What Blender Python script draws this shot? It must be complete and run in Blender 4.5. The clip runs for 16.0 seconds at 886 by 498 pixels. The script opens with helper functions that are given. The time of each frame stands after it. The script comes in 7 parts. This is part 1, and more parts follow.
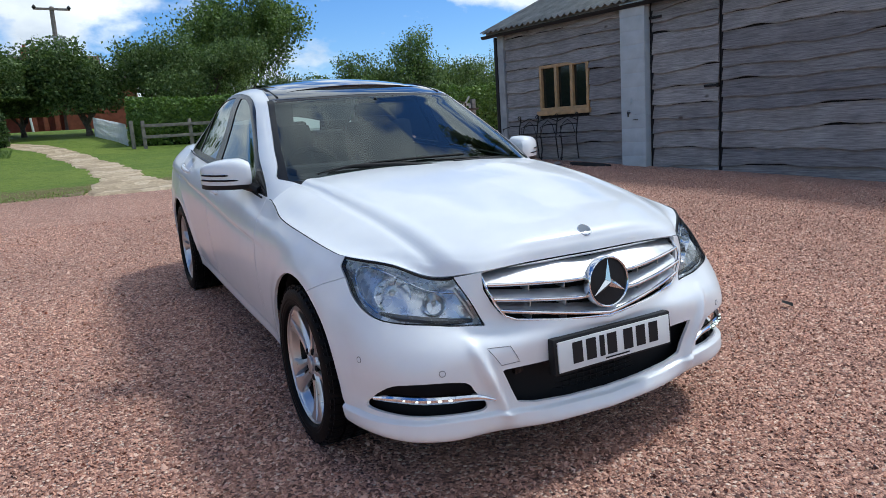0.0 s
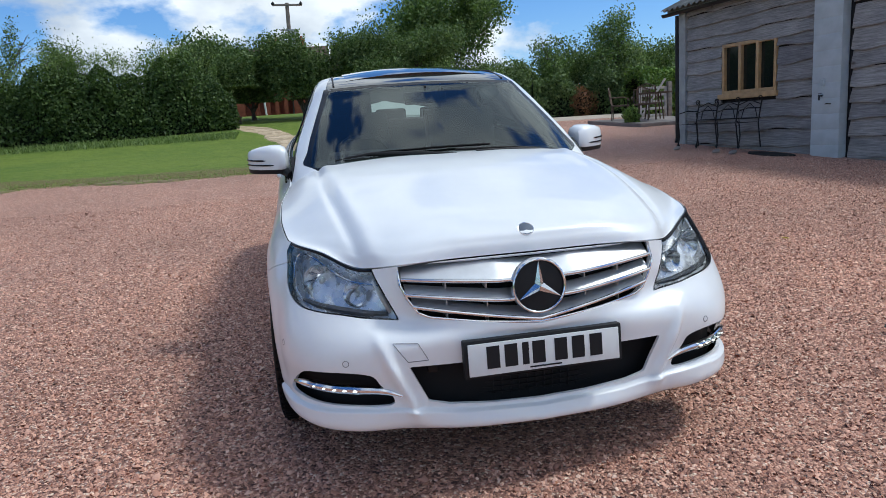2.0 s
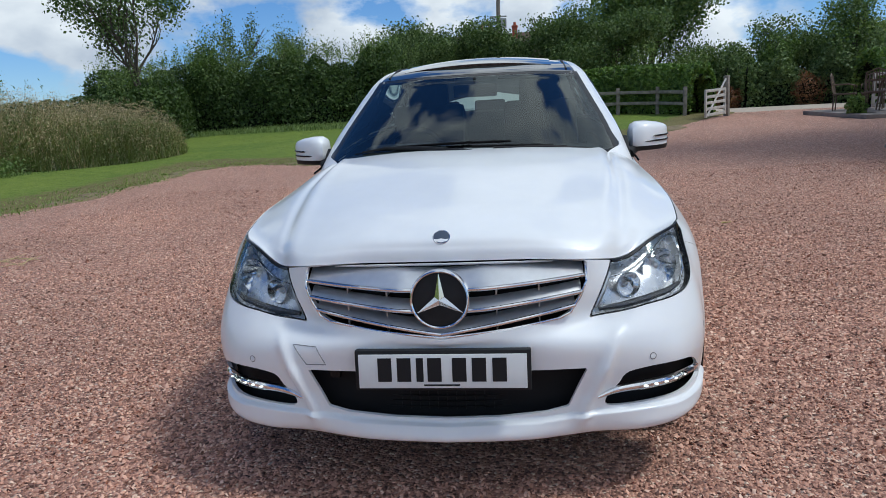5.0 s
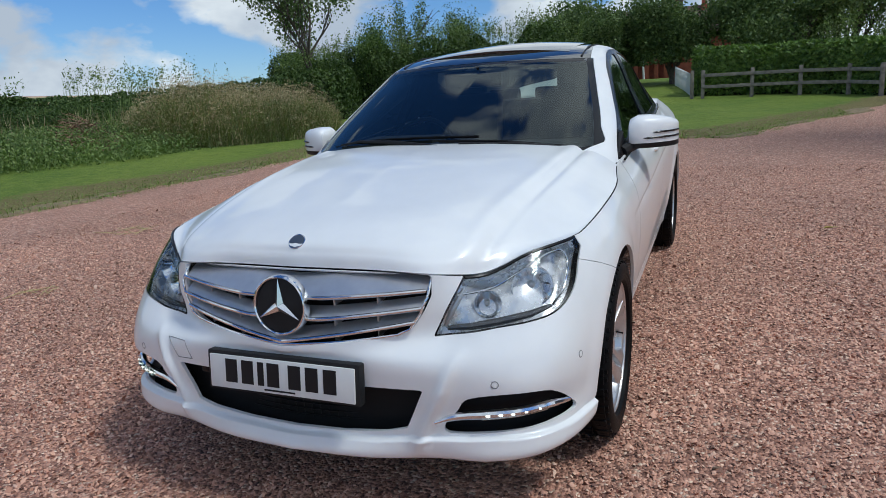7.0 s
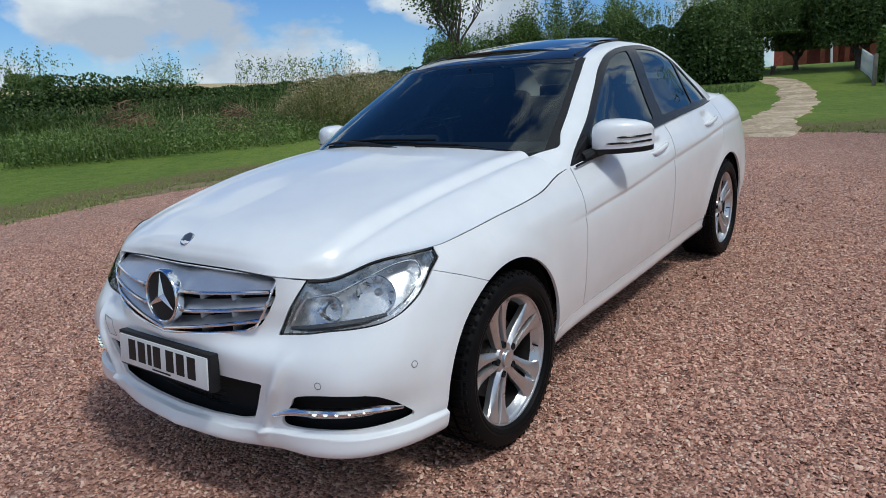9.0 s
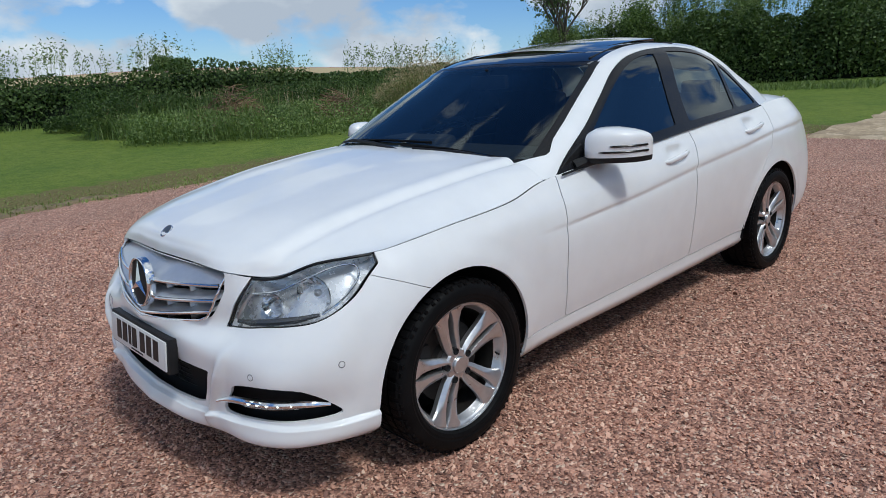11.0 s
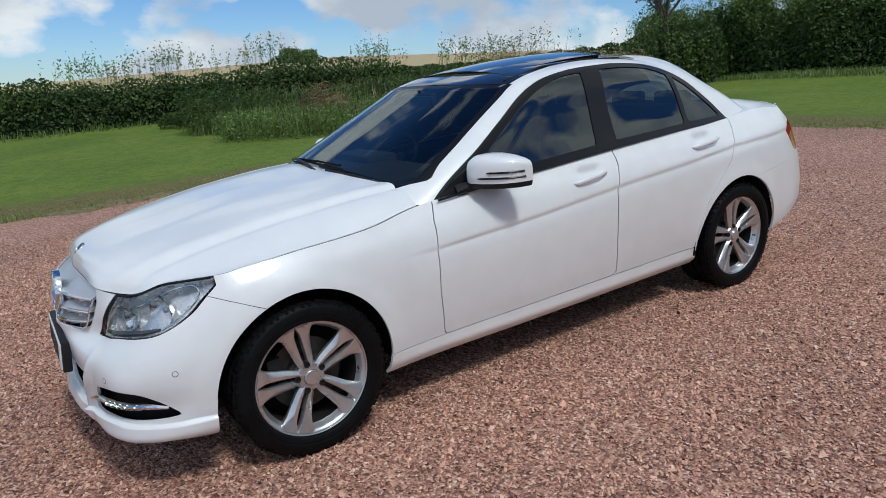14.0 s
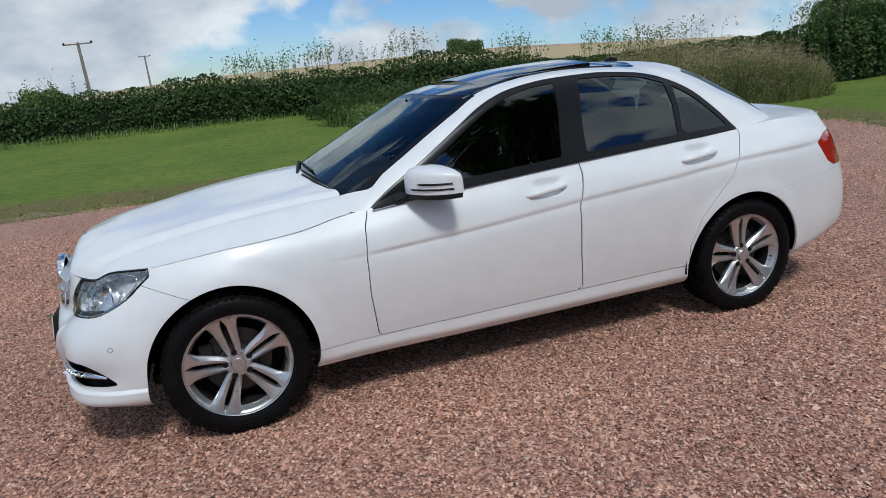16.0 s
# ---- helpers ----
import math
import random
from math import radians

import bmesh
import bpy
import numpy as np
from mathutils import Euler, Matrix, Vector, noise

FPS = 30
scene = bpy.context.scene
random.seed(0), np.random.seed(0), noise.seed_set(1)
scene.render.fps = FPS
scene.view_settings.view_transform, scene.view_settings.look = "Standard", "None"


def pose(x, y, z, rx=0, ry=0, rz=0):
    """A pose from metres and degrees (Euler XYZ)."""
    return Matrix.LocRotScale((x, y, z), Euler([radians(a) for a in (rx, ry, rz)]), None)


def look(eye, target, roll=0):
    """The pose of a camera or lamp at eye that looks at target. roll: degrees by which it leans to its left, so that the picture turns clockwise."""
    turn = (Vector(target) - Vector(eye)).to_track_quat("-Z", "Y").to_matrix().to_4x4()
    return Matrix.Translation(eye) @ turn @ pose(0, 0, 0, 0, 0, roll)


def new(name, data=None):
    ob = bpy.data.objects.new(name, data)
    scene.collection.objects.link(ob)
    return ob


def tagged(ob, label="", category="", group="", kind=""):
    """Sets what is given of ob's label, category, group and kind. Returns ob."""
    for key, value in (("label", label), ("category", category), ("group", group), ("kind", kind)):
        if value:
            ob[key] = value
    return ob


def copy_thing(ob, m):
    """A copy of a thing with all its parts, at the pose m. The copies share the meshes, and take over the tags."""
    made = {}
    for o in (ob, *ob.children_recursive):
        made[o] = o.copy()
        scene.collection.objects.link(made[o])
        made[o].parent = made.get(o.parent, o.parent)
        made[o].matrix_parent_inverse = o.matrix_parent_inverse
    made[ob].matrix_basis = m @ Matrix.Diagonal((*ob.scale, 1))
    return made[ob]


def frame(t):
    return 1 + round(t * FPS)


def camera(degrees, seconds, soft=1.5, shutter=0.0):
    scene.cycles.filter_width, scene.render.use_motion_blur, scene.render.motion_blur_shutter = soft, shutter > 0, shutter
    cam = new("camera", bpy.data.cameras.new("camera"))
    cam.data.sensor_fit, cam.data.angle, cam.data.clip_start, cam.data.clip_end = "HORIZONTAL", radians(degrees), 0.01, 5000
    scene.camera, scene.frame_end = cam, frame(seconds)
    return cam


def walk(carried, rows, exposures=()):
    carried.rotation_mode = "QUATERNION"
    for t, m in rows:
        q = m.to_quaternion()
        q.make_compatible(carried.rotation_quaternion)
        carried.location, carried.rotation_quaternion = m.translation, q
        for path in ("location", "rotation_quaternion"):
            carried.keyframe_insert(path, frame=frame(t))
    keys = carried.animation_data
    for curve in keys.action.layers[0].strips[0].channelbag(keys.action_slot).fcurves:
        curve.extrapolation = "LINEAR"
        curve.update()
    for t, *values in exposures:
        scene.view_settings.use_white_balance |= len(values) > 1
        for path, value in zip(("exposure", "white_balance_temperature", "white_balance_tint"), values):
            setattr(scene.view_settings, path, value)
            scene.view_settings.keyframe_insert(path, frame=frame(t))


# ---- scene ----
cam = camera(66.0, 16.0, soft=0.7)
# the yard falls towards the camera's first place: the car and the path are laid out on its slope
SLOPE = pose(0, 0, 0, 2.9, 0, 0)
PATH = [
    (0, (-1.592, -3.865, 1.323), (-0.655, -2.153, 0.885), -2.5),
    (0.5, (-1.438, -3.931, 1.308), (-0.718, -2.12, 0.858), -2.7),
    (1, (-1.227, -4.017, 1.296), (-0.627, -2.162, 0.851), -3.0),
    (1.5, (-0.999, -4.119, 1.292), (-0.52, -2.23, 0.843), -2.9),
    (2, (-0.69, -4.156, 1.301), (-0.328, -2.242, 0.847), -3.2),
    (2.5, (-0.326, -4.126, 1.304), (-0.173, -2.184, 0.853), -3.3),
    (3, (-0.061, -4.125, 1.281), (-0.009, -2.176, 0.835), -3.1),
    (3.5, (0.059, -4.118, 1.296), (0.026, -2.17, 0.844), -2.9),
    (4, (0.112, -4.099, 1.283), (0.007, -2.155, 0.825), -3.0),
    (6.5, (0.88, -3.906, 1.296), (0.291, -2.056, 0.816), -3.7),
    (7, (1.197, -3.719, 1.294), (0.447, -1.931, 0.805), -3.8),
    (7.5, (1.434, -3.617, 1.3), (0.546, -1.889, 0.824), -3.5),
    (8, (1.637, -3.566, 1.3), (0.661, -1.888, 0.818), -4.0),
    (8.5, (1.859, -3.475, 1.312), (0.788, -1.858, 0.826), -4.4),
    (9, (2.054, -3.294, 1.309), (0.882, -1.751, 0.814), -4.4),
    (11.5, (2.553, -2.892, 1.365), (1.103, -1.614, 0.852), -3.8),
    (12, (2.659, -2.801, 1.385), (1.172, -1.566, 0.871), -4.3),
    (12.5, (2.842, -2.716, 1.422), (1.323, -1.52, 0.911), -4.6),
    (13, (2.958, -2.592, 1.458), (1.372, -1.491, 0.936), -4.7),
    (13.5, (3.083, -2.38, 1.461), (1.466, -1.326, 0.937), -4.9),
    (14, (3.241, -2.243, 1.465), (1.615, -1.204, 0.94), -5.0),
    (14.5, (3.415, -2.089, 1.486), (1.764, -1.094, 0.952), -5.1),
    (15, (3.522, -1.886, 1.484), (1.807, -1.006, 0.952), -5.4),
    (15.5, (3.63, -1.628, 1.496), (1.858, -0.867, 0.964), -5.4),
    (16, (3.795, -1.37, 1.485), (1.957, -0.757, 0.972), -5.5),
]
# the clip's camera opens up while cloud covers the sun
EXPOSURES = [(0, .50, 6050, 4), (4, .29, 6080, 4), (9, .09, 6050, 3), (12, .09, 6150, 4), (16, .04, 6150, 4)]
walk(cam, [(t, SLOPE @ look(eye, target, roll)) for t, eye, target, roll in PATH], EXPOSURES)


# ---- world and sun ----
SUN_ELEVATION, SUN_AZIMUTH = 57.0, 95.0   # degrees; azimuth clockwise from +y


def build_world():
    world = bpy.data.worlds.new("sky")
    scene.world = world
    world.use_nodes = True
    nt = world.node_tree
    nt.nodes.clear()
    out = nt.nodes.new("ShaderNodeOutputWorld")
    bg = nt.nodes.new("ShaderNodeBackground")
    sky = nt.nodes.new("ShaderNodeTexSky")
    sky.sky_type = "NISHITA"
    sky.sun_disc = False
    sky.sun_elevation = radians(SUN_ELEVATION)
    sky.sun_rotation = radians(SUN_AZIMUTH)
    sky.air_density, sky.dust_density, sky.ozone_density = 1.0, 0.25, 2.5
    bg.inputs["Strength"].default_value = SKY_STRENGTH
    # broken fair-weather cloud, laid out on a flat ceiling above the place
    geo = nt.nodes.new("ShaderNodeTexCoord")
    mp = nt.nodes.new("ShaderNodeMapping")
    mp.inputs["Location"].default_value = CLOUD_SHIFT
    mp.inputs["Scale"].default_value = (1.0, 1.0, 1.8)
    nt.links.new(geo.outputs["Generated"], mp.inputs["Vector"])
    n1 = nt.nodes.new("ShaderNodeTexNoise")
    n1.inputs["Scale"].default_value, n1.inputs["Detail"].default_value, n1.inputs["Roughness"].default_value = 3.8, 10.0, 0.53
    nt.links.new(mp.outputs[0], n1.inputs["Vector"])
    ramp = nt.nodes.new("ShaderNodeValToRGB")
    ramp.color_ramp.elements[0].position, ramp.color_ramp.elements[1].position = 0.488, 0.555
    # the cover closes overhead and to the east, and breaks up in the west
    xyz = nt.nodes.new("ShaderNodeSeparateXYZ")
    nt.links.new(geo.outputs["Generated"], xyz.inputs[0])
    over = nt.nodes.new("ShaderNodeMapRange")
    over.inputs["From Min"].default_value, over.inputs["From Max"].default_value = 0.28, 0.6
    east = nt.nodes.new("ShaderNodeMapRange")
    east.inputs["From Min"].default_value, east.inputs["From Max"].default_value = -0.5, 0.1
    east.inputs["To Min"].default_value, east.inputs["To Max"].default_value = -0.07, 0.08
    nt.links.new(xyz.outputs["X"], east.inputs["Value"])
    both = nt.nodes.new("ShaderNodeMath")
    both.operation = "MULTIPLY"
    nt.links.new(over.outputs[0], both.inputs[0])
    nt.links.new(east.outputs[0], both.inputs[1])
    nt.links.new(xyz.outputs["Z"], over.inputs["Value"])
    cover = nt.nodes.new("ShaderNodeMath")
    nt.links.new(n1.outputs["Fac"], cover.inputs[0])
    north = nt.nodes.new("ShaderNodeMapRange")
    north.inputs["From Min"].default_value, north.inputs["From Max"].default_value = 0.86, 1.0
    north.inputs["To Min"].default_value, north.inputs["To Max"].default_value = 0.0, 0.04
    nt.links.new(xyz.outputs["Y"], north.inputs["Value"])
    west = nt.nodes.new("ShaderNodeMapRange")
    west.inputs["From Min"].default_value, west.inputs["From Max"].default_value = -0.84, -0.97
    west.inputs["To Min"].default_value, west.inputs["To Max"].default_value = 0.0, 0.045
    nt.links.new(xyz.outputs["X"], west.inputs["Value"])
    low = nt.nodes.new("ShaderNodeMath")
    nt.links.new(north.outputs[0], low.inputs[0])
    nt.links.new(west.outputs[0], low.inputs[1])
    more = nt.nodes.new("ShaderNodeMath")
    nt.links.new(both.outputs[0], more.inputs[0])
    nt.links.new(low.outputs[0], more.inputs[1])
    nt.links.new(more.outputs[0], cover.inputs[1])
    nt.links.new(cover.outputs[0], ramp.inputs["Fac"])
    n2 = nt.nodes.new("ShaderNodeTexNoise")
    n2.inputs["Scale"].default_value, n2.inputs["Detail"].default_value = 5.2, 7.0
    nt.links.new(mp.outputs[0], n2.inputs["Vector"])
    shade = nt.nodes.new("ShaderNodeValToRGB")
    shade.color_ramp.elements[0].position, shade.color_ramp.elements[1].position = 0.40, 0.60
    shade.color_ramp.elements[0].color = (3.3, 3.6, 4.2, 1)
    shade.color_ramp.elements[1].color = (5.9, 6.0, 6.2, 1)
    nt.links.new(n2.outputs["Fac"], shade.inputs["Fac"])
    mix = nt.nodes.new("ShaderNodeMix"); mix.data_type = "RGBA"
    nt.links.new(ramp.outputs["Color"], mix.inputs["Factor"])
    hue = nt.nodes.new("ShaderNodeHueSaturation")
    hue.inputs["Saturation"].default_value = 1.2
    nt.links.new(sky.outputs["Color"], hue.inputs["Color"])
    deep = nt.nodes.new("ShaderNodeMix"); deep.data_type, deep.blend_type = "RGBA", "MULTIPLY"
    deep.inputs["Factor"].default_value = 1.0
    deep.inputs["B"].default_value = (0.53, 0.61, 0.78, 1)
    nt.links.new(hue.outputs["Color"], deep.inputs["A"])
    nt.links.new(deep.outputs["Result"], mix.inputs["A"])
    nt.links.new(shade.outputs["Color"], mix.inputs["B"])
    nt.links.new(mix.outputs["Result"], bg.inputs["Color"])
    nt.links.new(bg.outputs[0], out.inputs["Surface"])


SKY_STRENGTH = 0.13
CLOUD_SHIFT = (0.35, 0.2, 0.0)
build_world()
sun_data = bpy.data.lights.new("sun", "SUN")
sun_data.energy, sun_data.angle, sun_data.color = 1.68, radians(10.5), (1.0, 0.98, 0.95)
sun = new("sun", sun_data)
az, el = radians(SUN_AZIMUTH), radians(SUN_ELEVATION)
SUN_WAY = Vector((math.sin(az) * math.cos(el), math.cos(az) * math.cos(el), math.sin(el)))
sun.matrix_world = look(SUN_WAY * 60, (0, 0, 0))
scene.view_settings.exposure = 0.0


# ---- materials ----
def shader(name, color=(0.5, 0.5, 0.5), rough=0.5, metal=0.0, **more):
    m = bpy.data.materials.new(name)
    m.use_nodes = True
    b = m.node_tree.nodes["Principled BSDF"]
    b.inputs["Base Color"].default_value = (*color, 1)
    b.inputs["Roughness"].default_value = rough
    b.inputs["Metallic"].default_value = metal
    b.inputs["Specular IOR Level"].default_value = 0.25 if max(color) < 0.2 and not metal and rough > 0.3 else 0.5
    for k, v in more.items():
        b.inputs[k.replace("_", " ")].default_value = v
    m.diffuse_color = (*color, 1)
    return m


class Graph:
    """Short hand for the node tree of one material."""

    def __init__(self, mat):
        self.t = mat.node_tree
        self.b = self.t.nodes["Principled BSDF"]

    def node(self, kind, **values):
        n = self.t.nodes.new("ShaderNode" + kind)
        for k, v in values.items():
            n.inputs[k.replace("_", " ")].default_value = v
        return n

    def link(self, a, b):
        self.t.links.new(a, b)

    def coords(self, scale=(1, 1, 1), obj=True):
        c = self.t.nodes.new("ShaderNodeTexCoord" if obj else "ShaderNodeNewGeometry")
        m = self.node("Mapping", Scale=scale)
        self.link(c.outputs["Object" if obj else "Position"], m.inputs["Vector"])
        return m.outputs[0]

    def noise(self, vec, scale, detail=4.0, rough=0.55):
        n = self.node("TexNoise", Scale=scale, Detail=detail, Roughness=rough)
        self.link(vec, n.inputs["Vector"])
        return n.outputs["Fac"]

    def ramp(self, fac, stops):
        r = self.t.nodes.new("ShaderNodeValToRGB")
        el = r.color_ramp.elements
        while len(el) < len(stops):
            el.new(0.5)
        for e, (p, c) in zip(el, stops):
            e.position, e.color = p, (*c, 1)
        self.link(fac, r.inputs["Fac"])
        return r.outputs["Color"]

    def mix(self, fac, a, b, mode="MIX"):
        m = self.t.nodes.new("ShaderNodeMix")
        m.data_type, m.blend_type = "RGBA", mode
        for sock, v in (("Factor", fac), ("A", a), ("B", b)):
            if isinstance(v, (int, float)):
                m.inputs[sock].default_value = v
            elif isinstance(v, tuple):
                m.inputs[sock].default_value = (*v, 1)
            else:
                self.link(v, m.inputs[sock])
        return m.outputs["Result"]

    def color(self, socket):
        self.link(socket, self.b.inputs["Base Color"])

    def rough(self, socket, lo, hi):
        r = self.t.nodes.new("ShaderNodeMapRange")
        r.inputs["To Min"].default_value, r.inputs["To Max"].default_value = lo, hi
        self.link(socket, r.inputs["Value"])
        self.link(r.outputs[0], self.b.inputs["Roughness"])

    def bump(self, height, strength=0.3, distance=0.01):
        n = self.node("Bump", Strength=strength, Distance=distance)
        self.link(height, n.inputs["Height"])
        self.link(n.outputs[0], self.b.inputs["Normal"])

    def random(self, island=False):
        if island:
            return self.t.nodes.new("ShaderNodeNewGeometry").outputs["Random Per Island"]
        return self.t.nodes.new("ShaderNodeObjectInfo").outputs["Random"]


def make_gravel(name, per_island):
    m = shader(name, (0.35, 0.2, 0.17), 0.85)
    g = Graph(m)
    p = g.coords(obj=False)
    if per_island:
        fac = g.random(True)
        tone = g.ramp(fac, [(0.0, (0.18, 0.088, 0.068)), (0.25, (0.44, 0.212, 0.152)), (0.6, (0.68, 0.352, 0.256)), (0.85, (0.78, 0.435, 0.320)), (1.0, (0.88, 0.590, 0.455))])
    else:
        v = g.node("TexVoronoi", Scale=88.0, Randomness=1.0)
        g.link(p, v.inputs["Vector"])
        sp = g.t.nodes.new("ShaderNodeSeparateColor")
        g.link(v.outputs["Color"], sp.inputs[0])
        tone = g.ramp(sp.outputs[0], [(0.0, (0.14, 0.066, 0.049)), (0.3, (0.42, 0.198, 0.142)), (0.6, (0.600, 0.294, 0.208)), (0.88, (0.796, 0.441, 0.324)), (1.0, (0.950, 0.704, 0.546))])
        g.bump(v.outputs["Distance"], 0.9, 0.012)
        g.t.nodes["Bump"].invert = True
    big = g.noise(p, 0.55, 4)
    wear = g.ramp(big, [(0.3, (0.83, 0.875, 0.865)), (0.55, (0.985, 1.03, 1.015)), (0.75, (1.10, 1.13, 1.08))])
    tone = g.mix(1.0, tone, wear, "MULTIPLY")
    if not per_island:
        # colour noise for shade in gaps between chippings, and the odd pale or dark one
        tone = g.mix(1.0, tone, g.ramp(g.noise(p, 42, 6, 0.7), [(0.36, (0.58, 0.56, 0.56)), (0.5, (0.92, 0.92, 0.92)), (0.66, (1.12, 1.12, 1.12))]), "MULTIPLY")
    g.color(tone)
    return m


def make_leaf(name, dark, mid, light, trans=0.25):
    m = shader(name, mid, 0.55)
    g = Graph(m)
    p = g.coords(obj=False)
    tone = g.ramp(g.random(True), [(0.0, dark), (0.5, mid), (1.0, light)])
    patch = g.ramp(g.noise(p, 0.9, 3), [(0.3, (0.7, 0.72, 0.7)), (0.7, (1.2, 1.15, 1.05))])
    g.color(g.mix(1.0, tone, patch, "MULTIPLY"))
    g.b.inputs["Subsurface Weight"].default_value = 0.0
    # light that comes through the blades
    tr = g.t.nodes.new("ShaderNodeBsdfTranslucent")
    g.link(g.mix(1.0, tone, (1.1, 1.25, 0.6), "MULTIPLY"), tr.inputs["Color"])
    mx = g.node("MixShader", Fac=trans)
    g.link(g.b.outputs[0], mx.inputs[1])
    g.link(tr.outputs[0], mx.inputs[2])
    g.link(mx.outputs[0], g.t.nodes["Material Output"].inputs["Surface"])
    return m


def make_turf():
    m = shader("turf", (0.08, 0.13, 0.03), 0.9)
    g = Graph(m)
    p = g.coords(obj=False)
    fine = g.noise(p, 38, 8, 0.7)
    big = g.noise(p, 0.55, 5)
    tuft = g.noise(p, 5.5, 5, 0.65)
    a = g.ramp(fine, [(0.28, (0.052, 0.090, 0.016)), (0.5, (0.145, 0.218, 0.038)), (0.72, (0.25, 0.32, 0.072))])
    b = g.ramp(big, [(0.3, (0.78, 0.84, 0.76)), (0.7, (1.22, 1.10, 1.05))])
    c = g.ramp(tuft, [(0.35, (0.78, 0.82, 0.75)), (0.65, (1.16, 1.10, 1.08))])
    green = g.mix(1.0, g.mix(1.0, a, b, "MULTIPLY"), c, "MULTIPLY")
    # thin, trodden grass along the gravel
    dry = g.ramp(fine, [(0.28, (0.072, 0.060, 0.022)), (0.5, (0.175, 0.150, 0.058)), (0.72, (0.29, 0.25, 0.11))])
    at = g.t.nodes.new("ShaderNodeAttribute")
    at.attribute_name = "worn"
    ad = g.t.nodes.new("ShaderNodeMath")
    ad.operation = "MULTIPLY_ADD"
    g.link(tuft, ad.inputs[0])
    ad.inputs[1].default_value = 1.3
    g.link(at.outputs["Fac"], ad.inputs[2])
    g.color(g.mix(g.ramp(ad.outputs[0], [(0.78, (0, 0, 0)), (1.0, (0.6, 0.6, 0.6)), (1.45, (1, 1, 1))]), green, dry))
    g.bump(fine, 0.9, 0.03)
    return m


def make_old_wood():
    m = shader("weathered_board", (0.3, 0.28, 0.27), 0.85)
    g = Graph(m)
    p = g.coords((1.0, 1.0, 1.0))
    st = g.coords((1.3, 26, 26))
    grain = g.noise(st, 3.0, 8, 0.65)
    blotch = g.noise(p, 2.2, 4)
    tone = g.ramp(grain, [(0.25, (0.092, 0.094, 0.097)), (0.5, (0.241, 0.245, 0.250)), (0.75, (0.396, 0.404, 0.408))])
    vary = g.ramp(g.random(), [(0.0, (0.72, 0.71, 0.72)), (0.5, (1.0, 0.97, 0.94)), (1.0, (1.22, 1.2, 1.17))])
    c = g.mix(1.0, tone, vary, "MULTIPLY")
    c = g.mix(1.0, c, g.ramp(blotch, [(0.3, (0.78, 0.76, 0.76)), (0.7, (1.15, 1.12, 1.08))]), "MULTIPLY")
    kn = g.node("TexVoronoi", Scale=2.6, Randomness=1.0)
    g.link(g.coords((0.6, 1, 1)), kn.inputs["Vector"])
    c = g.mix(g.ramp(kn.outputs["Distance"], [(0.03, (1, 1, 1)), (0.085, (0, 0, 0))]), c, (0.07, 0.055, 0.045))
    g.color(c)
    g.bump(grain, 0.55, 0.006)
    return m


def make_wear(name, color, rough, spread=0.2, scale=6.0, bump=0.15, metal=0.0):
    """A painted, timber or metal surface with soft stains and fine grain."""
    m = shader(name, color, rough, metal)
    g = Graph(m)
    p = g.coords()
    n = g.noise(p, scale, 6)
    lo = tuple(c * (1 - spread) for c in color)
    hi = tuple(min(1, c * (1 + spread)) for c in color)
    g.color(g.ramp(n, [(0.3, lo), (0.7, hi)]))
    g.rough(n, max(0.02, rough - 0.1), min(1, rough + 0.12))
    if bump:
        g.bump(g.noise(p, scale * 9, 4), bump, 0.003)
    return m


def make_paint():
    m = shader("white_car_paint", (0.83, 0.835, 0.84), 0.34, Coat_Weight=0.65, Coat_Roughness=0.05)
    g = Graph(m)
    p = g.coords()
    dust = g.noise(p, 7.0, 6)
    g.color(g.ramp(dust, [(0.3, (0.80, 0.805, 0.81)), (0.7, (0.845, 0.85, 0.855))]))
    g.rough(dust, 0.3, 0.42)
    return m


def make_glass(name, tint, rough=0.0, ior=1.85):
    """Thin tinted car glass: clear with a mirror-like face."""
    m = bpy.data.materials.new(name)
    m.use_nodes = True
    t = m.node_tree
    t.nodes.clear()
    out = t.nodes.new("ShaderNodeOutputMaterial")
    tr = t.nodes.new("ShaderNodeBsdfTransparent")
    tr.inputs["Color"].default_value = (*tint, 1)
    gl = t.nodes.new("ShaderNodeBsdfGlossy")
    gl.inputs["Roughness"].default_value = rough
    gl.inputs["Color"].default_value = (0.88, 0.95, 0.95, 1)
    fr = t.nodes.new("ShaderNodeFresnel")
    fr.inputs["IOR"].default_value = ior
    mx = t.nodes.new("ShaderNodeMixShader")
    t.links.new(fr.outputs[0], mx.inputs[0])
    t.links.new(tr.outputs[0], mx.inputs[1])
    t.links.new(gl.outputs[0], mx.inputs[2])
    t.links.new(mx.outputs[0], out.inputs["Surface"])
    m.diffuse_color = (*tint, 1)
    return m


PAINT = make_paint()
SEAM_GREY = shader("grey_seam", (0.22, 0.22, 0.23), 0.6)
# near-black that stands in for shade in gaps, recesses and behind boards
DARK_GAP = shader("gap_shade", (0.012, 0.012, 0.013), 0.8)
BLACK_TRIM = shader("black_gloss_trim", (0.010, 0.010, 0.011), 0.25, Specular_IOR_Level=0.25)
LAMP_GREY = make_wear("lamp_housing_silver", (0.74, 0.75, 0.77), 0.26, 0.05, 30, 0.0, 0.65)
SMOKED = shader("smoked_lamp_strip", (0.10, 0.10, 0.105), 0.2, 0.3)
BLACK_PLASTIC = make_wear("black_plastic", (0.014, 0.014, 0.015), 0.55, 0.25, 20, 0.2)
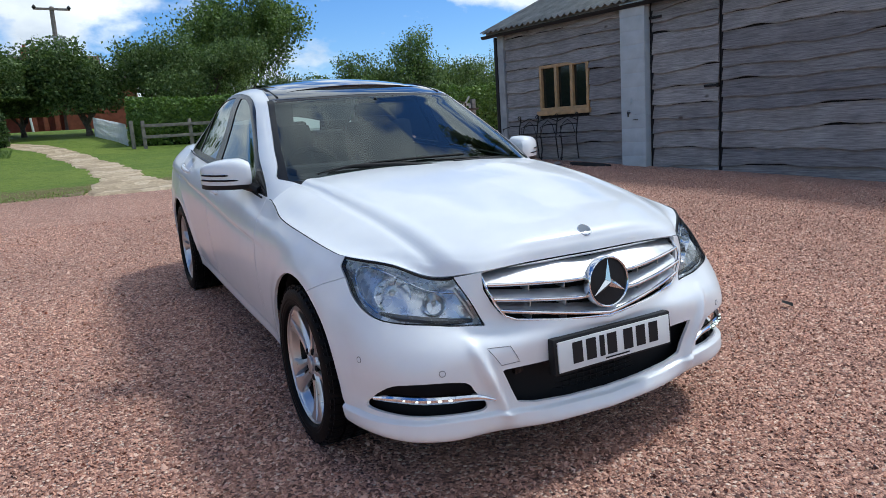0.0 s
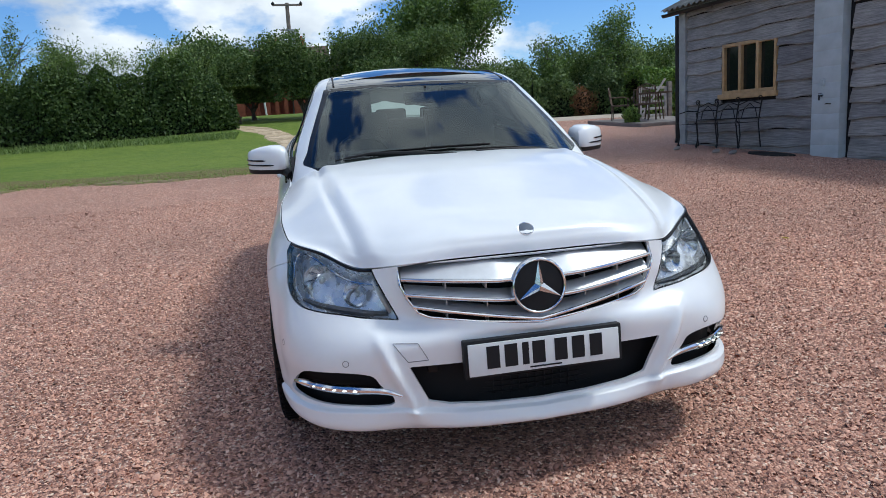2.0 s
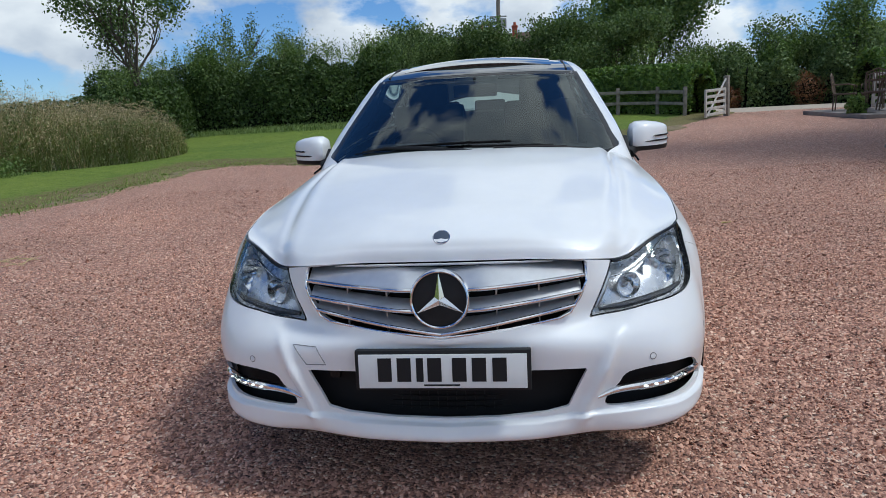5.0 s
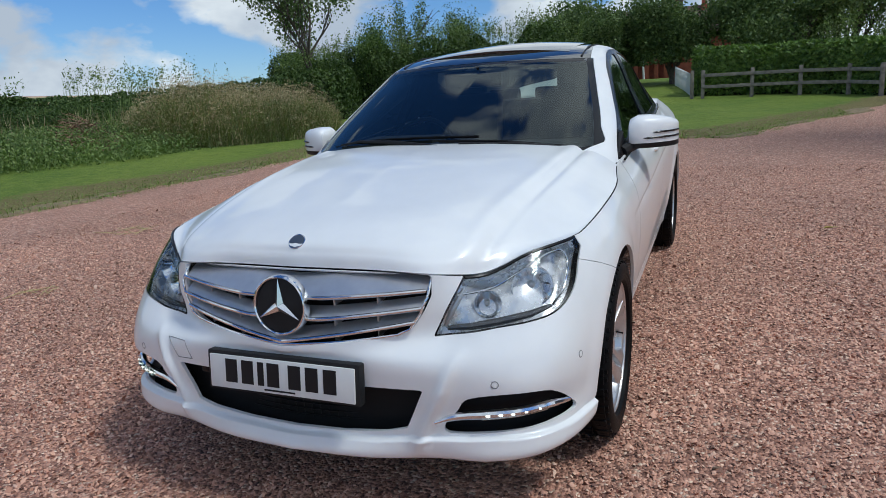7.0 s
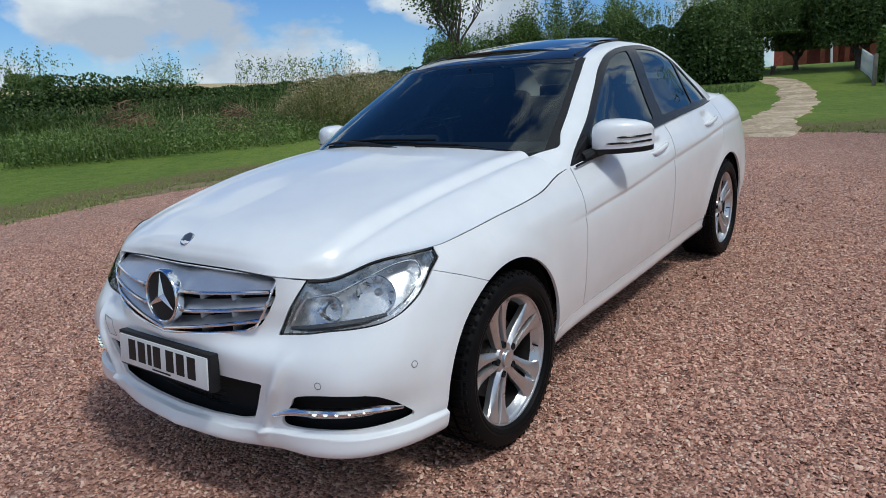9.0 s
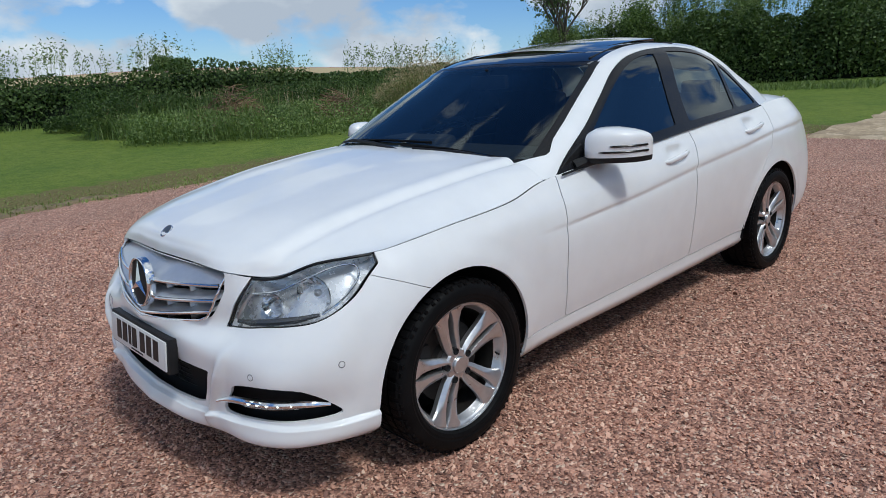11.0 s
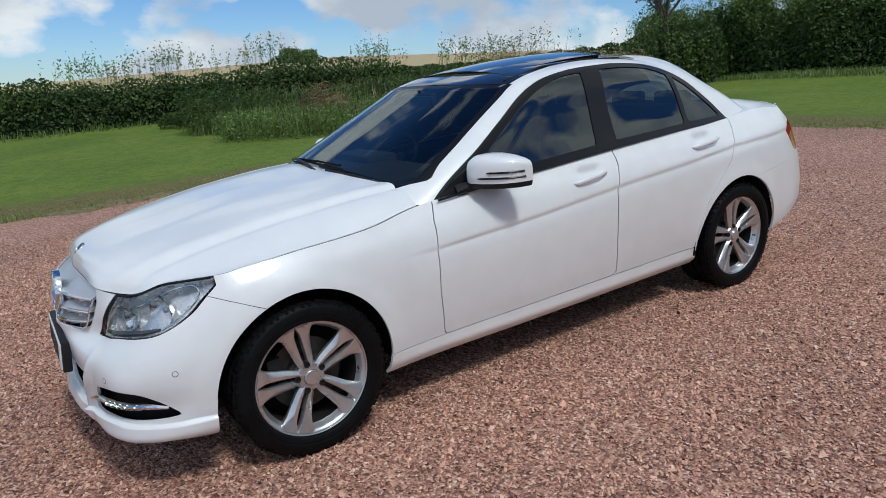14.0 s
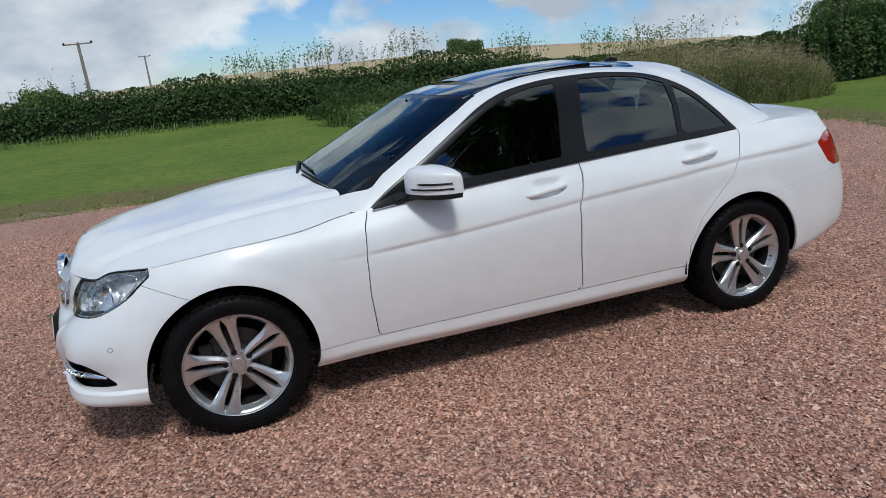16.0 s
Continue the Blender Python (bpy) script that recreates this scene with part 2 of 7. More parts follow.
RUBBER = make_wear("tyre_rubber", (0.006, 0.006, 0.0065), 0.5, 0.35, 14, 0.25)
RUBBER.node_tree.nodes["Principled BSDF"].inputs["Specular IOR Level"].default_value = 0.09
CHROME = shader("chrome", (0.80, 0.81, 0.83), 0.13, 1.0)
SATIN = make_wear("satin_silver", (0.62, 0.63, 0.64), 0.34, 0.06, 25, 0.05, 0.85)
SLAT_SILVER = make_wear("slat_satin_silver", (0.66, 0.67, 0.69), 0.34, 0.06, 25, 0.05, 0.8)
ALLOY = make_wear("alloy_silver", (0.62, 0.62, 0.63), 0.30, 0.08, 30, 0.06, 0.85)
STEEL = make_wear("brake_steel", (0.075, 0.068, 0.062), 0.5, 0.25, 30, 0.1, 0.8)
GLASS = make_glass("windscreen_glass", (0.52, 0.64, 0.63), ior=1.66)
TINT_GLASS = make_glass("side_glass", (0.10, 0.128, 0.124), ior=1.84)
ROOF_GLASS = shader("black_roof_glass", (0.008, 0.009, 0.011), 0.03, Coat_Weight=0.6, Coat_Roughness=0.01)
LAMP_GLASS = make_glass("lamp_lens", (0.97, 0.975, 0.98), ior=1.32)
CABIN = make_wear("cabin_black_cloth", (0.03, 0.03, 0.032), 0.8, 0.2, 30, 0.2)
PLATE_WHITE = make_wear("plate_white", (0.72, 0.73, 0.72), 0.35, 0.03, 20, 0.0)
INK = shader("black_characters", (0.012, 0.012, 0.014), 0.45)
GRAVEL = make_gravel("red_gravel_bed", False)
STONES = make_gravel("red_gravel_stones", True)
TURF = make_turf()
OLD_WOOD = make_old_wood()


def make_stone_path():
    m = shader("stone_path", (0.5, 0.42, 0.33), 0.9)
    g = Graph(m)
    p = g.coords(obj=False)
    v = g.node("TexVoronoi", Scale=3.2)
    g.link(p, v.inputs["Vector"])
    sp = g.t.nodes.new("ShaderNodeSeparateColor")
    g.link(v.outputs["Color"], sp.inputs[0])
    slab = g.ramp(sp.outputs[0], [(0.0, (0.40, 0.30, 0.19)), (0.6, (0.56, 0.43, 0.28)), (1.0, (0.66, 0.53, 0.37))])
    n = g.noise(p, 14, 6)
    g.color(g.mix(1.0, slab, g.ramp(n, [(0.3, (0.65, 0.63, 0.6)), (0.7, (1.1, 1.1, 1.1))]), "MULTIPLY"))
    g.bump(n, 0.6, 0.02)
    return m


STONE_PATH = make_stone_path()
PALE_GRAVEL = make_wear("pale_gravel", (0.46, 0.385, 0.31), 0.9, 0.25, 40, 0.6)
STUBBLE = make_wear("stubble", (0.48, 0.37, 0.19), 0.9, 0.2, 0.6, 0.5)
BLUE_GREY = make_wear("blue_grey_masonry_paint", (0.42, 0.47, 0.49), 0.75, 0.1, 5, 0.35)
PALE_POST = make_wear("weathered_pale_post", (0.33, 0.345, 0.345), 0.8, 0.2, 6, 0.3)
OAK = make_wear("oiled_oak", (0.42, 0.27, 0.13), 0.5, 0.22, 9, 0.2)
OLD_RAIL = make_wear("old_grey_rail", (0.23, 0.20, 0.17), 0.85, 0.35, 9, 0.5)
PALE_RAIL = make_wear("silvered_rail", (0.46, 0.43, 0.39), 0.85, 0.25, 9, 0.5)
WHITE_WOOD = make_wear("white_fence_paint", (0.74, 0.74, 0.72), 0.6, 0.1, 6, 0.2)
IRON = make_wear("black_wrought_iron", (0.014, 0.014, 0.015), 0.62, 0.3, 20, 0.3)
GUTTER = make_wear("black_gutter", (0.015, 0.015, 0.016), 0.4, 0.2, 10, 0.05)
SHEETING = make_wear("lichened_roof_sheet", (0.23, 0.225, 0.20), 0.85, 0.35, 3.5, 0.4)
BRICK = make_wear("red_brick", (0.31, 0.088, 0.052), 0.9, 0.25, 5, 0.4)
TILE = make_wear("brown_roof_tile", (0.11, 0.075, 0.06), 0.85, 0.3, 3, 0.5)
DARK_PANE = shader("dark_window_pane", (0.012, 0.016, 0.014), 0.04)
WICKER = make_wear("brown_wicker", (0.13, 0.095, 0.07), 0.75, 0.3, 30, 0.5)
SLATE = make_wear("patio_stone", (0.22, 0.19, 0.17), 0.85, 0.25, 5, 0.4)
BARK = make_wear("bark", (0.10, 0.085, 0.068), 0.95, 0.4, 12, 0.9)
HEDGE_LEAF = make_leaf("hedge_leaves", (0.038, 0.068, 0.022), (0.072, 0.120, 0.036), (0.118, 0.178, 0.056))
DARK_LEAF = make_leaf("dark_tree_leaves", (0.053, 0.091, 0.034), (0.114, 0.175, 0.061), (0.213, 0.284, 0.120))
TREE_LEAF = make_leaf("tree_leaves", (0.057, 0.106, 0.029), (0.126, 0.204, 0.054), (0.232, 0.330, 0.098))
LAUREL = make_leaf("laurel_leaves", (0.065, 0.123, 0.026), (0.131, 0.225, 0.043), (0.246, 0.362, 0.087))
WEED = make_leaf("nettles_and_weeds", (0.078, 0.132, 0.031), (0.155, 0.232, 0.062), (0.264, 0.341, 0.116))
ROUGH = make_leaf("rough_bank_growth", (0.105, 0.135, 0.042), (0.195, 0.235, 0.080), (0.315, 0.335, 0.145))
GRASS = make_leaf("lawn_blades", (0.15, 0.225, 0.047), (0.205, 0.30, 0.065), (0.30, 0.385, 0.105), 0.2)
SEED = make_leaf("dry_seed_heads", (0.26, 0.19, 0.10), (0.46, 0.36, 0.21), (0.64, 0.54, 0.37), 0.15)
TWIG = make_leaf("dead_brushwood", (0.11, 0.06, 0.033), (0.22, 0.125, 0.07), (0.34, 0.215, 0.13), 0.0)
RED_SHRUB = make_leaf("rust_red_leaves", (0.12, 0.05, 0.025), (0.24, 0.10, 0.045), (0.34, 0.17, 0.08))
# near-black colour put in for shade inside hedges, shrubs and the barn room
CORE = shader("inner_shade", (0.012, 0.018, 0.008), 1.0)
SOIL = make_wear("bare_soil", (0.21, 0.155, 0.085), 0.95, 0.35, 8, 0.8)


# ---- builders ----
def mesh_data(name, verts, faces, smooth=False, normals=None):
    """A mesh from arrays: verts (n, 3); faces, an (m, k) array or a list."""
    me = bpy.data.meshes.new(name)
    verts = np.asarray(verts, dtype=np.float32)
    if isinstance(faces, np.ndarray):
        k = faces.shape[1]
        me.vertices.add(len(verts))
        me.vertices.foreach_set("co", verts.ravel())
        me.loops.add(faces.size)
        me.loops.foreach_set("vertex_index", faces.ravel().astype(np.int32))
        me.polygons.add(len(faces))
        me.polygons.foreach_set("loop_start", np.arange(0, faces.size, k, dtype=np.int32))
        me.update(calc_edges=True)
    else:
        me.from_pydata([tuple(v) for v in verts], [], faces)
        me.update()
    if smooth:
        me.polygons.foreach_set("use_smooth", np.ones(len(me.polygons), dtype=bool))
    if normals is not None:
        me.normals_split_custom_set_from_vertices([tuple(n) for n in normals])
    return me


def put(name, me, material, parent=None, label="", m=None):
    ob = new(name, me)
    if material is not None and not me.materials:
        me.materials.append(material)
    if m is not None:
        ob.matrix_world = m
    if parent is not None:
        ob.parent = parent
        if m is not None:
            ob.matrix_basis = m
    if label:
        ob["label"] = label
    return ob


def part(name, bm, material, parent, label="", smooth=True, angle=35):
    """Links a bmesh as one mesh object under a thing or a part."""
    me = bpy.data.meshes.new(name)
    bmesh.ops.recalc_face_normals(bm, faces=bm.faces)
    if smooth:
        for f in bm.faces:
            f.smooth = True
        for e in bm.edges:
            if len(e.link_faces) == 2 and e.calc_face_angle(0) > radians(angle):
                e.smooth = False
    bm.to_mesh(me)
    bm.free()
    return put(name, me, material, parent, label)


def empty(name, m, label="", category="", group="", kind=""):
    ob = new(name)
    ob.empty_display_size = 0.2
    ob.matrix_world = m
    return tagged(ob, label, category, group, kind)


def box(bm, cx, cy, cz, sx, sy, sz, bevel=0.0, m=None):
    """A bevelled box with its centre and full sizes, turned by m."""
    mat = Matrix.Translation((cx, cy, cz)) @ Matrix.Diagonal((sx, sy, sz, 1))
    if m is not None:
        mat = m @ mat
    r = bmesh.ops.create_cube(bm, size=1.0, matrix=mat)
    if bevel:
        es = list({e for v in r["verts"] for e in v.link_edges})
        bmesh.ops.bevel(bm, geom=es, offset=bevel, segments=2, profile=0.6, affect="EDGES", clamp_overlap=True)
    return bm


def tube(bm, points, radius, sides=8, closed=False, caps=True):
    """A round bar along points; radius a number or one for each point."""
    pts = [Vector(p) for p in points]
    n = len(pts)
    rad = [float(r) for r in radius] if isinstance(radius, (list, tuple)) else [float(radius)] * n
    rings, ref = [], Vector((0.12, 0.31, 0.94)).normalized()
    for i, p in enumerate(pts):
        a = pts[(i - 1) % n] if closed or i else p
        b = pts[(i + 1) % n] if closed or i < n - 1 else p
        d = (b - a).normalized()
        u = d.cross(ref)
        if u.length < 0.05:
            u = d.cross(Vector((1, 0, 0)))
        u.normalize()
        w = d.cross(u)
        rings.append([bm.verts.new(p + rad[i] * (math.cos(2 * math.pi * k / sides) * u + math.sin(2 * math.pi * k / sides) * w)) for k in range(sides)])
    for i in range(n if closed else n - 1):
        a, b = rings[i], rings[(i + 1) % n]
        for k in range(sides):
            bm.faces.new((a[k], a[(k + 1) % sides], b[(k + 1) % sides], b[k]))
    if caps and not closed:
        bm.faces.new(rings[0])
        bm.faces.new(list(reversed(rings[-1])))
    return bm


def lathe(bm, profile, steps=48, m=None):
    """A body of revolution about the x axis; profile: (x, radius)."""
    m = m or Matrix()
    rings = []
    for x, r in profile:
        if r < 1e-6:
            rings.append([bm.verts.new(m @ Vector((x, 0, 0)))])
        else:
            rings.append([bm.verts.new(m @ Vector((x, r * math.cos(2 * math.pi * k / steps), r * math.sin(2 * math.pi * k / steps)))) for k in range(steps)])
    for a, b in zip(rings, rings[1:]):
        for k in range(steps):
            q = [a[k % len(a)], a[(k + 1) % len(a)], b[(k + 1) % len(b)], b[k % len(b)]]
            q = list(dict.fromkeys(q))
            if len(q) > 2:
                bm.faces.new(q)
    return bm


def prism(bm, outline, depth, m=None, bevel=0.0):
    """A plate with the 2-D outline in its xy plane, from z = 0 to depth."""
    m = m or Matrix()
    a = [bm.verts.new(m @ Vector((x, y, 0))) for x, y in outline]
    b = [bm.verts.new(m @ Vector((x, y, depth))) for x, y in outline]
    fs = [bm.faces.new(list(reversed(a))), bm.faces.new(b)]
    n = len(a)
    for i in range(n):
        fs.append(bm.faces.new((a[i], a[(i + 1) % n], b[(i + 1) % n], b[i])))
    if bevel:
        es = list({e for v in b for e in v.link_edges if e.other_vert(v) in b})
        bmesh.ops.bevel(bm, geom=es, offset=bevel, segments=2, profile=0.6, affect="EDGES", clamp_overlap=True)
    return bm


def spline(points, per=8):
    """A Catmull-Rom curve through points, per steps a span."""
    p = np.asarray(points, float)
    ext = np.vstack([2 * p[0] - p[1], p, 2 * p[-1] - p[-2]])
    out = []
    for i in range(1, len(ext) - 2):
        for t in np.linspace(0, 1, per, endpoint=False):
            a, b, c, d = ext[i - 1:i + 3]
            out.append(0.5 * (2 * b + (c - a) * t + (2 * a - 5 * b + 4 * c - d) * t * t + (3 * b - a - 3 * c + d) * t ** 3))
    out.append(p[-1])
    return np.array(out)


def patch(grid, per_u, per_v):
    """A dense smooth grid through the control grid (rows x columns x 3)."""
    g = np.asarray(grid, float)
    a = np.stack([spline(g[:, j], per_u) for j in range(g.shape[1])], 1)
    return np.stack([spline(a[i], per_v) for i in range(a.shape[0])], 0)


# ---- ground ----
def step(a, b, x):
    t = np.clip((x - a) / (b - a), 0, 1)
    return t * t * (3 - 2 * t)


def rise(x, y):
    """Height of the ground above the yard's sloping plane."""
    x, y = np.asarray(x, float), np.asarray(y, float)
    bank = 0.047 * np.clip(-x - 7.0, 0, 12.5) * (1 - 0.9 * step(7.0, 13.0, y))
    bearing = (y + 1.0) / (np.abs(x) + 3.0)
    field = np.clip(0.0155 + 0.059 * (bearing + 0.06), 0.004, 0.045) * np.clip(-x - 21.0, 0, 400)   # higher to the north-west
    level = -0.0507 * np.clip(y - 20.0, 0, None) + 0.012 * np.clip(y - 40, 0, None)
    lip = 0.05 * step(0.0, 0.7, lawn_depth(x, y))
    apron = 0.09 * step(2.0, 6.0, x) * step(-4.0, 2.0, y) * (1 - step(18, 24, y))   # up to the barn's foot
    garden = 1.0 * step(14.5, 30.0, y) * (1 - step(2.5, 6.0, x)) * step(-14.0, -8.0, x)   # the lawn climbs towards the house
    return bank + field + level + lip + apron + garden


def lawn_depth(x, y):
    """How far a place lies inside the lawn, past the gravel's uneven edge."""
    wob = 0.16 * np.sin(1.3 * x + 0.7 * y) + 0.10 * np.sin(3.1 * y - 1.7 * x + 1.0) + 0.05 * np.sin(7.3 * x + 5.1 * y)
    west = -6.65 - 0.08 * np.clip(-y - 1, 0, 3) + 0.75 * step(1.0, 7.5, y) - x
    north = np.minimum(np.minimum(y - 8.75 + 0.3 * step(-6, -2, x) * (1 - step(-2, 0, x)), (1.3 + 0.62 * (y - 8.8) - x) * 0.85), (18.6 - y) + 40 * step(5.2, 4.6, x))
    # rounded inner corner of the gravel
    k = 1.6
    h = np.clip(0.5 + 0.5 * (west - north) / k, 0, 1)
    return north * (1 - h) + west * h + k * h * (1 - h) * 0.5 + 0.5 * wob


PATH_LINE = np.array([(-.58, 8.3), (-.62, 10.4), (-.72, 12.9), (-1.05, 15.6), (-1.65, 18.5), (-2.7, 20.8), (-4.5, 22.6), (-8, 24)])


def path_depth(x, y):
    """How far a place lies inside the stone path."""
    x, y = np.asarray(x, float), np.asarray(y, float)
    best = np.full(x.shape, 99.0)
    for a, c in zip(PATH_LINE[:-1], PATH_LINE[1:]):
        e = c - a
        t = np.clip(((x - a[0]) * e[0] + (y - a[1]) * e[1]) / (e @ e), 0, 1)
        best = np.minimum(best, np.hypot(x - a[0] - t * e[0], y - a[1] - t * e[1]))
    return 0.46 + 0.22 * step(10.8, 8.6, y) + 0.05 * np.sin(2.3 * y) + 0.03 * np.sin(7.1 * y + 2 * x) - best


def on_yard(x, y, z=0.0):
    """World place of a point given in the yard's sloping coordinates, z above the ground."""
    return SLOPE @ Vector((x, y, float(rise(x, y)) + z))


def sheet(name, xs, ys, material, keep=None, lift=0.0, worn=None):
    gx, gy = np.meshgrid(xs, ys, indexing="ij")
    z = rise(gx, gy) + lift
    v = np.stack([gx, gy, z], -1).reshape(-1, 3)
    n, m = len(xs), len(ys)
    i = np.arange(n * m).reshape(n, m)
    f = np.stack([i[:-1, :-1], i[1:, :-1], i[1:, 1:], i[:-1, 1:]], -1).reshape(-1, 4)
    if keep is not None:
        c = v[f].mean(1)
        f = f[keep(c[:, 0], c[:, 1])]
        # the rim of a laid sheet turns down into the ground
        e = np.sort(np.vstack([f[:, [0, 1]], f[:, [1, 2]], f[:, [2, 3]], f[:, [3, 0]]]), 1)
        u, count = np.unique(e, axis=0, return_counts=True)
        v[np.unique(u[count == 1]), 2] -= lift + 0.02
    rot = np.array(SLOPE.to_3x3())
    me = mesh_data(name, v @ rot.T, f, True)
    if worn is not None:
        me.attributes.new("worn", "FLOAT", "POINT").data.foreach_set("value", worn(v[:, 0], v[:, 1]).astype(np.float32))
    return put(name, me, material)


def graded(lo, hi, a, b, fine, coarse):
    return np.unique(np.round(np.concatenate([-np.geomspace(1, 1 + (a - lo), coarse)[::-1] + 1 + a, np.arange(a, b, fine), np.geomspace(1, 1 + (hi - b), coarse) - 1 + b]), 4))


xs = graded(-900, 900, -20, 12, 0.2, 26)
ys = graded(-900, 900, -9, 22, 0.2, 26)
GROUND = tagged(sheet("ground", xs, ys, GRAVEL), "red gravel yard sloping gently, edged by lawn", "ground", kind="structure")
xs, ys = np.arange(-21.5, 7.2, 0.13), np.arange(-26, 34, 0.16)
LAWN = tagged(sheet("lawn", xs, ys, TURF, lambda x, y: (lawn_depth(x, y) > 0), 0.012, lambda x, y: step(1.5, 0.1, lawn_depth(x, y))), "mown green lawn with worn brown edges", "lawn", kind="structure")
xs, ys = np.arange(-8.6, 4.2, 0.05), np.arange(-9, 14, 0.05)
tagged(sheet("worn_edge", xs, ys, SOIL, lambda x, y: (np.abs(lawn_depth(x, y) - 0.10) < 0.10 + 0.09 * np.sin(2.3 * x + 1.9 * y) + 0.06 * np.sin(9.1 * x - 7.7 * y)) & (path_depth(x, y) < 0), 0.024), "bare brown soil along the lawn's ragged edge", "soil", kind="structure")
xs, ys = np.arange(-9, 1, 0.06), np.arange(8.2, 25, 0.08)
tagged(sheet("path", xs, ys, STONE_PATH, lambda x, y: path_depth(x, y) > 0, 0.03), "pale worn stone path through the lawn", "path", kind="structure")
xs, ys = np.arange(4.2, 18, 0.2), np.arange(16.6, 23, 0.1)
tagged(sheet("pale_drive", xs, ys, PALE_GRAVEL, lambda x, y: y > 17.3 + 0.15 * np.sin(1.7 * x), 0.02), "pale gravel drive beyond the gate", "drive", kind="structure")
xs, ys = graded(-600, -19.5, -40, -21, 0.8, 20), graded(-300, 500, -40, 40, 0.8, 20)
xs = xs[xs < -19.6]
tagged(sheet("field", xs, ys, STUBBLE, None, 0.06), "straw-coloured stubble field rising to the skyline", "field", kind="structure")


# ---- car: its master surfaces, given for the half with x > 0 ----
def column(x, y, rows):
    """A vertical section of the lower body: rows of (dx, dy, z) from sill to shoulder."""
    return [(x + dx, y + dy, z) for dx, dy, z in rows]


def flank(y, xs_, zs_):
    return [(x, y, z) for x, z in zip(xs_, zs_)]


LOWER = [
    column(0, -2.19, [(0, .06, .205), (0, .005, .230), (0, .03, .285), (0, .035, .37), (0, .034, .45), (0, .032, .525), (0, .02, .56), (0, .055, .68), (0, .13, .775)]),
    column(.25, -2.17, [(0, .06, .205), (0, .005, .230), (0, .018, .293), (0, .025, .37), (0, .018, .45), (0, .016, .53), (0, .03, .577), (0, .06, .68), (0, .125, .772)]),
    column(.46, -2.13, [(0, .06, .21), (0, .005, .238), (.01, -.005, .29), (.01, .005, .36), (0, 0, .45), (0, .01, .53), (0, .08, .59), (0, .09, .67), (-.005, .105, .764)]),
    column(.61, -2.095, [(-.01, .06, .207), (0, -.005, .236), (.01, -.005, .29), (.01, .01, .36), (.01, 0, .45), (0, .015, .53), (-.01, .075, .605), (-.02, .125, .68), (-.035, .175, .745)]),
    column(.73, -2.04, [(-.02, .07, .208), (0, 0, .238), (.01, .005, .29), (.005, .02, .36), (.005, 0, .45), (-.005, .02, .53), (-.02, .075, .615), (-.028, .135, .705), (-.05, .21, .789)]),
    column(.815, -1.925, [(-.03, .055, .212), (-.005, -.01, .242), (.005, 0, .29), (0, .012, .36), (.005, -.005, .45), (0, .005, .53), (-.015, .055, .625), (-.032, .12, .715), (-.063, .18, .803)]),
    column(.86, -1.79, [(-.035, .02, .212), (-.005, 0, .243), (.002, 0, .29), (0, 0, .36), (.002, -.01, .45), (-.002, 0, .53), (-.015, .04, .63), (-.04, .09, .725), (-.07, .125, .805)]),
    flank(-1.60, (.84, .868, .878, .882, .886, .886, .878, .855, .806), (.21, .238, .29, .36, .45, .54, .65, .735, .808)),
    flank(-1.38, (.85, .875, .885, .889, .892, .892, .887, .867, .822), (.21, .24, .29, .36, .45, .55, .66, .75, .822)),
    flank(-1.05, (.825, .852, .862, .872, .880, .884, .881, .864, .824), (.208, .242, .295, .38, .49, .59, .685, .772, .846)),
    flank(-.75, (.80, .835, .843, .862, .876, .882, .878, .852, .788), (.205, .245, .30, .40, .515, .62, .705, .80, .892)),
    flank(-.2, (.80, .835, .843, .862, .878, .885, .882, .855, .802), (.205, .245, .305, .40, .53, .64, .735, .84, .932)),
    flank(.4, (.80, .835, .843, .862, .879, .887, .885, .857, .80), (.21, .25, .31, .41, .54, .67, .785, .88, .972)),
    flank(1.0, (.80, .835, .845, .866, .882, .889, .885, .85, .788), (.215, .255, .315, .42, .55, .69, .825, .91, .998)),
    flank(1.38, (.83, .865, .88, .89, .895, .894, .882, .835, .757), (.22, .26, .32, .42, .55, .69, .848, .93, 1.015)),
    flank(1.75, (.82, .855, .87, .88, .884, .88, .862, .815, .73), (.24, .28, .34, .43, .56, .70, .872, .955, 1.03)),
    column(.835, 2.02, [(-.045, -.02, .315), (-.01, .01, .348), (.005, .01, .39), (.012, .01, .45), (.012, .01, .57), (0, 0, .71), (-.035, -.01, .87), (-.075, -.02, .945), (-.14, -.02, 1.012)]),
    column(.72, 2.23, [(-.04, -.07, .352), (-.01, -.01, .384), (.005, .005, .415), (.01, .01, .455), (.005, .015, .57), (-.01, 0, .71), (-.03, -.05, .87), (-.05, -.09, .945), (-.09, -.11, 1.012)]),
    column(.42, 2.35, [(0, -.07, .365), (0, -.01, .395), (0, .01, .425), (0, .01, .46), (0, .015, .58), (0, -.005, .72), (0, -.05, .87), (0, -.085, .955), (0, -.115, 1.028)]),
    column(0, 2.385, [(0, -.065, .365), (0, -.005, .395), (0, .01, .425), (0, .01, .46), (0, .015, .58), (0, -.005, .72), (0, -.05, .87), (0, -.085, .955), (0, -.115, 1.036)]),
]
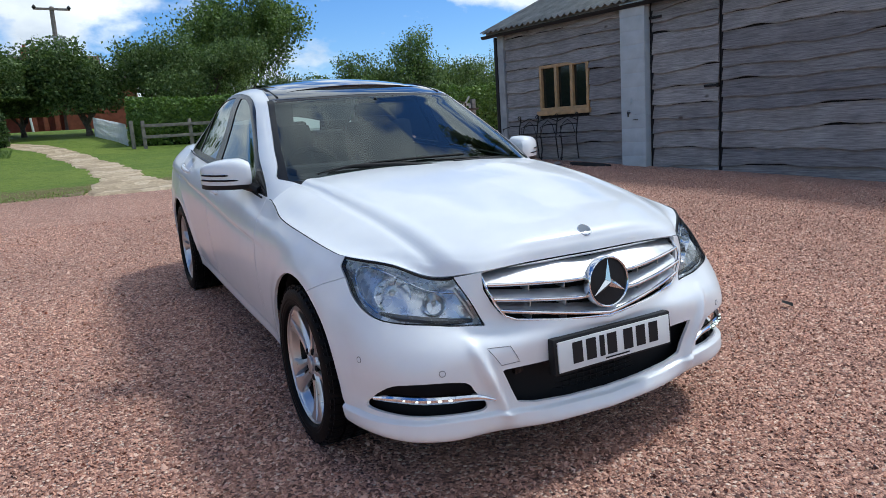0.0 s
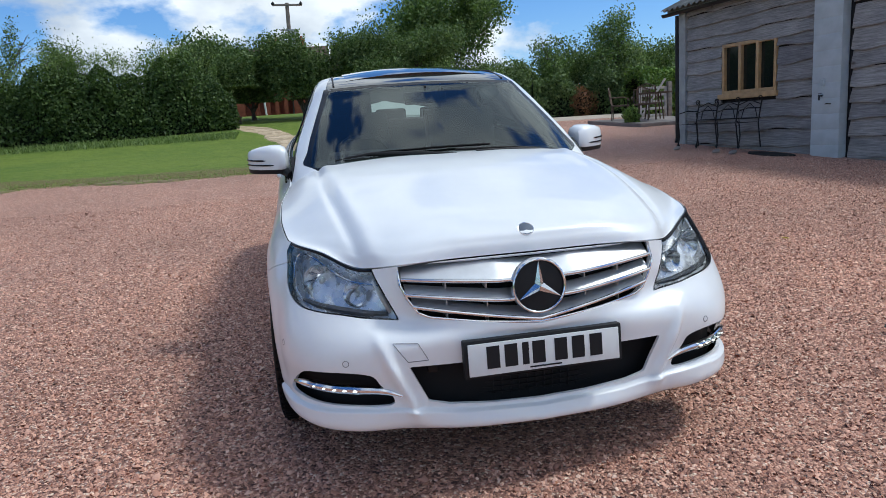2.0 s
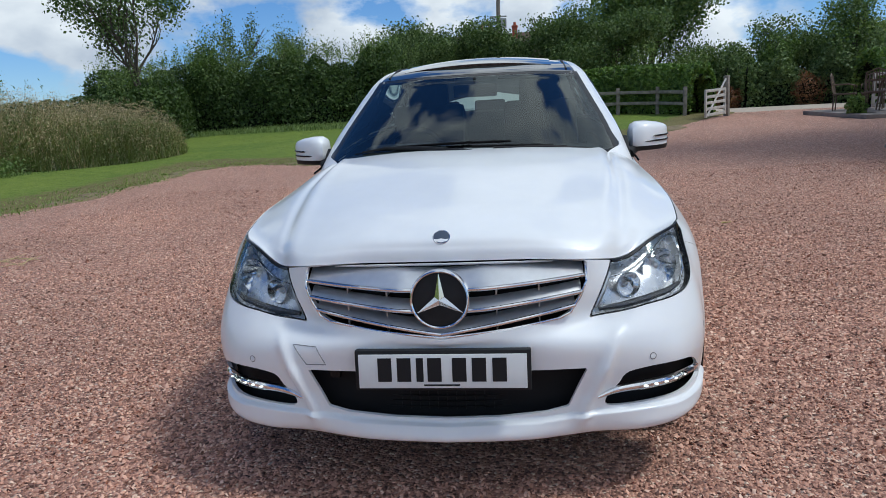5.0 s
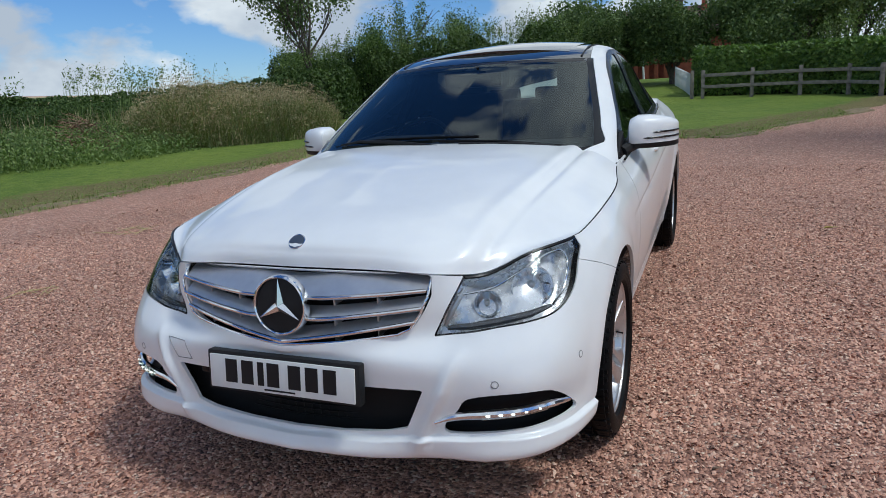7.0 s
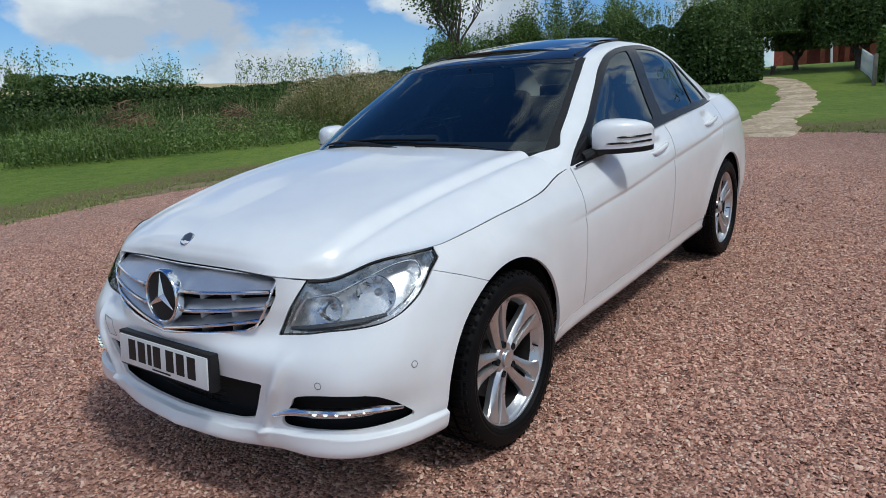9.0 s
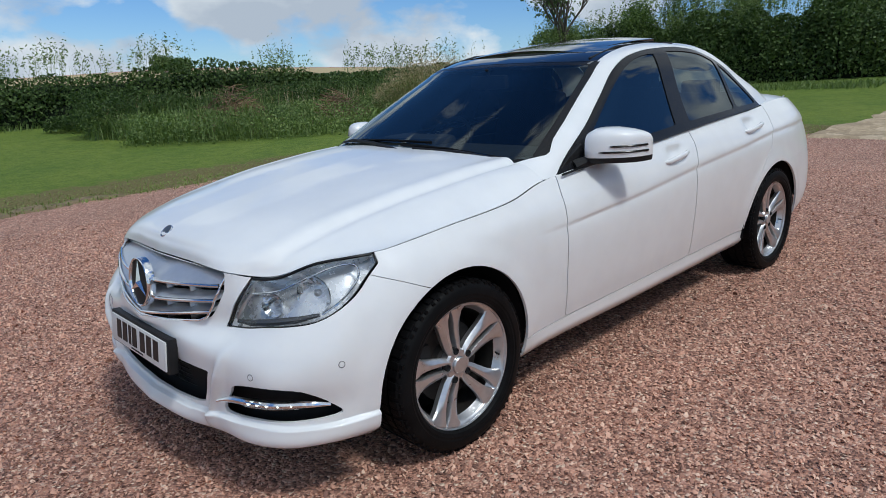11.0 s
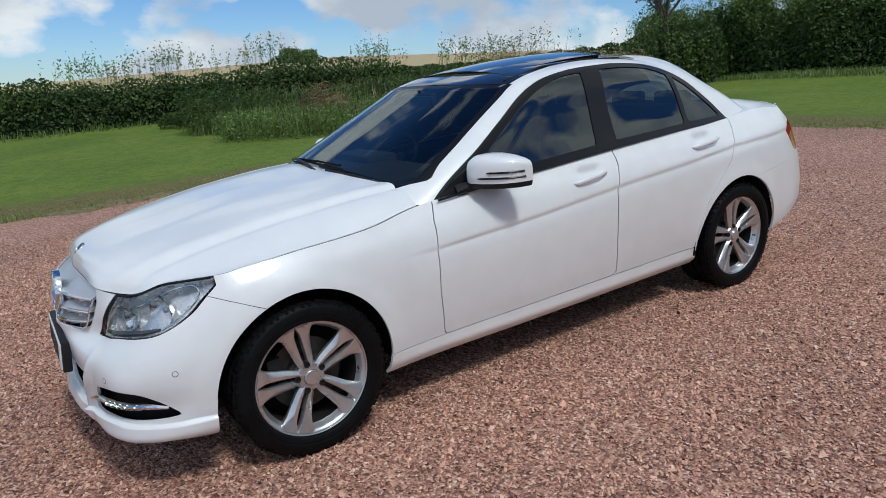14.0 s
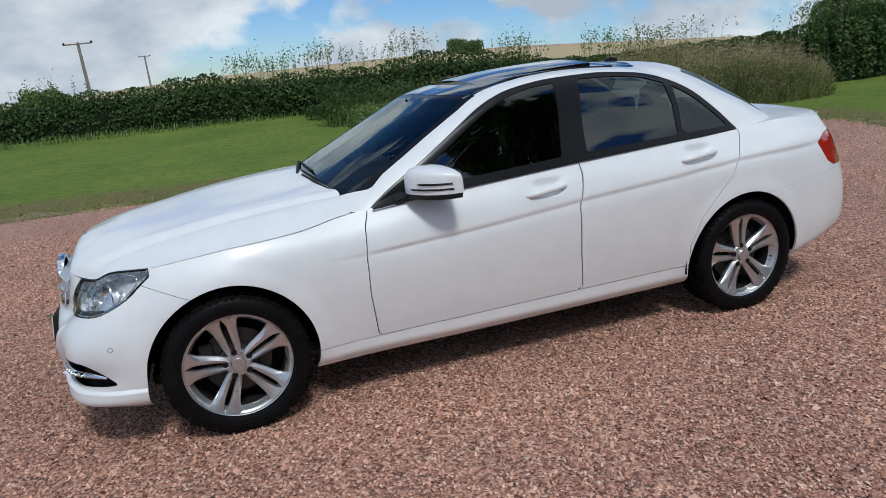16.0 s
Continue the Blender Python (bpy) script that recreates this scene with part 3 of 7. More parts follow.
BONNET = [
    [(0, -2.06, .775), (.25, -2.045, .772), (.455, -2.025, .764), (.62, -1.88, .763), (.79, -1.665, .80)],
    [(0, -2.047, .82), (.25, -2.03, .817), (.458, -1.99, .800), (.63, -1.82, .797), (.793, -1.62, .812)],
    [(0, -2.0, .86), (.26, -1.975, .856), (.468, -1.91, .838), (.64, -1.74, .83), (.796, -1.55, .826)],
    [(0, -1.80, .912), (.27, -1.78, .908), (.488, -1.71, .893), (.66, -1.57, .868), (.80, -1.42, .842)],
    [(0, -1.45, .955), (.29, -1.43, .950), (.52, -1.37, .934), (.68, -1.29, .903), (.803, -1.2, .860)],
    [(0, -1.12, .988), (.30, -1.10, .983), (.54, -1.05, .966), (.69, -1.0, .932), (.80, -.98, .874)],
    [(0, -.87, 1.004), (.31, -.86, .999), (.56, -.82, .977), (.69, -.79, .945), (.788, -.79, .888)],
]
CABIN_RINGS = [
    [(0, -.93, .975), (.35, -.91, .972), (.60, -.85, .95), (.775, -.745, .885), (.80, -.2, .925), (.80, .4, .965), (.787, 1.0, .992), (.74, 1.47, 1.01), (.655, 1.76, 1.015), (.42, 1.88, 1.03), (0, 1.93, 1.035)],
    [(0, -.72, 1.085), (.35, -.70, 1.08), (.592, -.62, 1.065), (.737, -.50, 1.035), (.747, -.2, 1.04), (.744, .4, 1.07), (.732, 1.0, 1.08), (.697, 1.38, 1.09), (.62, 1.60, 1.115), (.41, 1.72, 1.15), (0, 1.77, 1.16)],
    [(0, -.50, 1.195), (.34, -.48, 1.19), (.572, -.40, 1.175), (.687, -.29, 1.158), (.696, -.05, 1.16), (.692, .4, 1.18), (.682, .95, 1.18), (.652, 1.25, 1.18), (.58, 1.44, 1.205), (.39, 1.56, 1.245), (0, 1.61, 1.255)],
    [(0, -.30, 1.292), (.33, -.28, 1.288), (.55, -.20, 1.273), (.638, -.085, 1.272), (.642, .1, 1.29), (.64, .45, 1.30), (.635, .9, 1.288), (.61, 1.12, 1.275), (.55, 1.27, 1.295), (.38, 1.38, 1.335), (0, 1.42, 1.345)],
    [(0, -.165, 1.355), (.32, -.145, 1.351), (.525, -.07, 1.34), (.588, .045, 1.347), (.592, .2, 1.365), (.588, .5, 1.377), (.582, .83, 1.362), (.56, 1.02, 1.343), (.51, 1.14, 1.358), (.36, 1.21, 1.392), (0, 1.24, 1.402)],
    [(0, .05, 1.402), (.30, .06, 1.398), (.465, .105, 1.39), (.51, .17, 1.392), (.52, .28, 1.402), (.522, .5, 1.411), (.515, .78, 1.40), (.49, .93, 1.387), (.45, 1.01, 1.395), (.32, 1.06, 1.416), (0, 1.08, 1.426)],
    [(0, .26, 1.432), (.17, .265, 1.43), (.27, .285, 1.426), (.30, .32, 1.426), (.31, .40, 1.429), (.31, .52, 1.433), (.305, .67, 1.431), (.29, .75, 1.425), (.26, .80, 1.427), (.18, .83, 1.435), (0, .84, 1.44)],
    [(0, .5, 1.447), (.004, .5, 1.447), (.008, .502, 1.447), (.01, .51, 1.447), (.01, .52, 1.447), (.01, .54, 1.447), (.01, .56, 1.447), (.01, .575, 1.447), (.008, .58, 1.447), (.004, .585, 1.447), (0, .59, 1.447)],
]
BOOT = [
    [(0, 1.55, 1.03), (.3, 1.55, 1.028), (.55, 1.5, 1.02), (.70, 1.45, 1.015), (.757, 1.38, 1.013)],
    [(0, 1.86, 1.055), (.3, 1.85, 1.052), (.55, 1.80, 1.043), (.68, 1.77, 1.034), (.73, 1.75, 1.03)],
    [(0, 2.08, 1.060), (.3, 2.07, 1.056), (.50, 2.04, 1.043), (.63, 2.02, 1.026), (.695, 2.0, 1.012)],
    [(0, 2.22, 1.052), (.25, 2.205, 1.047), (.42, 2.18, 1.036), (.56, 2.14, 1.024), (.63, 2.12, 1.012)],
    [(0, 2.27, 1.036), (.22, 2.26, 1.033), (.42, 2.235, 1.028), (.55, 2.17, 1.019), (.63, 2.12, 1.012)],
]


# outlines on the body, as seen from the front (x, z) or from the side (y, z)
HEADLAMP = [(.455, .588), (.520, .728), (.536, .775), (.60, .84), (.70, .88), (.80, .87), (.806, .79), (.808, .741), (.812, .689), (.801, .652), (.771, .629), (.715, .619), (.638, .612), (.549, .598)]
FOG_SLOT = [(.540, .392), (.567, .426), (.667, .438), (.763, .432), (.799, .403), (.821, .356), (.828, .338), (.822, .323), (.774, .318), (.689, .316), (.546, .314), (.501, .320), (.500, .346)]
INTAKE = [(-.02, .452), (.441, .449), (.382, .322), (.315, .304), (.168, .291), (-.02, .287)]
GRILLE_HOLE = [(-.02, .773), (.435, .768), (.449, .76), (.449, .707), (.429, .661), (.399, .616), (.364, .601), (.207, .582), (.008, .561), (-.02, .561)]
FRONT_DOOR = [(-.695, 1.2), (-.715, .885), (-.742, .823), (-.757, .692), (-.760, .52), (-.738, .303), (.352, .316), (.336, .52), (.337, .753), (.381, .912), (.39, 1.2)]
REAR_DOOR = [(.392, 1.2), (.383, .912), (.339, .753), (.338, .52), (.354, .316), (1.014, .322), (1.002, .433), (1.072, .591), (1.168, .689), (1.269, .784), (1.345, .913), (1.405, .993), (1.42, 1.2)]
SILL = [(-1.2, 0), (-1.2, .297), (-.738, .302), (.352, .315), (1.014, .321), (1.3, .325), (1.3, 0)]
FRONT_BUMPER = [(-2.7, -.1), (-1.40, -.1), (-1.40, .60), (-1.545, .667), (-1.62, .704), (-1.714, .745), (-1.80, .83), (-2.7, .83)]
REAR_BUMPER = [(1.5, 0), (1.5, .66), (1.75, .682), (2.02, .715), (2.12, .72), (2.7, .70), (2.7, 0)]
TAIL_LAMP = [(1.921, .878), (2.0, .915), (2.09, .93), (2.4, .93), (2.4, .73), (2.06, .735), (2.0, .765), (1.962, .816)]
WINDOWS = [tuple(p) for p in spline(np.array([(-.702, .892), (-.614, .956), (-.511, 1.018), (-.40, 1.080), (-.223, 1.187), (-.09, 1.268), (.02, 1.32), (.13, 1.352), (.32, 1.378), (.55, 1.386), (.70, 1.383), (.928, 1.358), (1.09, 1.308), (1.231, 1.228), (1.335, 1.124), (1.40, 1.034)]), 4)] + [(1.428, 1.0), (1.2, .994), (.948, .988), (.384, .964), (-.241, .928)]
FRONT_GLASS = [tuple(p) for p in spline(np.array([(-.47, .99), (-.33, 1.077), (-.19, 1.166), (-.06, 1.243), (.05, 1.296), (.16, 1.332), (.26, 1.35), (.372, 1.358)]), 4)] + [(.345, 1.18), (.305, 1.002), (-.20, .970), (-.44, .955)]
REAR_GLASS = [tuple(p) for p in spline(np.array([(.515, 1.364), (.70, 1.36), (.89, 1.34), (1.035, 1.297)]), 4)] + [(1.047, 1.18), (1.018, 1.028), (.45, 1.008), (.48, 1.2)]
QUARTER_GLASS = [tuple(p) for p in spline(np.array([(1.086, 1.28), (1.206, 1.206), (1.305, 1.108), (1.362, 1.034)]), 4)] + [(1.052, 1.03), (1.080, 1.15)]
WINDSCREEN = [(-.02, .90), (.60, .93), (.67, .963), (.722, .976), (.691, 1.029), (.668, 1.095), (.622, 1.20), (.580, 1.295), (.564, 1.336), (.31, 1.347), (-.02, 1.352)]
REAR_SCREEN = [(-.02, 1.09), (.60, 1.075), (.50, 1.34), (.33, 1.375), (-.02, 1.388)]
ROOF_GLASS_AREA = [(-.02, -.3), (.30, -.3), (.54, -.3), (.552, -.06), (.532, .1), (.512, .25), (.50, .5), (.49, .85), (.46, .96), (.3, 1.0), (-.02, 1.01)]


# ---- car cutting: the surfaces are cut along outlines into panels with real gaps ----
def surface(grid, pu, pv, dents=None):
    d = patch(grid, pu, pv)
    du, dv = np.gradient(d, axis=0), np.gradient(d, axis=1)
    n = np.cross(du, dv)
    n /= np.linalg.norm(n, axis=2, keepdims=True) + 1e-12
    return d, n


def to_tris(d, outward, dents=None):
    """Dense grid to (verts, normals, triangles), its normals turned outwards."""
    def normals(d):
        n = np.cross(np.gradient(d, axis=0), np.gradient(d, axis=1))
        n /= np.linalg.norm(n, axis=2, keepdims=True) + 1e-12
        return n
    n = normals(d)
    flip = np.sign((n * (d - outward)).sum()) or 1
    n[np.abs(d[..., 0]) < 1e-6, 0] = 0
    if dents is not None:
        d = d + (n * flip) * dents(d)[..., None]
        n = normals(d)
    n = n * flip
    # no sideways lean on the middle line
    mid = np.abs(d[..., 0]) < 1e-6
    n[mid, 0] = 0
    n /= np.linalg.norm(n, axis=2, keepdims=True) + 1e-12
    r, c = d.shape[:2]
    i = np.arange(r * c).reshape(r, c)
    t = np.vstack([np.stack([i[:-1, :-1], i[1:, :-1], i[1:, 1:]], -1).reshape(-1, 3), np.stack([i[:-1, :-1], i[1:, 1:], i[:-1, 1:]], -1).reshape(-1, 3)])
    if flip < 0:
        t = t[:, ::-1]
    v = d.reshape(-1, 3)
    area = np.linalg.norm(np.cross(v[t[:, 1]] - v[t[:, 0]], v[t[:, 2]] - v[t[:, 0]]), axis=1)
    return v, n.reshape(-1, 3), t[area > 1e-9]


def cut(M, f):
    """Splits the triangles along f = 0; returns the parts with f < 0 and f > 0."""
    V, N, T = M
    f = np.where(np.abs(f) < 1e-7, 0.0, f)
    s = np.sign(f)
    a = s[T]
    mixed = (a.min(1) < 0) & (a.max(1) > 0)
    made, nv, nn, out, base = {}, [], [], [], len(V)

    def mid(i, j):
        key = (i, j) if i < j else (j, i)
        if key not in made:
            t = f[i] / (f[i] - f[j])
            made[key] = base + len(nv)
            nv.append(V[i] + t * (V[j] - V[i]))
            n = N[i] + t * (N[j] - N[i])
            nn.append(n / (np.linalg.norm(n) + 1e-12))
        return made[key]

    for tri in T[mixed].tolist():
        sg = [s[k] for k in tri]
        if 0 in sg:
            k = sg.index(0)
            z, p, q = tri[k], tri[(k + 1) % 3], tri[(k + 2) % 3]
            m = mid(p, q)
            out += [(z, p, m), (z, m, q)]
        else:
            k = [i for i in range(3) if sg.count(sg[i]) == 1][0]
            p, q, r = tri[k], tri[(k + 1) % 3], tri[(k + 2) % 3]
            m1, m2 = mid(p, q), mid(p, r)
            out += [(p, m1, m2), (m1, q, r), (m1, r, m2)]
    if nv:
        V, N, f = np.vstack([V, nv]), np.vstack([N, nn]), np.concatenate([f, np.zeros(len(nv))])
        T = np.vstack([T[~mixed], np.array(out, int)])
    side = f[T].sum(1)
    return pick((V, N, T), side < 0), pick((V, N, T), side >= 0)


def pick(M, mask):
    V, N, T = M
    T = T[mask]
    used, inv = np.unique(T, return_inverse=True)
    return V[used], N[used], inv.reshape(-1, 3)


def inside(P, poly):
    """Signed distance of 2-D points to a polygon's outline, negative inside."""
    q = np.asarray(poly, float)
    r = np.roll(q, -1, 0)
    best, odd = np.full(len(P), 9.0), np.zeros(len(P), bool)
    for a, b in zip(q, r):
        e, w = b - a, P - a
        t = np.clip(w @ e / (e @ e + 1e-15), 0, 1)
        best = np.minimum(best, np.hypot(*(w - t[:, None] * e).T))
        c = (a[1] <= P[:, 1]) != (b[1] <= P[:, 1])
        with np.errstate(divide="ignore", invalid="ignore"):
            x = a[0] + (P[:, 1] - a[1]) * e[0] / e[1]
        odd ^= c & (P[:, 0] < x)
    return np.where(odd, -best, best)


def smooth_outline(poly, per=4):
    p = np.asarray(poly, float)
    k = len(p)
    return spline(np.vstack([p, p[:1]]), per)[:-1]


def field(M, poly, axes, where=None):
    V = M[0]
    f = inside(V[:, axes], poly)
    if where is not None:
        f = np.where(where(V), f, np.abs(f) + 0.05)
    return f


def split(M, poly, axes, gap=0.0022, where=None):
    """The part of M inside the outline and the part outside, with a gap between."""
    f = field(M, poly, axes, where)
    ins, _ = cut(M, f + gap)
    _, out = cut(M, f - gap)
    return ins, out


def rim_edges(M):
    T = M[2]
    e = np.vstack([T[:, [0, 1]], T[:, [1, 2]], T[:, [2, 0]]])
    key = np.sort(e, 1)
    _, first, count = np.unique(key, axis=0, return_index=True, return_counts=True)
    e = e[first[count == 1]]
    x = M[0][e][:, :, 0]
    return e[~(np.abs(x).max(1) < 1e-5)]


def skirted(M, depth):
    """The panel with its edges turned inwards, so that it has thickness."""
    V, N, T = M
    e = rim_edges(M)
    if not len(e):
        return M
    a, b = V[e[:, 0]], V[e[:, 1]]
    n = N[e[:, 0]] + N[e[:, 1]]
    n /= np.linalg.norm(n, axis=1, keepdims=True)
    o = np.cross(b - a, n)
    o /= np.linalg.norm(o, axis=1, keepdims=True) + 1e-12
    k, m = len(V), len(e)
    quad = np.vstack([a, b, b - N[e[:, 1]] * depth, a - N[e[:, 0]] * depth])
    i = np.arange(m)
    t = np.vstack([np.stack([k + i, k + 3 * m + i, k + 2 * m + i], 1), np.stack([k + i, k + 2 * m + i, k + m + i], 1)])
    return np.vstack([V, quad]), np.vstack([N, o, o, o, o]), np.vstack([T, t])


def moved(M, depth):
    return M[0] - M[1] * depth, M[1], M[2]


def mirrored(M):
    f = np.array((-1, 1, 1))
    return M[0] * f, M[1] * f, M[2][:, ::-1]


def joined(A, B):
    return np.vstack([A[0], B[0]]), np.vstack([A[1], B[1]]), np.vstack([A[2], B[2] + len(A[0])])


def whole(M):
    return joined(M, mirrored(M))


def panel(name, M, material, parent, label="", depth=0.012):
    M = skirted(M, depth) if depth else M
    return put(name, mesh_data(name, M[0], np.ascontiguousarray(M[2]), True, M[1]), material, parent, label)


def side_dents(d):
    """The flank's feature line and the hollows behind the door handles."""
    x, y, z = d[..., 0], d[..., 1], d[..., 2]
    zc = np.interp(y, [-1.0, -.64, -.19, .345, .925, 1.33, 1.93, 2.1], [.70, .711, .738, .786, .825, .862, .88, .885])
    s = zc - z
    fade = np.clip((y + .95) / .35, 0, 1) * np.clip((2.0 - y) / .2, 0, 1)
    line = -.010 * np.where(s > 0, np.exp(-s / .045), np.exp(s / .005)) * fade
    hollow = 0
    for hy, hz in ((.17, .872), (1.075, .925)):
        hollow = hollow - .022 * np.exp(-(((y - hy - .01) / .075) ** 4 + ((z - hz - .006) / .034) ** 4))
    # lower lip of the front bumper, and the ridge beside the intake
    ax = np.abs(x)
    lip_z = np.interp(ax, [0, .3, .45, .6, .85], [.272, .283, .302, .306, .296])
    ahead = np.clip((-1.62 - y) / .2, 0, 1)
    lip = (.003 * np.clip((lip_z - z) / .007 + .5, 0, 1) - .016 * np.clip((z - lip_z) / .007 + .5, 0, 1) * np.exp(-np.clip(z - lip_z, 0, 1) / .045)) * ahead
    ridge_x = np.interp(z, [.28, .34, .45, .52, .58], [.425, .447, .497, .525, .55])
    ridge = .022 * np.exp(-((ax - ridge_x) / .020) ** 2) * ahead * np.clip((.57 - z) / .12, 0, 1) * np.clip((z - .24) / .06, 0, 1)
    # flared lips round the wheel arches
    flare = 0
    for wy in (-1.385, 1.372):
        r = np.hypot(y - wy, z - .318)
        t = np.clip((.460 - r) / .085, 0, 1)
        flare = flare + .008 * t * t * (3 - 2 * t) * np.clip((z - .22) / .1, 0, 1)
    return np.where((x > .5) & (y > -1.5), line + hollow, 0.0) + lip + ridge + np.where(x > .5, flare, 0.0)


# ---- car: panels ----
CAR = empty("car", SLOPE, "white four-door saloon car parked on red gravel, daytime lamps lit", "car")
XZ, YZ, XY = [0, 2], [1, 2], [0, 1]
front = lambda V: V[:, 1] < -1.45
flank_zone = lambda V: V[:, 0] > 0.3
LOW = patch(LOWER, 14, 12)
SKIN = to_tris(LOW, np.array([0, 0.1, 0.55]), side_dents)


def round_hole(M, y, z, r):
    a, h = M[0][:, 1] - y, M[0][:, 2] - z
    # the front arch opens towards the bumper's lower corner
    f = np.hypot(a, h) - r - (.034 * step(.05, -.22, h) * step(-.15, -.3, a) if y < 0 else 0)
    f = np.where(M[0][:, 0] > 0.5, f, 1.0)
    return cut(M, f)[1]


def lamp_field(M):
    """Negative inside the headlamp, which ends in a point beside the bonnet."""
    return np.maximum(field(M, smooth_outline(HEADLAMP, 3), XZ, front), M[0][:, 1] + 1.668)


def body():
    M = round_hole(round_hole(SKIN, -1.385, .318, .366), 1.372, .318, .364)
    f = lamp_field(M)
    lamp, M = cut(M, f + .0015)[0], cut(M, f - .0015)[1]
    tail, M = split(M, TAIL_LAMP, YZ, .002, flank_zone)
    _, M = split(M, GRILLE_HOLE, XZ, 0.0005, front)
    _, M = split(M, INTAKE, XZ, 0.0005, front)
    _, M = split(M, smooth_outline(FOG_SLOT, 3), XZ, 0.0005, front)
    bumper, M = split(M, FRONT_BUMPER, YZ, .0011)
    back, M = split(M, REAR_BUMPER, YZ, .0005)
    sill, M = split(M, SILL, YZ, .0024, flank_zone)
    door_f, M = split(M, FRONT_DOOR, YZ, .0024, flank_zone)
    door_r, M = split(M, REAR_DOOR, YZ, .0022, flank_zone)
    wing, quarter = cut(M, M[0][:, 1] - .2)
    return dict(lamp=lamp, tail=tail, bumper=bumper, back=back, sill=sill, door_f=door_f, door_r=door_r, wing=wing, quarter=quarter)


def bonnet():
    d = patch(BONNET, 14, 16)
    edge = LOW[:, -1]
    edge = edge[edge[:, 1] < -.72]
    k_front = np.exp(-(np.arange(d.shape[0]) / 9.0) ** 2)
    k_side = np.exp(-((np.arange(d.shape[1])[::-1]) / 12.0) ** 2)

    def pull(p):
        a, b = edge[:-1], edge[1:]
        e = b - a
        t = np.clip(((p - a) * e).sum(1) / (e * e).sum(1), 0, 1)
        q = a + t[:, None] * e
        return q[np.argmin(((q - p) ** 2).sum(1))]
    d = d.copy()
    for j in range(1, d.shape[1]):
        d[:, j] += (pull(d[0, j]) - d[0, j]) * k_front[:, None]
    for i in range(d.shape[0]):
        d[i] += (pull(d[i, -1]) - d[i, -1]) * k_side[:, None]
    # raised ridge lines that run back from the grille's corners
    n = d.shape[1]
    for j in range(n):
        u = j / (n - 1)
        d[:, j, 2] += (.007 * np.exp(-((u - .58) / .05) ** 2) - .009 * np.exp(-((u - .655) / .032) ** 2)) * np.clip(np.arange(d.shape[0]) / 14, 0, 1)
    M = to_tris(d, np.array([0, -1.3, .3]))
    # shut gap along the wings and the nose
    V = M[0]
    side = edge[edge[:, 1] > -1.66]
    gap = np.full(len(V), 9.0)
    for a, b in zip(edge[:-1], edge[1:]):
        e = b - a
        t = np.clip(((V - a) @ e) / (e @ e), 0, 1)
        gap = np.minimum(gap, np.linalg.norm(V - a - t[:, None] * e, axis=1))
    return cut(M, gap - .0055)[1]


PANELS = body()
panel("front_bumper", whole(PANELS["bumper"]), PAINT, CAR, "white painted front bumper")
panel("rear_bumper", whole(PANELS["back"]), PAINT, CAR)
panel("bonnet", whole(bonnet()), PAINT, CAR, "white bonnet with two long ridges", .015)
panel("boot_lid", whole(to_tris(patch(BOOT, 10, 10), np.array([0, 1.9, .5]))), PAINT, CAR)

# black tube laid in the bonnet gap to draw its shade
shut_line = LOW[:, -1][(LOW[:, -1][:, 1] > -1.70) & (LOW[:, -1][:, 1] < -.74)][::3]
for sx in (1, -1):
    bm = bmesh.new()
    tube(bm, [(sx * (p[0] - .0035), p[1], p[2] - .0035) for p in shut_line], .0038, 6)
    part("bonnet_seal", bm, DARK_GAP, CAR, "near-black strip for the shade in the bonnet gap")

# cabin: pillars, roof and panes
RING = patch(CABIN_RINGS, 12, 12)
SHELL = to_tris(RING, np.array([0, .5, .9]))


def cabin():
    M = SHELL
    screen, M = split(M, WINDSCREEN, XZ, .001, lambda V: V[:, 1] < .02)
    roof, M = split(M, ROOF_GLASS_AREA, XY, .001, lambda V: V[:, 2] > 1.3)
    rear, M = split(M, REAR_SCREEN, XZ, .001, lambda V: V[:, 1] > 1.0)
    side, M = split(M, WINDOWS, YZ, .0008, lambda V: V[:, 0] > .45)
    out = dict(screen=screen, roof=roof, rear=rear, frame=M)
    for key, poly in (("glass_f", FRONT_GLASS), ("glass_r", REAR_GLASS), ("glass_q", QUARTER_GLASS)):
        out[key], side = split(side, poly, YZ, .0005, lambda V: V[:, 0] > .45)
    out["trim"] = side
    return out


SHAPES = cabin()
FRAME = panel("roof_frame", whole(SHAPES["frame"]), PAINT, CAR, "white roof rails and pillars")
# black band round the windscreen
band = field(SHAPES["screen"], [(-.03, .965), (.685, .965), (.664, 1.029), (.642, 1.095), (.596, 1.20), (.553, 1.295), (.54, 1.322), (.3, 1.334), (-.03, 1.339)], XZ)
clear, edge_band = cut(SHAPES["screen"], band)
panel("windscreen", whole(clear), GLASS, CAR, "clear windscreen reflecting clouds", 0).visible_shadow = False
panel("windscreen_surround", whole(edge_band), BLACK_TRIM, CAR, "black windscreen edge", .01)
panel("rear_window", whole(SHAPES["rear"]), TINT_GLASS, CAR, "", 0).visible_shadow = False
panel("roof_panel", whole(SHAPES["roof"]), ROOF_GLASS, CAR, "black glass panoramic roof", .008)


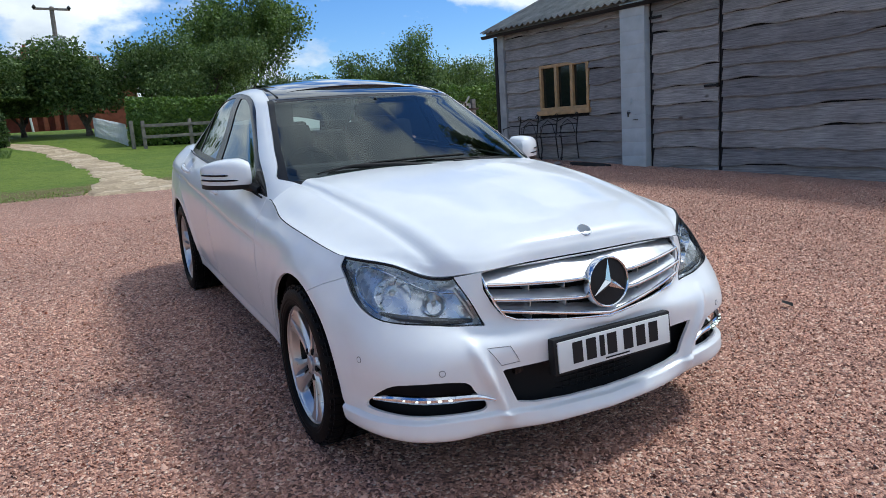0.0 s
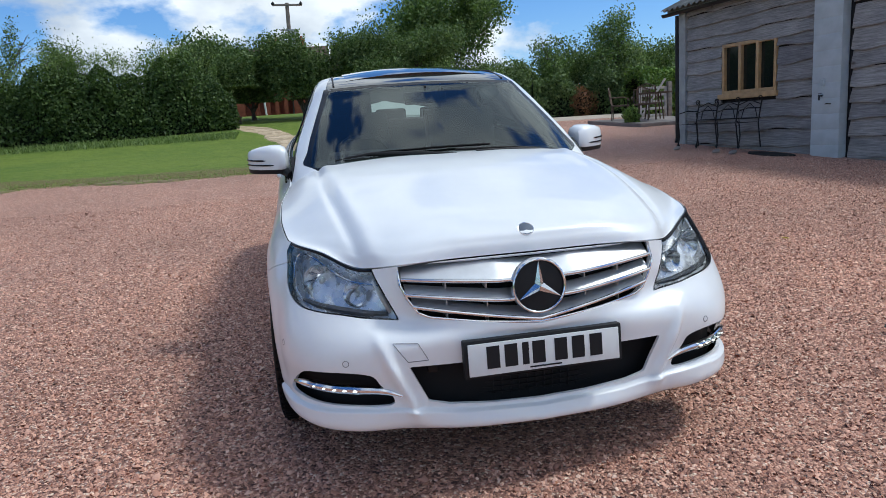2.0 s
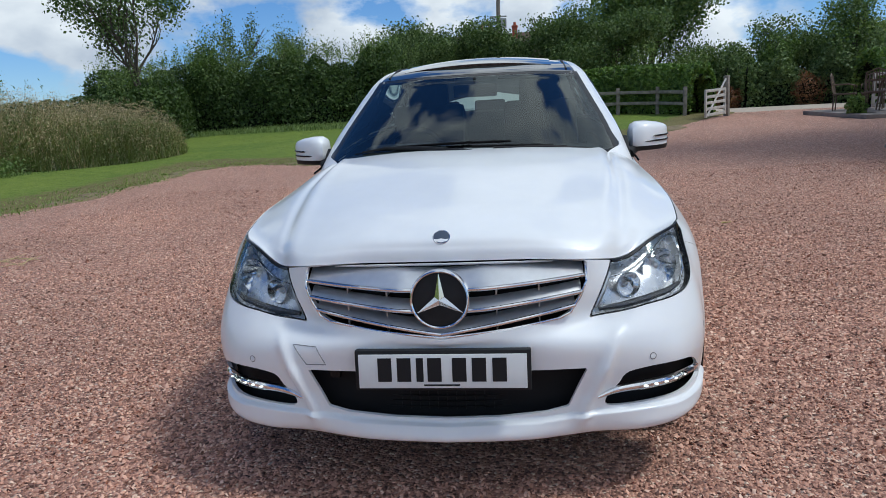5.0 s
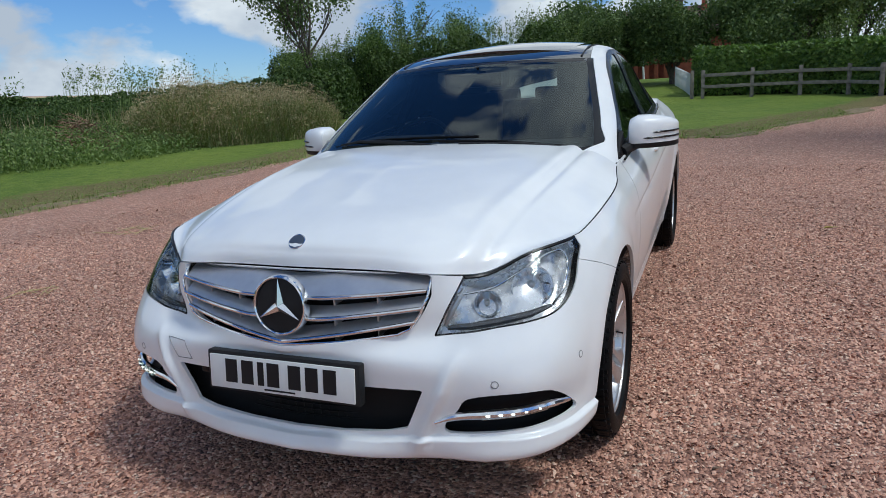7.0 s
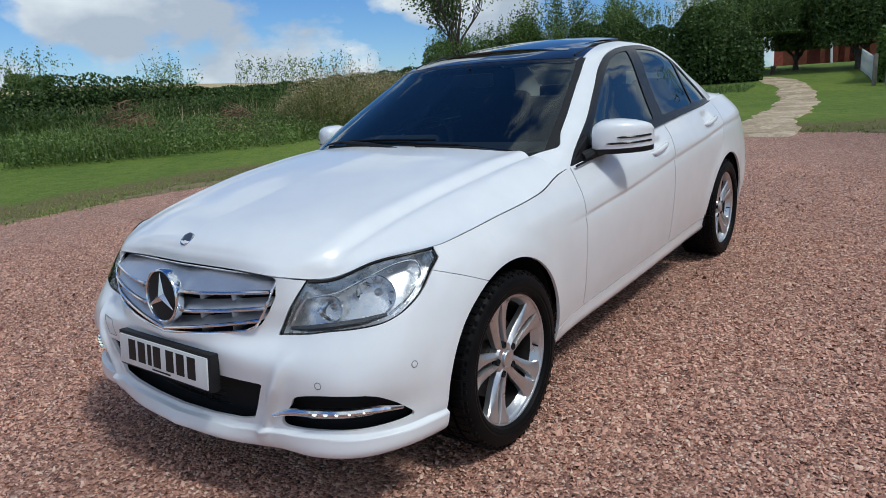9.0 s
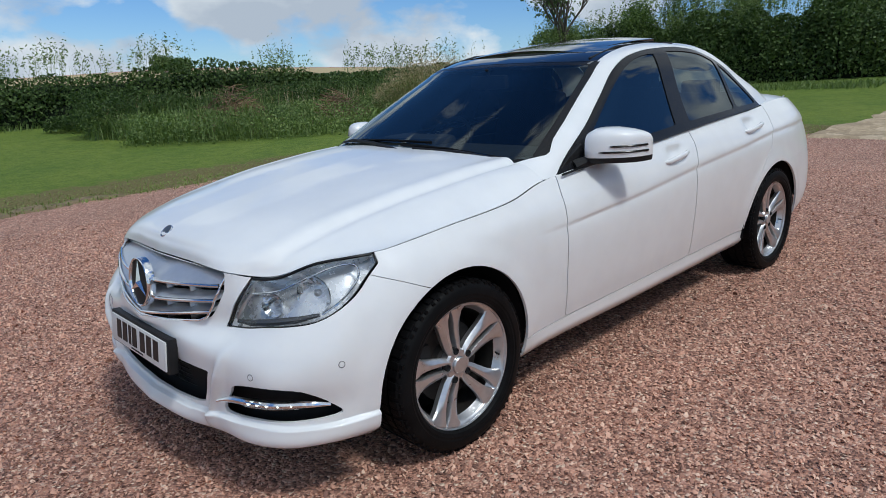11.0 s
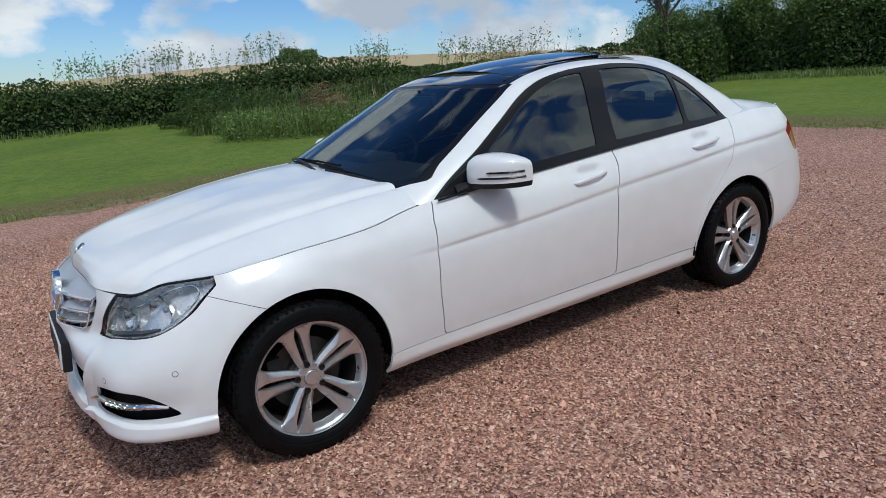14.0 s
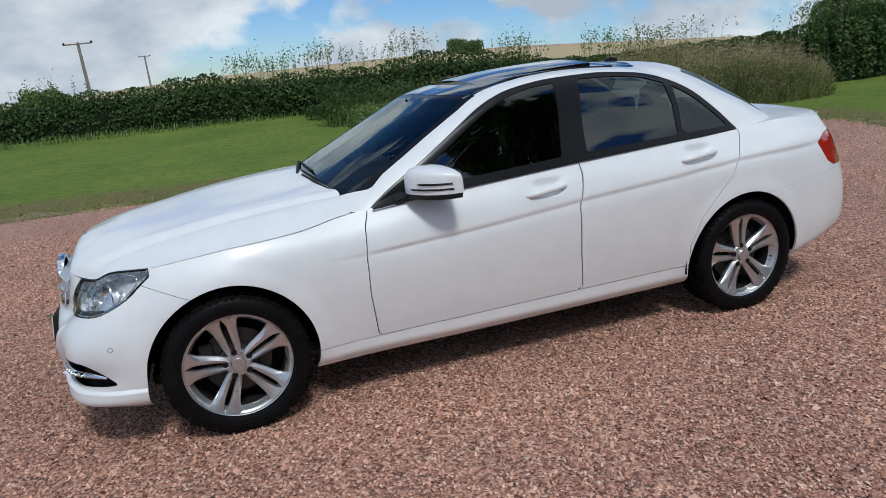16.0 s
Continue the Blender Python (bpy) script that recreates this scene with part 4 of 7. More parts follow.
def sunroof():
    """The tilted glass pane of the roof, raised at its rear edge."""
    xs_, ys_ = np.linspace(-.425, .425, 25), np.linspace(.02, .70, 20)
    gx, gy = np.meshgrid(xs_, ys_, indexing="ij")
    crown = 1.437 - .16 * gx ** 2 - .115 * (gy - .52) ** 2 * (gy < .52) - .07 * (gy - .52) ** 2 * (gy > .52)
    lift = .006 + .030 * (gy - .02) / .68
    top = np.stack([gx, gy, crown + lift - .004], -1)
    M = to_tris(top, np.array([0, .4, 1.0]))
    return skirted(M, .02)


S = sunroof()
put("sunroof_pane", mesh_data("sunroof_pane", S[0], np.ascontiguousarray(S[2]), True, S[1]), ROOF_GLASS, CAR, "tilted black glass sunroof pane")
for sx in (1, -1):
    bm = bmesh.new()
    tube(bm, [(sx * .505, -.05, 1.352), (sx * .497, .2, 1.402), (sx * .49, .5, 1.417), (sx * .48, .8, 1.408)], .006, 6)
    part("roof_seal", bm, BLACK_PLASTIC, CAR)

for sx in (1, -1):
    side = (lambda M: M) if sx > 0 else mirrored
    panel("front_wing", side(PANELS["wing"]), PAINT, CAR)
    panel("rear_quarter", side(PANELS["quarter"]), PAINT, CAR)
    panel("sill", side(PANELS["sill"]), PAINT, CAR)
    door = panel("front_door", side(PANELS["door_f"]), PAINT, CAR)
    rear_door = panel("rear_door", side(PANELS["door_r"]), PAINT, CAR)
    panel("window_trim", side(SHAPES["trim"]), BLACK_TRIM, CAR, "black window frames and pillars", .01)
    for key, par in (("glass_f", door), ("glass_r", rear_door), ("glass_q", rear_door)):
        panel("window", side(moved(SHAPES[key], .004)), TINT_GLASS, par, "tinted side window", 0).visible_shadow = False
    panel("tail_lamp", side(moved(PANELS["tail"], .001)), shader("red_lamp", (0.45, 0.015, 0.012), 0.12, Coat_Weight=1.0), CAR, "red tail lamp")

# near-black lining, wheel wells and floor hold the shade behind gaps and openings
deep = .014 + .05 * step(-1.75, -2.0, SKIN[0][:, 1])
lining = (SKIN[0] - SKIN[1] * deep[:, None], SKIN[1], SKIN[2])
lining = round_hole(round_hole(lining, -1.385, .318, .385), 1.372, .318, .385)
lining = cut(lining, field(lining, [(.43, .57), (.5, .86), (.86, .86), (.84, .6), (.7, .585)], XZ, front))[1]
panel("lining", whole(lining), DARK_GAP, CAR, "", 0)
for sx in (1, -1):
    for y in (-1.385, 1.372):
        bm = bmesh.new()
        ring = [[bm.verts.new((sx * x, y + .383 * math.cos(a), .318 + .383 * math.sin(a))) for a in np.linspace(-.12, math.pi + .12, 28)] for x in (.842 if y < 0 else .862, .6, .5)]
        for a, b in zip(ring, ring[1:]):
            for i in range(27):
                bm.faces.new((a[i], a[i + 1], b[i + 1], b[i]))
        bm.faces.new(ring[-1])
        part("wheel_arch_liner", bm, DARK_GAP, CAR)
bm = bmesh.new()
box(bm, 0, 0.1, .265, 1.40, 3.7, .05, .01)
box(bm, 0, -1.82, .275, .9, .3, .04, .01)
part("underbody", bm, DARK_GAP, CAR)
bm = bmesh.new()
box(bm, 0, -.845, .945, 1.16, .14, .03, .008)
part("cowl_panel", bm, BLACK_PLASTIC, CAR)


# ---- car: front details ----
def nose(x, z):
    """The y of the grille's face at a width and height."""
    dz = z - .56
    hollow = .017 * math.exp(-(x / .105) ** 4) * min(max((z - .59) / .03, 0), 1)   # the seat of the emblem
    return -2.168 + .06 * dz + 8.0 * max(dz - .12, 0) ** 2 + .45 * x * x + hollow


def strip(bm, f_low, f_high, x0, x1, steps, inset_low, inset_high, thick=.012):
    """A long fin between two height lines, its lower edge proud of its upper."""
    cols = []
    for x in np.linspace(x0, x1, steps):
        za, zb = f_low(abs(x)), f_high(abs(x))
        ya, yb = nose(x, za) + inset_low, nose(x, zb) + inset_high
        cols.append([bm.verts.new(p) for p in ((x, ya, za), (x, (ya + yb) / 2 - .004, (za + zb) / 2), (x, yb, zb), (x, yb + thick, zb - .003), (x, ya + thick + .01, za + .002))])
    for a, b in zip(cols, cols[1:]):
        for k in range(5):
            bm.faces.new((a[k], a[(k + 1) % 5], b[(k + 1) % 5], b[k]))
    bm.faces.new(cols[0])
    bm.faces.new(list(reversed(cols[-1])))


def hole_x(z):
    return float(np.interp(z, [.56, .582, .601, .616, .661, .707, .755, .772], [.03, .207, .36, .392, .424, .443, .445, .44]))


bm = bmesh.new()
half = np.vstack([np.array(GRILLE_HOLE[2:-2]), [(0, .5635)]])
outline = [half[0]] + [p + (q - p) * t for p, q in zip(half[:-1], half[1:]) for t in (.25, .5, .75, 1.0)]
loop = [(x * .99, nose(x, z) + .007, z) for x, z in outline]
loop = loop + [(-x, y, z) for x, y, z in reversed(loop) if x > .002]
tube(bm, loop, .0042, 8)
GRILLE = part("grille", bm, CHROME, CAR, "silver radiator grille with chrome edge")
# near-black backing added for the shade between the slats
bm = bmesh.new()
rows_ = [[bm.verts.new((x, nose(x, z) + .10, z)) for x in np.linspace(-.46, .46, 15)] for z in (.55, .62, .69, .75, .785)]
for a, b in zip(rows_, rows_[1:]):
    for k in range(14):
        bm.faces.new((a[k], a[k + 1], b[k + 1], b[k]))
part("grille_backing", bm, DARK_GAP, GRILLE)
for z0, slope, high in ((.703, .045, .054), (.634, .095, .030), (.571, .155, .028)):
    low = lambda x, z0=z0, slope=slope: z0 + slope * x
    top = lambda x, z0=z0, slope=slope, high=high: z0 + slope * x + high * (1 - .25 * x)
    for sx in (1, -1):
        end = hole_x(z0 + slope * .42 + .012) - .006
        bm = bmesh.new()
        start = .0005
        strip(bm, low, top, sx * start, sx * end, 26, .012, .052)
        part("slat", bm, SLAT_SILVER, GRILLE, "satin silver grille slat")
        bm = bmesh.new()
        tube(bm, [(sx * x, nose(x, low(x)) + .009, low(x) + .001) for x in np.linspace(start, end, 26)], .0062, 8)
        part("chrome_strip", bm, CHROME, GRILLE, "thin chrome strip")
        for x in (.17, .30):
            bm = bmesh.new()
            box(bm, sx * x, nose(x, z0) + .05, low(x) - .012, .004, .05, .03, .001)
            part("grille_rib", bm, SATIN, GRILLE)
# round emblem
tilt = Matrix.Translation((0, -2.147, .683)) @ Matrix.Rotation(radians(-7), 4, "X") @ Matrix.Rotation(radians(-90), 4, "Z")
bm = bmesh.new()
lathe(bm, [(-.02, .074), (-.02, .093), (0, .093), (.007, .0905), (.009, .087), (.006, .0835), (.0, .082), (-.003, .081), (-.003, .074)], 64, tilt)
EMBLEM = part("emblem", bm, CHROME, GRILLE, "round chrome and black emblem")
bm = bmesh.new()
lathe(bm, [(-.02, .081), (0, .081), (.003, .06), (.004, 0)], 64, tilt)
part("emblem_disc", bm, BLACK_PLASTIC, EMBLEM, "black disc")
bm = bmesh.new()
for k in range(3):
    a = math.pi / 2 + k * 2 * math.pi / 3
    c, s = math.cos(a), math.sin(a)
    f3 = lambda u, v, x: tilt @ Vector((x, -(u * c - v * s) * 1.0, u * s + v * c))
    o, t_ = f3(0, 0, .016), f3(.083, 0, .007)
    l, r = f3(.009, .0145, .004), f3(.009, -.0145, .004)
    vs = [bm.verts.new(p) for p in (o, l, t_, r)]
    bm.faces.new((vs[0], vs[1], vs[2]))
    bm.faces.new((vs[0], vs[2], vs[3]))
part("emblem_star", bm, CHROME, EMBLEM, "three-armed chrome shape", smooth=False)
# small round badge on the bonnet
bm = bmesh.new()
tilt2 = Matrix.Translation((0, -2.018, .848)) @ Matrix.Rotation(radians(-50), 4, "X") @ Matrix.Rotation(radians(-90), 4, "Z")
bm2 = bmesh.new()
lathe(bm2, [(-.006, .0285), (.003, .0285), (.0045, .0275), (.004, .0255), (.003, .025)], 40, tilt2)
BADGE = part("bonnet_badge", bm2, CHROME, CAR, "small round badge")
lathe(bm, [(-.004, .0255), (.0035, .025), (.0045, .012), (.005, 0)], 40, tilt2)
part("badge_disc", bm, shader("badge_blue_grey", (0.06, 0.08, 0.12), 0.55, 0.2), BADGE)

# number plate
plate_m = Matrix.Translation((0, -2.182, .468)) @ Matrix.Rotation(radians(-7), 4, "X")
bm = bmesh.new()
box(bm, 0, 0.010, 0, .542, .034, .127, .006, plate_m)
PLATE = part("number_plate_holder", bm, BLACK_PLASTIC, CAR, "black number plate holder")
bm = bmesh.new()
box(bm, 0, -.010, -.001, .516, .006, .106, .002, plate_m)
plate = part("number_plate", bm, PLATE_WHITE, PLATE, "white number plate")
for x in (-.176, -.116, -.067, -.022, .054, .114, .176):
    bm = bmesh.new()
    box(bm, x, -.0135, .004, .022 if abs(x + .067) < .01 else .043, .002, .074, 0, plate_m)
    part("plate_bar", bm, INK, plate, "plain black bar")
bm = bmesh.new()
box(bm, 0.0, -.0135, -.044, .11, .002, .005, 0, plate_m)
part("plate_bar", bm, INK, plate)

# lower intake mesh
bm = bmesh.new()
for z in np.arange(.30, .45, .019):
    tube(bm, [(x, nose(x, .56) + .075 - .05 * x * x, z) for x in np.linspace(-.42, .42, 9)], .003, 4)
for x in np.arange(-.42, .43, .03):
    tube(bm, [(x, nose(x, .56) + .078 - .05 * x * x, .29), (x, nose(x, .56) + .078 - .05 * x * x, .455)], .0025, 4)
part("intake_mesh", bm, BLACK_PLASTIC, CAR, "black lower intake mesh")
bm = bmesh.new()
box(bm, -.36, -2.10, .425, .035, .02, .03, .006)
part("intake_sensor", bm, BLACK_TRIM, CAR)


def on_skin(x, z, out=0.0):
    """The place on the front of the body at a width and height, and its normal."""
    V, N, _ = SKIN
    m = (V[:, 1] < -1.5)
    d2 = (V[m, 0] - x) ** 2 + (V[m, 2] - z) ** 2
    i = np.flatnonzero(m)[np.argsort(d2)[:6]]
    w = 1 / ((V[i, 0] - x) ** 2 + (V[i, 2] - z) ** 2 + 1e-5)
    w /= w.sum()
    n = (N[i] * w[:, None]).sum(0)
    n /= np.linalg.norm(n)
    if n[1] > -.45:
        return Vector(V[i[0]]) + Vector(N[i[0]]) * out, Vector(N[i[0]])
    lift = (n[0] * (x - V[i, 0]) + n[2] * (z - V[i, 2])) / min(n[1], -.2)
    y = ((V[i, 1] - lift) * w).sum()
    return Vector((x, y, z)) + Vector(n) * out, Vector(n)


LED = shader("daytime_led", (0.9, 0.9, 0.85), 0.3)
LED.node_tree.nodes["Principled BSDF"].inputs["Emission Color"].default_value = (1.0, 0.97, 0.85, 1)
LED.node_tree.nodes["Principled BSDF"].inputs["Emission Strength"].default_value = 1.1
for sx in (1, -1):
    # running light bar in the bumper's side slot
    mid_line = [(.468, .352), (.53, .368), (.62, .374), (.70, .377), (.775, .378), (.812, .366)]
    pts = [on_skin(x, z, .004)[0] for x, z in mid_line]
    rad = [.005, .012, .0145, .0145, .013, .006]
    curve = spline(np.array([tuple(p) for p in pts]), 5)
    rr = list(np.interp(np.linspace(0, 5, len(curve)), range(6), rad))
    bm = bmesh.new()
    tube(bm, [(sx * p[0], p[1] + .006, p[2]) for p in curve], rr, 10)
    bar = part("running_lamp", bm, CHROME, CAR, "chrome bar with daytime running lamp")
    bm = bmesh.new()
    seg = curve[9:20]
    tube(bm, [(sx * p[0], p[1] - .0035, p[2]) for p in seg], .0118, 10)
    part("lamp_lens", bm, LAMP_GLASS, bar, "clear lens")
    for p in seg[1::2]:
        bm = bmesh.new()
        bmesh.ops.create_icosphere(bm, subdivisions=1, radius=.0055, matrix=Matrix.Translation((sx * p[0], p[1] - .0105, p[2])) @ Matrix.Diagonal((1.7, .45, .75, 1)))
        part("led", bm, LED, bar, "lit white diode")
    # parking sensors
    for x, z in ((.643, .469), (.842, .498)):
        p, n = on_skin(x, z, .0012)
        m = Matrix.Translation((sx * p.x, p.y, p.z)) @ Vector((sx * n.x, n.y, n.z)).to_track_quat("X", "Z").to_matrix().to_4x4()
        bm = bmesh.new()
        lathe(bm, [(-.001, .0115), (0, .0105), (0, .0092), (-.002, .0088)], 24, m)
        ring_ = part("parking_sensor", bm, SEAM_GREY, CAR)
        bm = bmesh.new()
        lathe(bm, [(-.002, .0088), (0, .008), (.0005, 0)], 24, m)
        part("sensor_face", bm, PAINT, ring_)
    # headlamp
    side = (lambda M: M) if sx > 0 else mirrored
    lamp = PANELS["lamp"]
    rim_f = lamp_field(lamp)
    lens, edge_ = cut(lamp, rim_f + .0028)
    H = panel("headlamp", side(lens), LAMP_GLASS, CAR, "clear headlamp with chrome reflectors", 0)
    H.visible_shadow = False
    panel("lamp_edge", side(moved(edge_, -.0005)), BLACK_TRIM, H, "black lamp edge", .02)
    floor_ = moved(lamp, .060)
    panel("lamp_housing", side(floor_), LAMP_GREY, H, "silver lamp housing", 0)
    V = lamp[0]
    e = rim_edges(lamp)
    walls = (np.vstack([V[e[:, 0]], V[e[:, 1]], (V - lamp[1] * .063)[e[:, 1]], (V - lamp[1] * .063)[e[:, 0]]]), None, None)
    k = len(e)
    i = np.arange(k)
    q = np.stack([i, k + i, 2 * k + i, 3 * k + i], 1)
    put("lamp_wall", mesh_data("lamp_wall", walls[0] * (sx, 1, 1), q), LAMP_GREY, H)
    for cx, cz, r, dep, nm in ((.706, .700, .064, .045, "main_reflector"), (.592, .668, .042, .035, "inner_reflector")):
        p, n = on_skin(cx, cz, -.016)
        way = Vector((.42, -1, .05)).normalized()
        m = Matrix.Translation((sx * p.x, p.y + (.045 if r > .06 else .025), p.z)) @ Vector((sx * way.x, way.y, way.z)).to_track_quat("X", "Z").to_matrix().to_4x4()
        bm = bmesh.new()
        lathe(bm, [(0, r), (.004, r * .985), (.002, r * .95), (-dep * .4, r * .8), (-dep * .75, r * .55), (-dep, r * .25), (-dep, 0)], 40, m)
        bowl = part(nm, bm, CHROME, H, "round chrome reflector")
        bm = bmesh.new()
        lathe(bm, [(-dep, r * .2), (-dep * .45, r * .2), (-dep * .3, r * .12), (-dep * .25, 0)], 24, m)
        part("bulb_shield", bm, SATIN, bowl)
        if r > .06:
            for a in range(10):
                c, s = math.cos(a * math.pi / 5), math.sin(a * math.pi / 5)
                bm = bmesh.new()
                tube(bm, [m @ Vector((-dep * .7, r * .45 * c, r * .45 * s)), m @ Vector((-.006, r * .93 * c, r * .93 * s))], .002, 5)
                part("reflector_facet", bm, CHROME, bowl)
    top_edge = [p for p in LOW[:, -1] if p[1] < -1.665 and p[0] > .525][::2]
    bm = bmesh.new()
    tube(bm, [(sx * p[0], p[1] - .001, p[2] - .004) for p in top_edge], .0052, 6)
    part("lamp_edge", bm, BLACK_TRIM, H, "black lamp edge")
    # inner brow and the lower strip
    brow = [on_skin(x, z, -.02)[0] for x, z in ((.52, .70), (.60, .715), (.66, .748), (.73, .783), (.775, .782), (.797, .74), (.798, .69), (.775, .652))]
    bm = bmesh.new()
    tube(bm, [(sx * p.x, p.y, p.z) for p in [Vector(v) for v in spline(np.array([tuple(b) for b in brow]), 4)]], .0038, 8)
    part("chrome_brow", bm, CHROME, H, "curved chrome strip")
    low_ = [on_skin(x, z, -.018)[0] for x, z in ((.49, .608), (.56, .617), (.64, .630), (.72, .640), (.77, .652))]
    bm = bmesh.new()
    tube(bm, [(sx * p.x, p.y, p.z) for p in low_], [.007, .011, .012, .011, .006], 8)
    part("indicator_strip", bm, SMOKED, H, "smoked lower strip")
    fin = [on_skin(x, z, -.02)[0] for x, z in ((.484, .612), (.508, .66), (.536, .716))]
    bm = bmesh.new()
    tube(bm, [(sx * p.x, p.y, p.z) for p in fin], [.006, .009, .007], 8)
    part("chrome_fin", bm, SATIN, H)
# towing eye cover on the bumper
cov = [(-.488, .530), (-.408, .527), (-.378, .470), (-.444, .467)]
bm = bmesh.new()
ring_pts = []
for (x0, z0), (x1, z1) in zip(cov, cov[1:] + cov[:1]):
    for t in np.linspace(0, 1, 8, endpoint=False):
        p, n = on_skin(abs(x0 + (x1 - x0) * t), z0 + (z1 - z0) * t, .0005)
        ring_pts.append((-p.x, p.y, p.z))
tube(bm, ring_pts, .0014, 4, closed=True)
part("tow_cover_seam", bm, SEAM_GREY, CAR)


# ---- car: wheels ----
def tyre_profile():
    r0 = .316
    p = [(-.205, .236), (-.21, .25), (-.207, .275), (-.198, .298), (-.183, .311), (-.170, r0)]
    for g in (-.135, -.085, -.035):
        p += [(g - .008, r0), (g - .006, r0 - .008), (g + .006, r0 - .008), (g + .008, r0)]
    p += [(0.0, r0 - .001), (.013, .311), (.024, .302), (.031, .288), (.033, .268), (.0305, .262), (.031, .255), (.026, .243), (.016, .2365), (.006, .235)]
    return p


def rim_profile():
    return [(-.03, .206), (-.016, .214), (-.004, .218), (.002, .222), (.006, .2285), (.012, .2305), (.014, .234), (.010, .2375), (.002, .2365)]


def spoke(bm, hand, angle):
    """One finger of a twin spoke: a straight slot beside its twin, flaring out to the rim."""
    rows = []
    for r in (.036, .055, .08, .11, .14, .17, .195, .212, .226):
        t = (r - .036) / .19
        inner = float(np.interp(r, [.036, .055, .07, .15, .19, .203, .226], [.004, .006, .0085, .0105, .0115, .0045, .0005]))
        outer = float(np.interp(r, [.036, .055, .08, .13, .17, .20, .226], [.022, .032, .0385, .046, .0545, .067, .086]))
        x = -.012 + .019 * t - .009 * math.sin(math.pi * t)
        w = outer - inner
        sec = [(inner, x - .008), (inner + min(.003, w * .2), x), (inner + w * .5, x + .003), (outer - .005, x - .004), (outer, x - .010), (outer - .005, x - .034), (inner + .002, x - .034)]
        c, s = math.cos(angle), math.sin(angle)
        drop = r - math.sqrt(max(r * r - outer * outer * .5, 0)) if r > .2 else 0
        rows.append([bm.verts.new((px, (r - drop * o / outer) * c - hand * o * s, (r - drop * o / outer) * s + hand * o * c)) for o, px in sec])
    for a, b in zip(rows, rows[1:]):
        for k in range(7):
            bm.faces.new((a[k], a[(k + 1) % 7], b[(k + 1) % 7], b[k]))
    bm.faces.new(rows[0])
    bm.faces.new(list(reversed(rows[-1])))


def make_wheel(name):
    """A wheel about its x axis, its outer face at x = 0 or a little more."""
    bm = bmesh.new()
    lathe(bm, rim_profile(), 72)
    rim = part(name, bm, ALLOY, None, "five twin-spoke silver alloy wheel")
    bm = bmesh.new()
    lathe(bm, [(-.2, .232), (-.19, .222), (-.17, .206), (-.03, .206)], 60)
    part("barrel", bm, STEEL, rim, "dark inner rim")
    bm = bmesh.new()
    lathe(bm, tyre_profile(), 80)
    part("tyre", bm, RUBBER, rim, "black road tyre", angle=25)
    # blocks of the tread's outer and inner shoulder, with cross grooves between
    bm = bmesh.new()
    for k in range(58):
        m = Matrix.Rotation(2 * math.pi * (k + .2 * (k % 2)) / 58, 4, "X")
        for x, w in ((-.006, .040), (-.055, .034), (-.110, .034), (-.165, .040)):
            box(bm, x, .004 * math.sin(x * 60), .3135, w, .025, .0115, .0025 if x > -.06 else 0, m)
        box(bm, .0195, 0, .3035, .010, .012, .012, 0, m)
    part("tread", bm, RUBBER, rim, "blocky tyre tread", smooth=False)["kind"] = "stuff"
    for k in range(5):
        a = math.pi / 2 + .18 + 2 * math.pi * k / 5
        for sgn in (1, -1):
            bm = bmesh.new()
            spoke(bm, sgn, a)
            part("spoke", bm, ALLOY, rim, angle=28)
        b = a + math.pi / 5
        # bolts coloured near-black for the shade in their holes
        bm = bmesh.new()
        lathe(bm, [(-.03, .0125), (-.0085, .0125), (-.0075, .010), (-.012, .007), (-.012, 0)], 14, Matrix.Translation((0, .056 * math.cos(a), .056 * math.sin(a))))
        part("wheel_bolt", bm, DARK_GAP, rim)
    bm = bmesh.new()
    lathe(bm, [(-.05, .060), (-.022, .060), (-.014, .054), (-.010, .040), (-.011, .032)], 40)
    part("hub", bm, ALLOY, rim)
    bm = bmesh.new()
    lathe(bm, [(-.012, .031), (-.004, .0305), (-.001, .028), (-.002, .025), (-.0005, .018), (0, 0)], 40)
    part("hub_cap", bm, ALLOY, rim, "round silver hub cap")
    bm = bmesh.new()
    lathe(bm, [(-.085, .15), (-.073, .15), (-.073, .085), (-.05, .08), (-.05, .05)], 48)
    part("brake_disc", bm, STEEL, rim, "grey steel brake disc")
    bm = bmesh.new()
    box(bm, -.08, -.125, .03, .06, .06, .15, .012)
    part("brake_caliper", bm, BLACK_PLASTIC, rim)
    # near-black disc added for the shade behind the spokes
    bm = bmesh.new()
    lathe(bm, [(-.17, .206), (-.15, 0)], 40)
    part("brake_shield", bm, DARK_GAP, rim)
    bm = bmesh.new()
    tube(bm, [(-.02, .205, -.028), (0.006, .196, -.027)], .0035, 6)
    part("valve", bm, BLACK_PLASTIC, rim)
    return rim


WHEEL = make_wheel("wheel")
WHEEL.parent = CAR
WHEEL.matrix_basis = pose(.857, -1.38, .314, 1, 0, 0)
for x, y, turn, spin in ((.857, 1.38, 0, -4), (-.857, -1.38, 180, 40), (-.857, 1.38, 180, 5)):
    copy_thing(WHEEL, pose(x, y, .314, 0, 0, turn) @ pose(0, 0, 0, spin, 0, 0))


